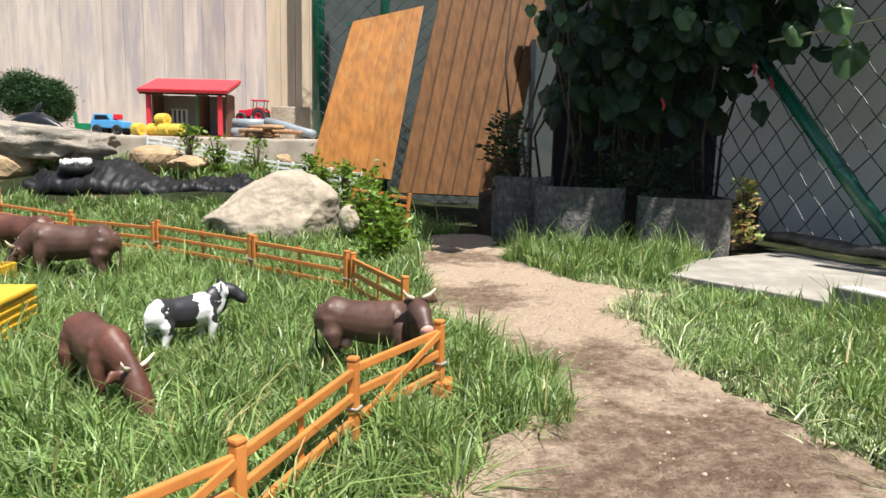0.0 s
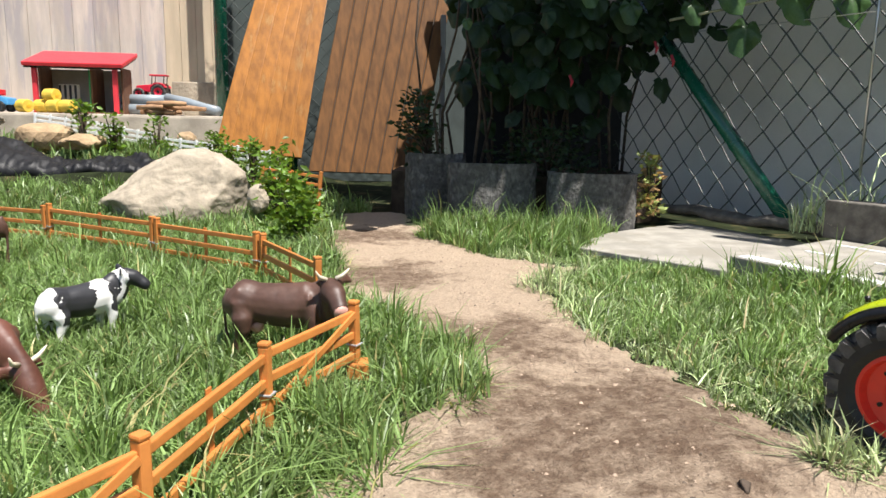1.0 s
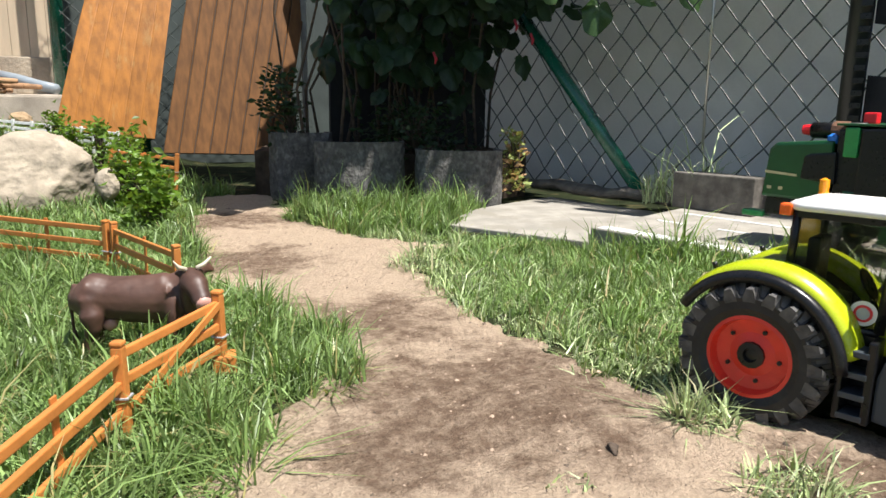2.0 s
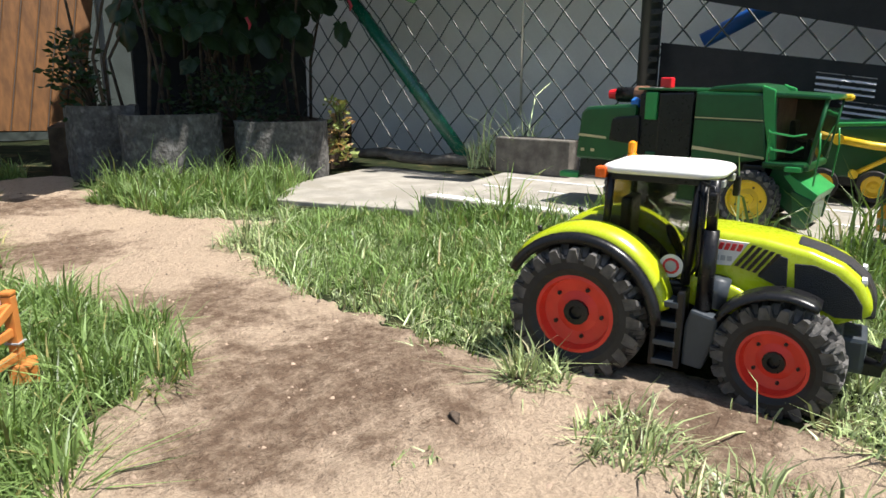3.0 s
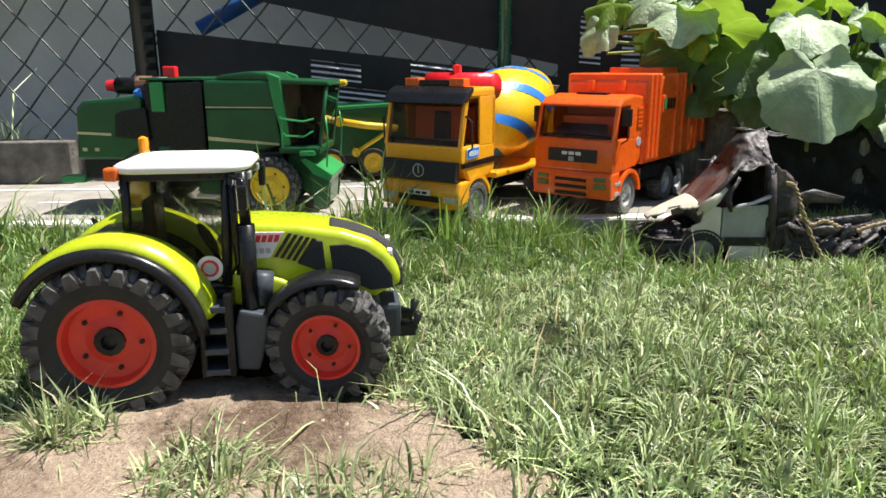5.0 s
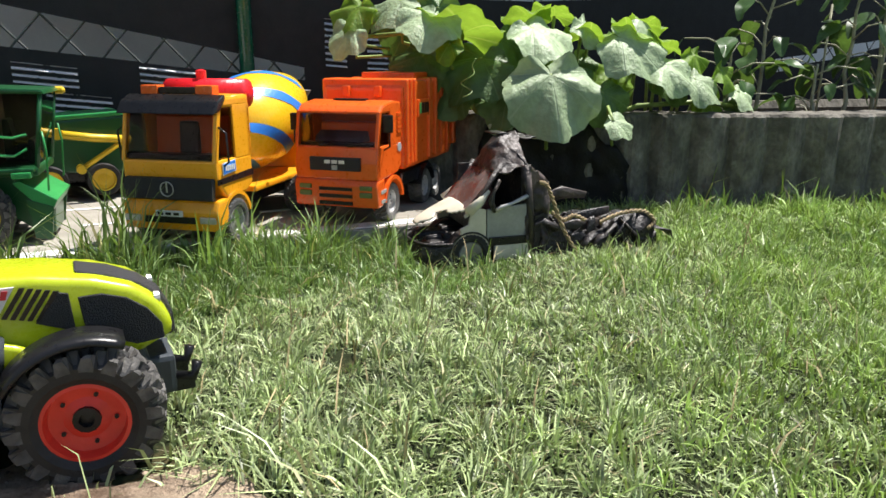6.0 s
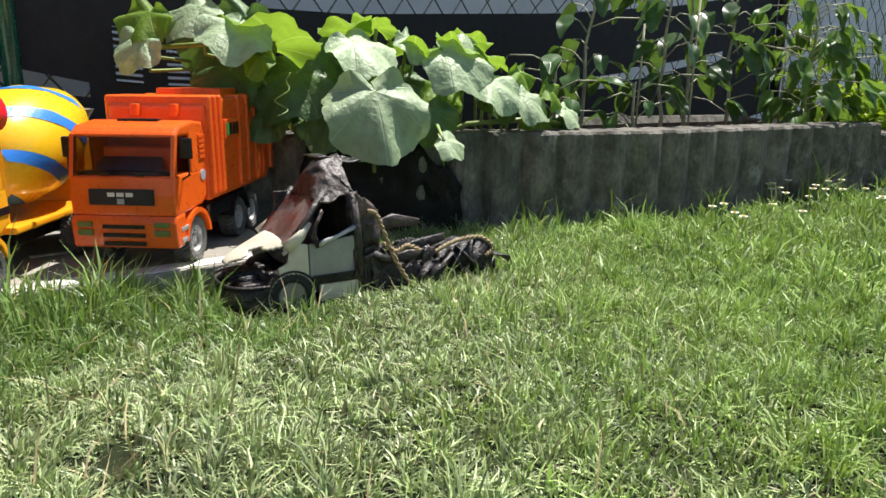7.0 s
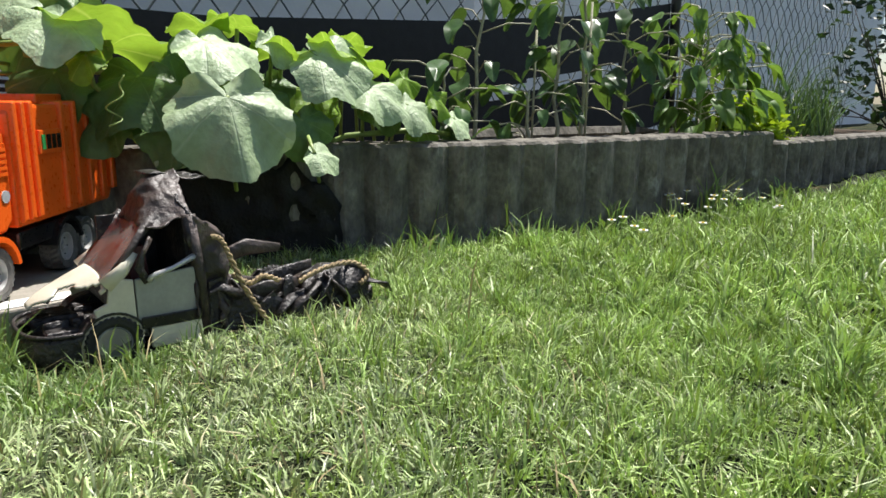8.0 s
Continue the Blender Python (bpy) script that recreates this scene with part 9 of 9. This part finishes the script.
def leaf_cloud(name, tips, n, size, material, label, category, seed, stems=None, spread=0.03, m=None, narrow=0.5, up=0.4, trunk=None):
    """A shrub: woody stems and very many small folded leaves gathered round the twig ends."""
    rng = np.random.default_rng(seed)
    plant = thing(name, Matrix(), label, category)
    tips = np.array(tips, float)
    i = rng.integers(0, len(tips), n)
    c = tips[i] + rng.normal(0, spread, (n, 3))
    d = rng.normal(0, 1, (n, 3))
    d[:, 2] = np.abs(d[:, 2]) * up + rng.normal(0, 0.25, n)
    d /= np.linalg.norm(d, axis=1)[:, None]
    s = np.cross(d, rng.normal(0, 1, (n, 3)))
    s /= np.linalg.norm(s, axis=1)[:, None]
    nrm = np.cross(d, s)
    L = size * rng.uniform(0.6, 1.3, n)[:, None]
    w = L * narrow / 2
    v = np.stack([c, c + d * L * 0.5 + s * w + nrm * w * 0.5, c + d * L, c + d * L * 0.5 - s * w + nrm * w * 0.5], 1)
    tri = np.array([(0, 1, 2), (0, 2, 3)])
    f = (np.arange(n)[:, None, None] * 4 + tri).reshape(-1, 3)
    mesh_np("foliage", v.reshape(-1, 3), f, material, "", "", "stuff", plant)
    if stems is not None:
        root = Vector(stems)
        for t in tips[:: max(1, len(tips) // 14)]:
            t = Vector(t)
            strut(plant, "branch", [root, root.lerp(t, 0.5) + Vector((0, 0, 0.02)), t], [0.004, 0.003, 0.0015], trunk or M["bark"], "", 5)
    return plant


def upright_tips(c, h, r, n, seed):
    rng = np.random.default_rng(seed)
    q = rng.uniform(0.05, 1, n)
    a = rng.uniform(0, 6.283, n)
    rr = r * (0.35 + 0.65 * rng.random(n)) * (1.0 - 0.45 * q)
    return np.stack([c[0] + rr * np.cos(a), c[1] + rr * np.sin(a), c[2] + h * q], -1)


leaf_cloud("shrub", upright_tips((-0.155, 1.87, 0.0), 0.155, 0.072, 36, 1), 560, 0.025, M["shrub"], "bright green young shrub beside the path", "shrub", 1, (-0.135, 1.86, 0.0), 0.018)
leaf_cloud("shrub", upright_tips((-0.235, 2.18, 0.03), 0.165, 0.062, 24, 2), 400, 0.024, M["shrub"], "bright green young shrub behind the first", "shrub", 2, (-0.235, 2.18, 0.03), 0.02)
for k, (x, y, z, h) in enumerate(((-0.98, 2.74, 0.20, 0.23), (-0.86, 2.68, 0.19, 0.20), (-0.72, 2.72, 0.18, 0.20), (-0.50, 2.62, 0.13, 0.19), (-0.43, 2.50, 0.12, 0.17), (-0.34, 2.42, 0.11, 0.19), (-0.25, 2.34, 0.09, 0.20))):
    leaf_cloud("small_shrub", upright_tips((x, y, z - 0.03), h * 0.82, 0.042, 20, 10 + k), 230, 0.023, M["shrub"], "small bright green hedge plant below the terrace", "shrub", 10 + k, (x, y, z - 0.02), 0.014)


def conifer():
    rng = np.random.default_rng(9)
    tips = []
    for c, r in (((-2.03, 3.46, 0.505), 0.105), ((-1.90, 3.46, 0.475), 0.095)):
        d = rng.normal(0, 1, (260, 3))
        d /= np.linalg.norm(d, axis=1)[:, None]
        tips.append(np.array(c) + d * r * (0.55 + 0.45 * rng.random((260, 1)) ** 0.6))
    leaf_cloud("conifer_bush", np.concatenate(tips), 26000, 0.016, M["conifer"], "clipped dark green conifer bush on the terrace", "bush", 9, (-1.97, 3.46, 0.33), 0.014, narrow=0.3)


conifer()
leaf_cloud("yellowing_shrub", upright_tips((0.895, 2.10, 0.05), 0.165, 0.036, 18, 31), 300, 0.024, M["yellowshrub"], "small yellowing shrub beside the planters", "shrub", 31, (0.905, 2.10, 0.03), 0.014)
leaf_cloud("planter_shrub", upright_tips((0.20, 2.38, 0.2), 0.19, 0.075, 26, 32), 300, 0.03, M["vineleaf"], "loose dark green shrub in the shaded planter", "shrub", 32, (0.25, 2.38, 0.18), 0.02)
leaf_cloud("yellow_green_plant", upright_tips((2.06, -1.62, 0.17), 0.12, 0.11, 60, 33), 1300, 0.03, M["brightplant"], "bright yellow-green leafy plant on the bed", "garden plant", 33, (2.06, -1.62, 0.16), 0.02)
leaf_cloud("dark_shrub", upright_tips((2.60, -2.92, 0.2), 0.75, 0.36, 80, 34), 800, 0.048, M["vineleaf"], "dark reddish-green shrub at the end of the bed", "shrub", 34, (2.60, -2.92, 0.18), 0.06)
leaf_cloud("planter_herb", upright_tips((0.62, 2.27, 0.15), 0.14, 0.2, 50, 35), 900, 0.022, M["vineleaf"], "low dark herbs in the shaded planter", "herb", 35, (0.62, 2.27, 0.15), 0.03)


def tall_tuft(c, n, h, r, seed, label, material):
    rng = np.random.default_rng(seed)
    a, q = rng.uniform(0, 6.283, n), r * np.sqrt(rng.random(n))
    blades("tall_grass", c[0] + q * np.cos(a), c[1] + q * np.sin(a), h, 0.0045, material, label, seed, 0.4, c[2])


p = on_fence(1.80, -1.03)
tall_tuft((p.x, p.y, 0.05), 110, 0.13, 0.06, 51, "wispy tall grass at the foot of the fence", M["grass"])
p = on_fence(1.80, -1.14)
tall_tuft((p.x, p.y, 0.05), 70, 0.10, 0.05, 52, "wispy tall grass at the foot of the fence", M["grass"])
tall_tuft((2.22, -1.92, 0.14), 520, 0.22, 0.15, 53, "dense clump of ornamental grass on the bed", M["sedge"])
for k, (s, h) in enumerate(((-0.78, 0.10), (-0.55, 0.10), (-0.30, 0.11), (-0.12, 0.12), (0.02, 0.12), (0.13, 0.10))):
    p = on_fence(1.235, s)
    tall_tuft((p.x, p.y, 0.0), 90, h, 0.055, 60 + k, "long grass stalks leaning over the slab", M["pasture"])
for k, (x, y) in enumerate(((1.61, -0.6), (1.66, -0.88), (1.75, -1.22), (1.58, -0.42), (1.85, -1.55))):
    tall_tuft((x, y, 0.0), 60, 0.08, 0.05, 80 + k, "uncut grass at the foot of the planter wall", M["pasture"])


def vine():
    """The big vine over the planters: hanging stems and broad leaves, with unseen dense leaves added above to shade it.
    """
    v = thing("climbing_vine", Matrix(), "dense dark climbing vine with broad leaves on the fence", "vine")
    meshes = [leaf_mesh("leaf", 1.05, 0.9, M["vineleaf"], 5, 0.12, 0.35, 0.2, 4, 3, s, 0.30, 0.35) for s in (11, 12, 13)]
    # sunlit vine leaves: same shape, sunlight put in as the lighter pepper leaf colour
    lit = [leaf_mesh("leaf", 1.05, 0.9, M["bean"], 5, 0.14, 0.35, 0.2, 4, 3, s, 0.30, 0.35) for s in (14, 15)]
    rng = random.Random(77)

    def in_shade(x, y, z, more=0.0):
        """False for a leaf that would stand in the gaps through which the sun reaches the stones' edges and the little shrub."""
        sx, sy = x - 0.259 * (z - 0.1), y + 0.362 * (z - 0.1)
        free = True
        for gx, gy, gr in ((0.375, 2.165, 0.065), (0.785, 2.065, 0.045), (0.92, 2.07, 0.07)):
            free = free & (np.hypot(sx - gx, sy - gy) > gr + more)
        return free

    n = 0
    while n < 380:
        x, y, z = rng.uniform(0.34, 1.12), rng.uniform(2.0, 2.65), rng.uniform(0.30, 0.95)
        low = 0.40 + 0.16 * abs(x - 0.68)
        if z < low and rng.random() > 0.10:
            continue
        if y < 2.20 - 0.12 * (z > 0.6) or (x > 0.98 and z < 0.58) or not in_shade(x, y, z, 0.02):
            continue
        face = Vector((rng.uniform(-0.6, 0.5), rng.uniform(-1.0, -0.1), rng.uniform(0.2, 1.0)))
        tip = Vector((rng.uniform(-0.5, 0.5), rng.uniform(-0.6, 0.0), -1))
        add_leaf(v, rng.choice(meshes), facing((x, y, z), face, tip, rng.uniform(0.05, 0.095)))
        n += 1
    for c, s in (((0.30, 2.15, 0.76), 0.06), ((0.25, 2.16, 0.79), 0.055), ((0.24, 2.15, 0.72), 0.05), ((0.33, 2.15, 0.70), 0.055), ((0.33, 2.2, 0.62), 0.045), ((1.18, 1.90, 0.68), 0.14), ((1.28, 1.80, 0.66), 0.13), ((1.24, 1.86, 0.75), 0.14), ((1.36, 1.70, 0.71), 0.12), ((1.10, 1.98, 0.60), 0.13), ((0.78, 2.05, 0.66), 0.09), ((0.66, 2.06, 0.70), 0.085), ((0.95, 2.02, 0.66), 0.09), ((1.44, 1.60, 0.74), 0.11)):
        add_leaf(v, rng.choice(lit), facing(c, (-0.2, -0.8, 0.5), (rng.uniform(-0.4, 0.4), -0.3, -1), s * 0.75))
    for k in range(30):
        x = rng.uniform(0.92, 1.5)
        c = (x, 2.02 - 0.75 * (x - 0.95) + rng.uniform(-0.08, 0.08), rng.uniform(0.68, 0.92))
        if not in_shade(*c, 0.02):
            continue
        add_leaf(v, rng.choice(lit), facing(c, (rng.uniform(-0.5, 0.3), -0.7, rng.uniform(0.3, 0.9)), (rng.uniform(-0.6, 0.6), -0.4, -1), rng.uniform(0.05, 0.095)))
    # leaves overhead, out of view, added to shade vine, stones and path end
    canopy = []
    g = np.random.default_rng(78)
    k = 1300
    cx, cy, cz = g.uniform(0.58, 1.3, k), 1.70 + 0.8 * g.random(k) ** 0.75, g.uniform(1.0, 1.6, k)
    cy = np.where((cx > 1.02) & (cy < 1.95), cy + 0.3, cy)
    more = 260
    cx, cy, cz = np.r_[cx, g.uniform(0.32, 0.66, more)], np.r_[cy, g.uniform(1.74, 2.15, more)], np.r_[cz, g.uniform(1.05, 1.6, more)]
    k += more
    keep = in_shade(cx, cy, cz, 0.02)
    cx, cy, cz = cx[keep], cy[keep], cz[keep]
    k = len(cx)
    leaf = np.array([(0, 0, 0), (0.05, 0.045, -0.01), (0.10, 0, -0.03), (0.05, -0.045, -0.01)])
    a, t = g.uniform(0, 6.283, k), g.uniform(-0.6, 0.6, k)
    q = leaf[None] * g.uniform(0.8, 1.4, (k, 1, 1))
    vx = q[..., 0] * np.cos(a)[:, None] - q[..., 1] * np.sin(a)[:, None]
    vy = q[..., 0] * np.sin(a)[:, None] + q[..., 1] * np.cos(a)[:, None]
    vv = np.stack([vx + cx[:, None], vy + cy[:, None], q[..., 2] + q[..., 0] * t[:, None] + cz[:, None]], -1)
    f = (np.arange(k)[:, None, None] * 4 + np.array([(0, 1, 2), (0, 2, 3)])).reshape(-1, 3)
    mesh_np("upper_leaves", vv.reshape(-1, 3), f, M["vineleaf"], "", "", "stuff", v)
    for k in range(26):
        x, y = rng.uniform(0.25, 0.98), rng.uniform(2.3, 2.7)
        pts = [(x, y, 0.14), (x + rng.uniform(-0.05, 0.05), y, 0.35), (x + rng.uniform(-0.1, 0.1), y - 0.03, 0.6), (x + rng.uniform(-0.15, 0.15), y - 0.05, 0.95)]
        strut(v, "stem", pts, [0.006, 0.005, 0.004, 0.003], M["bark"], "", 6)
    strut(v, "runner", [(0.9, 2.05, 0.62), (1.1, 1.95, 0.66), (1.3, 1.78, 0.70), (1.5, 1.55, 0.78)], 0.004, M["palestem"], "", 6)
    for c in ((0.90, 2.02, 0.52), (0.62, 2.08, 0.46), (0.86, 2.05, 0.56)):
        part("blossom", tube(bmesh.new(), [c, (c[0] + 0.009, c[1], c[2] - 0.02), (c[0] + 0.005, c[1], c[2] - 0.034)], [0.004, 0.005, 0.002], 8), M["blossom"], v, "small red blossom", True)
    # added black sheet that gives the vine its dark depth
    one("dark_screen", boxed(0.425, 1.06, 2.80, 2.84, 0.0, 1.25), M["cloth"], "black sheet behind the vine", "screen", kind="structure")


vine()


def daisies():
    rng = random.Random(15)
    for k in range(26):
        x, y = (1.66 + rng.uniform(-0.10, 0.08), -1.14 + rng.uniform(-0.16, 0.16)) if k < 16 else (rng.uniform(1.35, 1.75), rng.uniform(-1.3, -0.7))
        z = float(rise(x, y))
        h = rng.uniform(0.03, 0.055)
        d = thing("daisy", Matrix.Translation((x, y, z)), "small white daisy in the lawn", "flower", "daisies")
        part("stalk", tube(bmesh.new(), [(0, 0, 0), (0.002, 0, h)], 0.0008, 5), M["greenstem"], d)
        part("petals", lathe(bmesh.new(), [(0.003, h - 0.001), (0.0085, h + 0.002), (0.0085, h + 0.003), (0.003, h + 0.002)], 12, None, "z"), M["petal"], d)
        part("centre", lathe(bmesh.new(), [(0.0034, h + 0.001), (0.0028, h + 0.004), (0.0005, h + 0.0046)], 8, None, "z"), M["yellowrim"], d)


daisies()
# twigs and dead leaves on the bare earth
rng = random.Random(44)
for k, (x, y) in enumerate(((0.329, 0.529), (0.43, 0.56))):
    z = float(rise(x, y)) + 0.006
    a = rng.uniform(0, 3)
    bm = crumple(tube(bmesh.new(), [(x, y, z), (x + 0.012 * math.cos(a), y + 0.012 * math.sin(a), z + 0.004), (x + 0.024 * math.cos(a), y + 0.024 * math.sin(a), z)], [(0.002, 0.001), (0.005, 0.0015), (0.001, 0.0008)], 6), 0.002, 90, k)
    one("dead_leaf", bm, M["bark"], "curled dead brown leaf on the earth", "dead leaf", smooth=True)
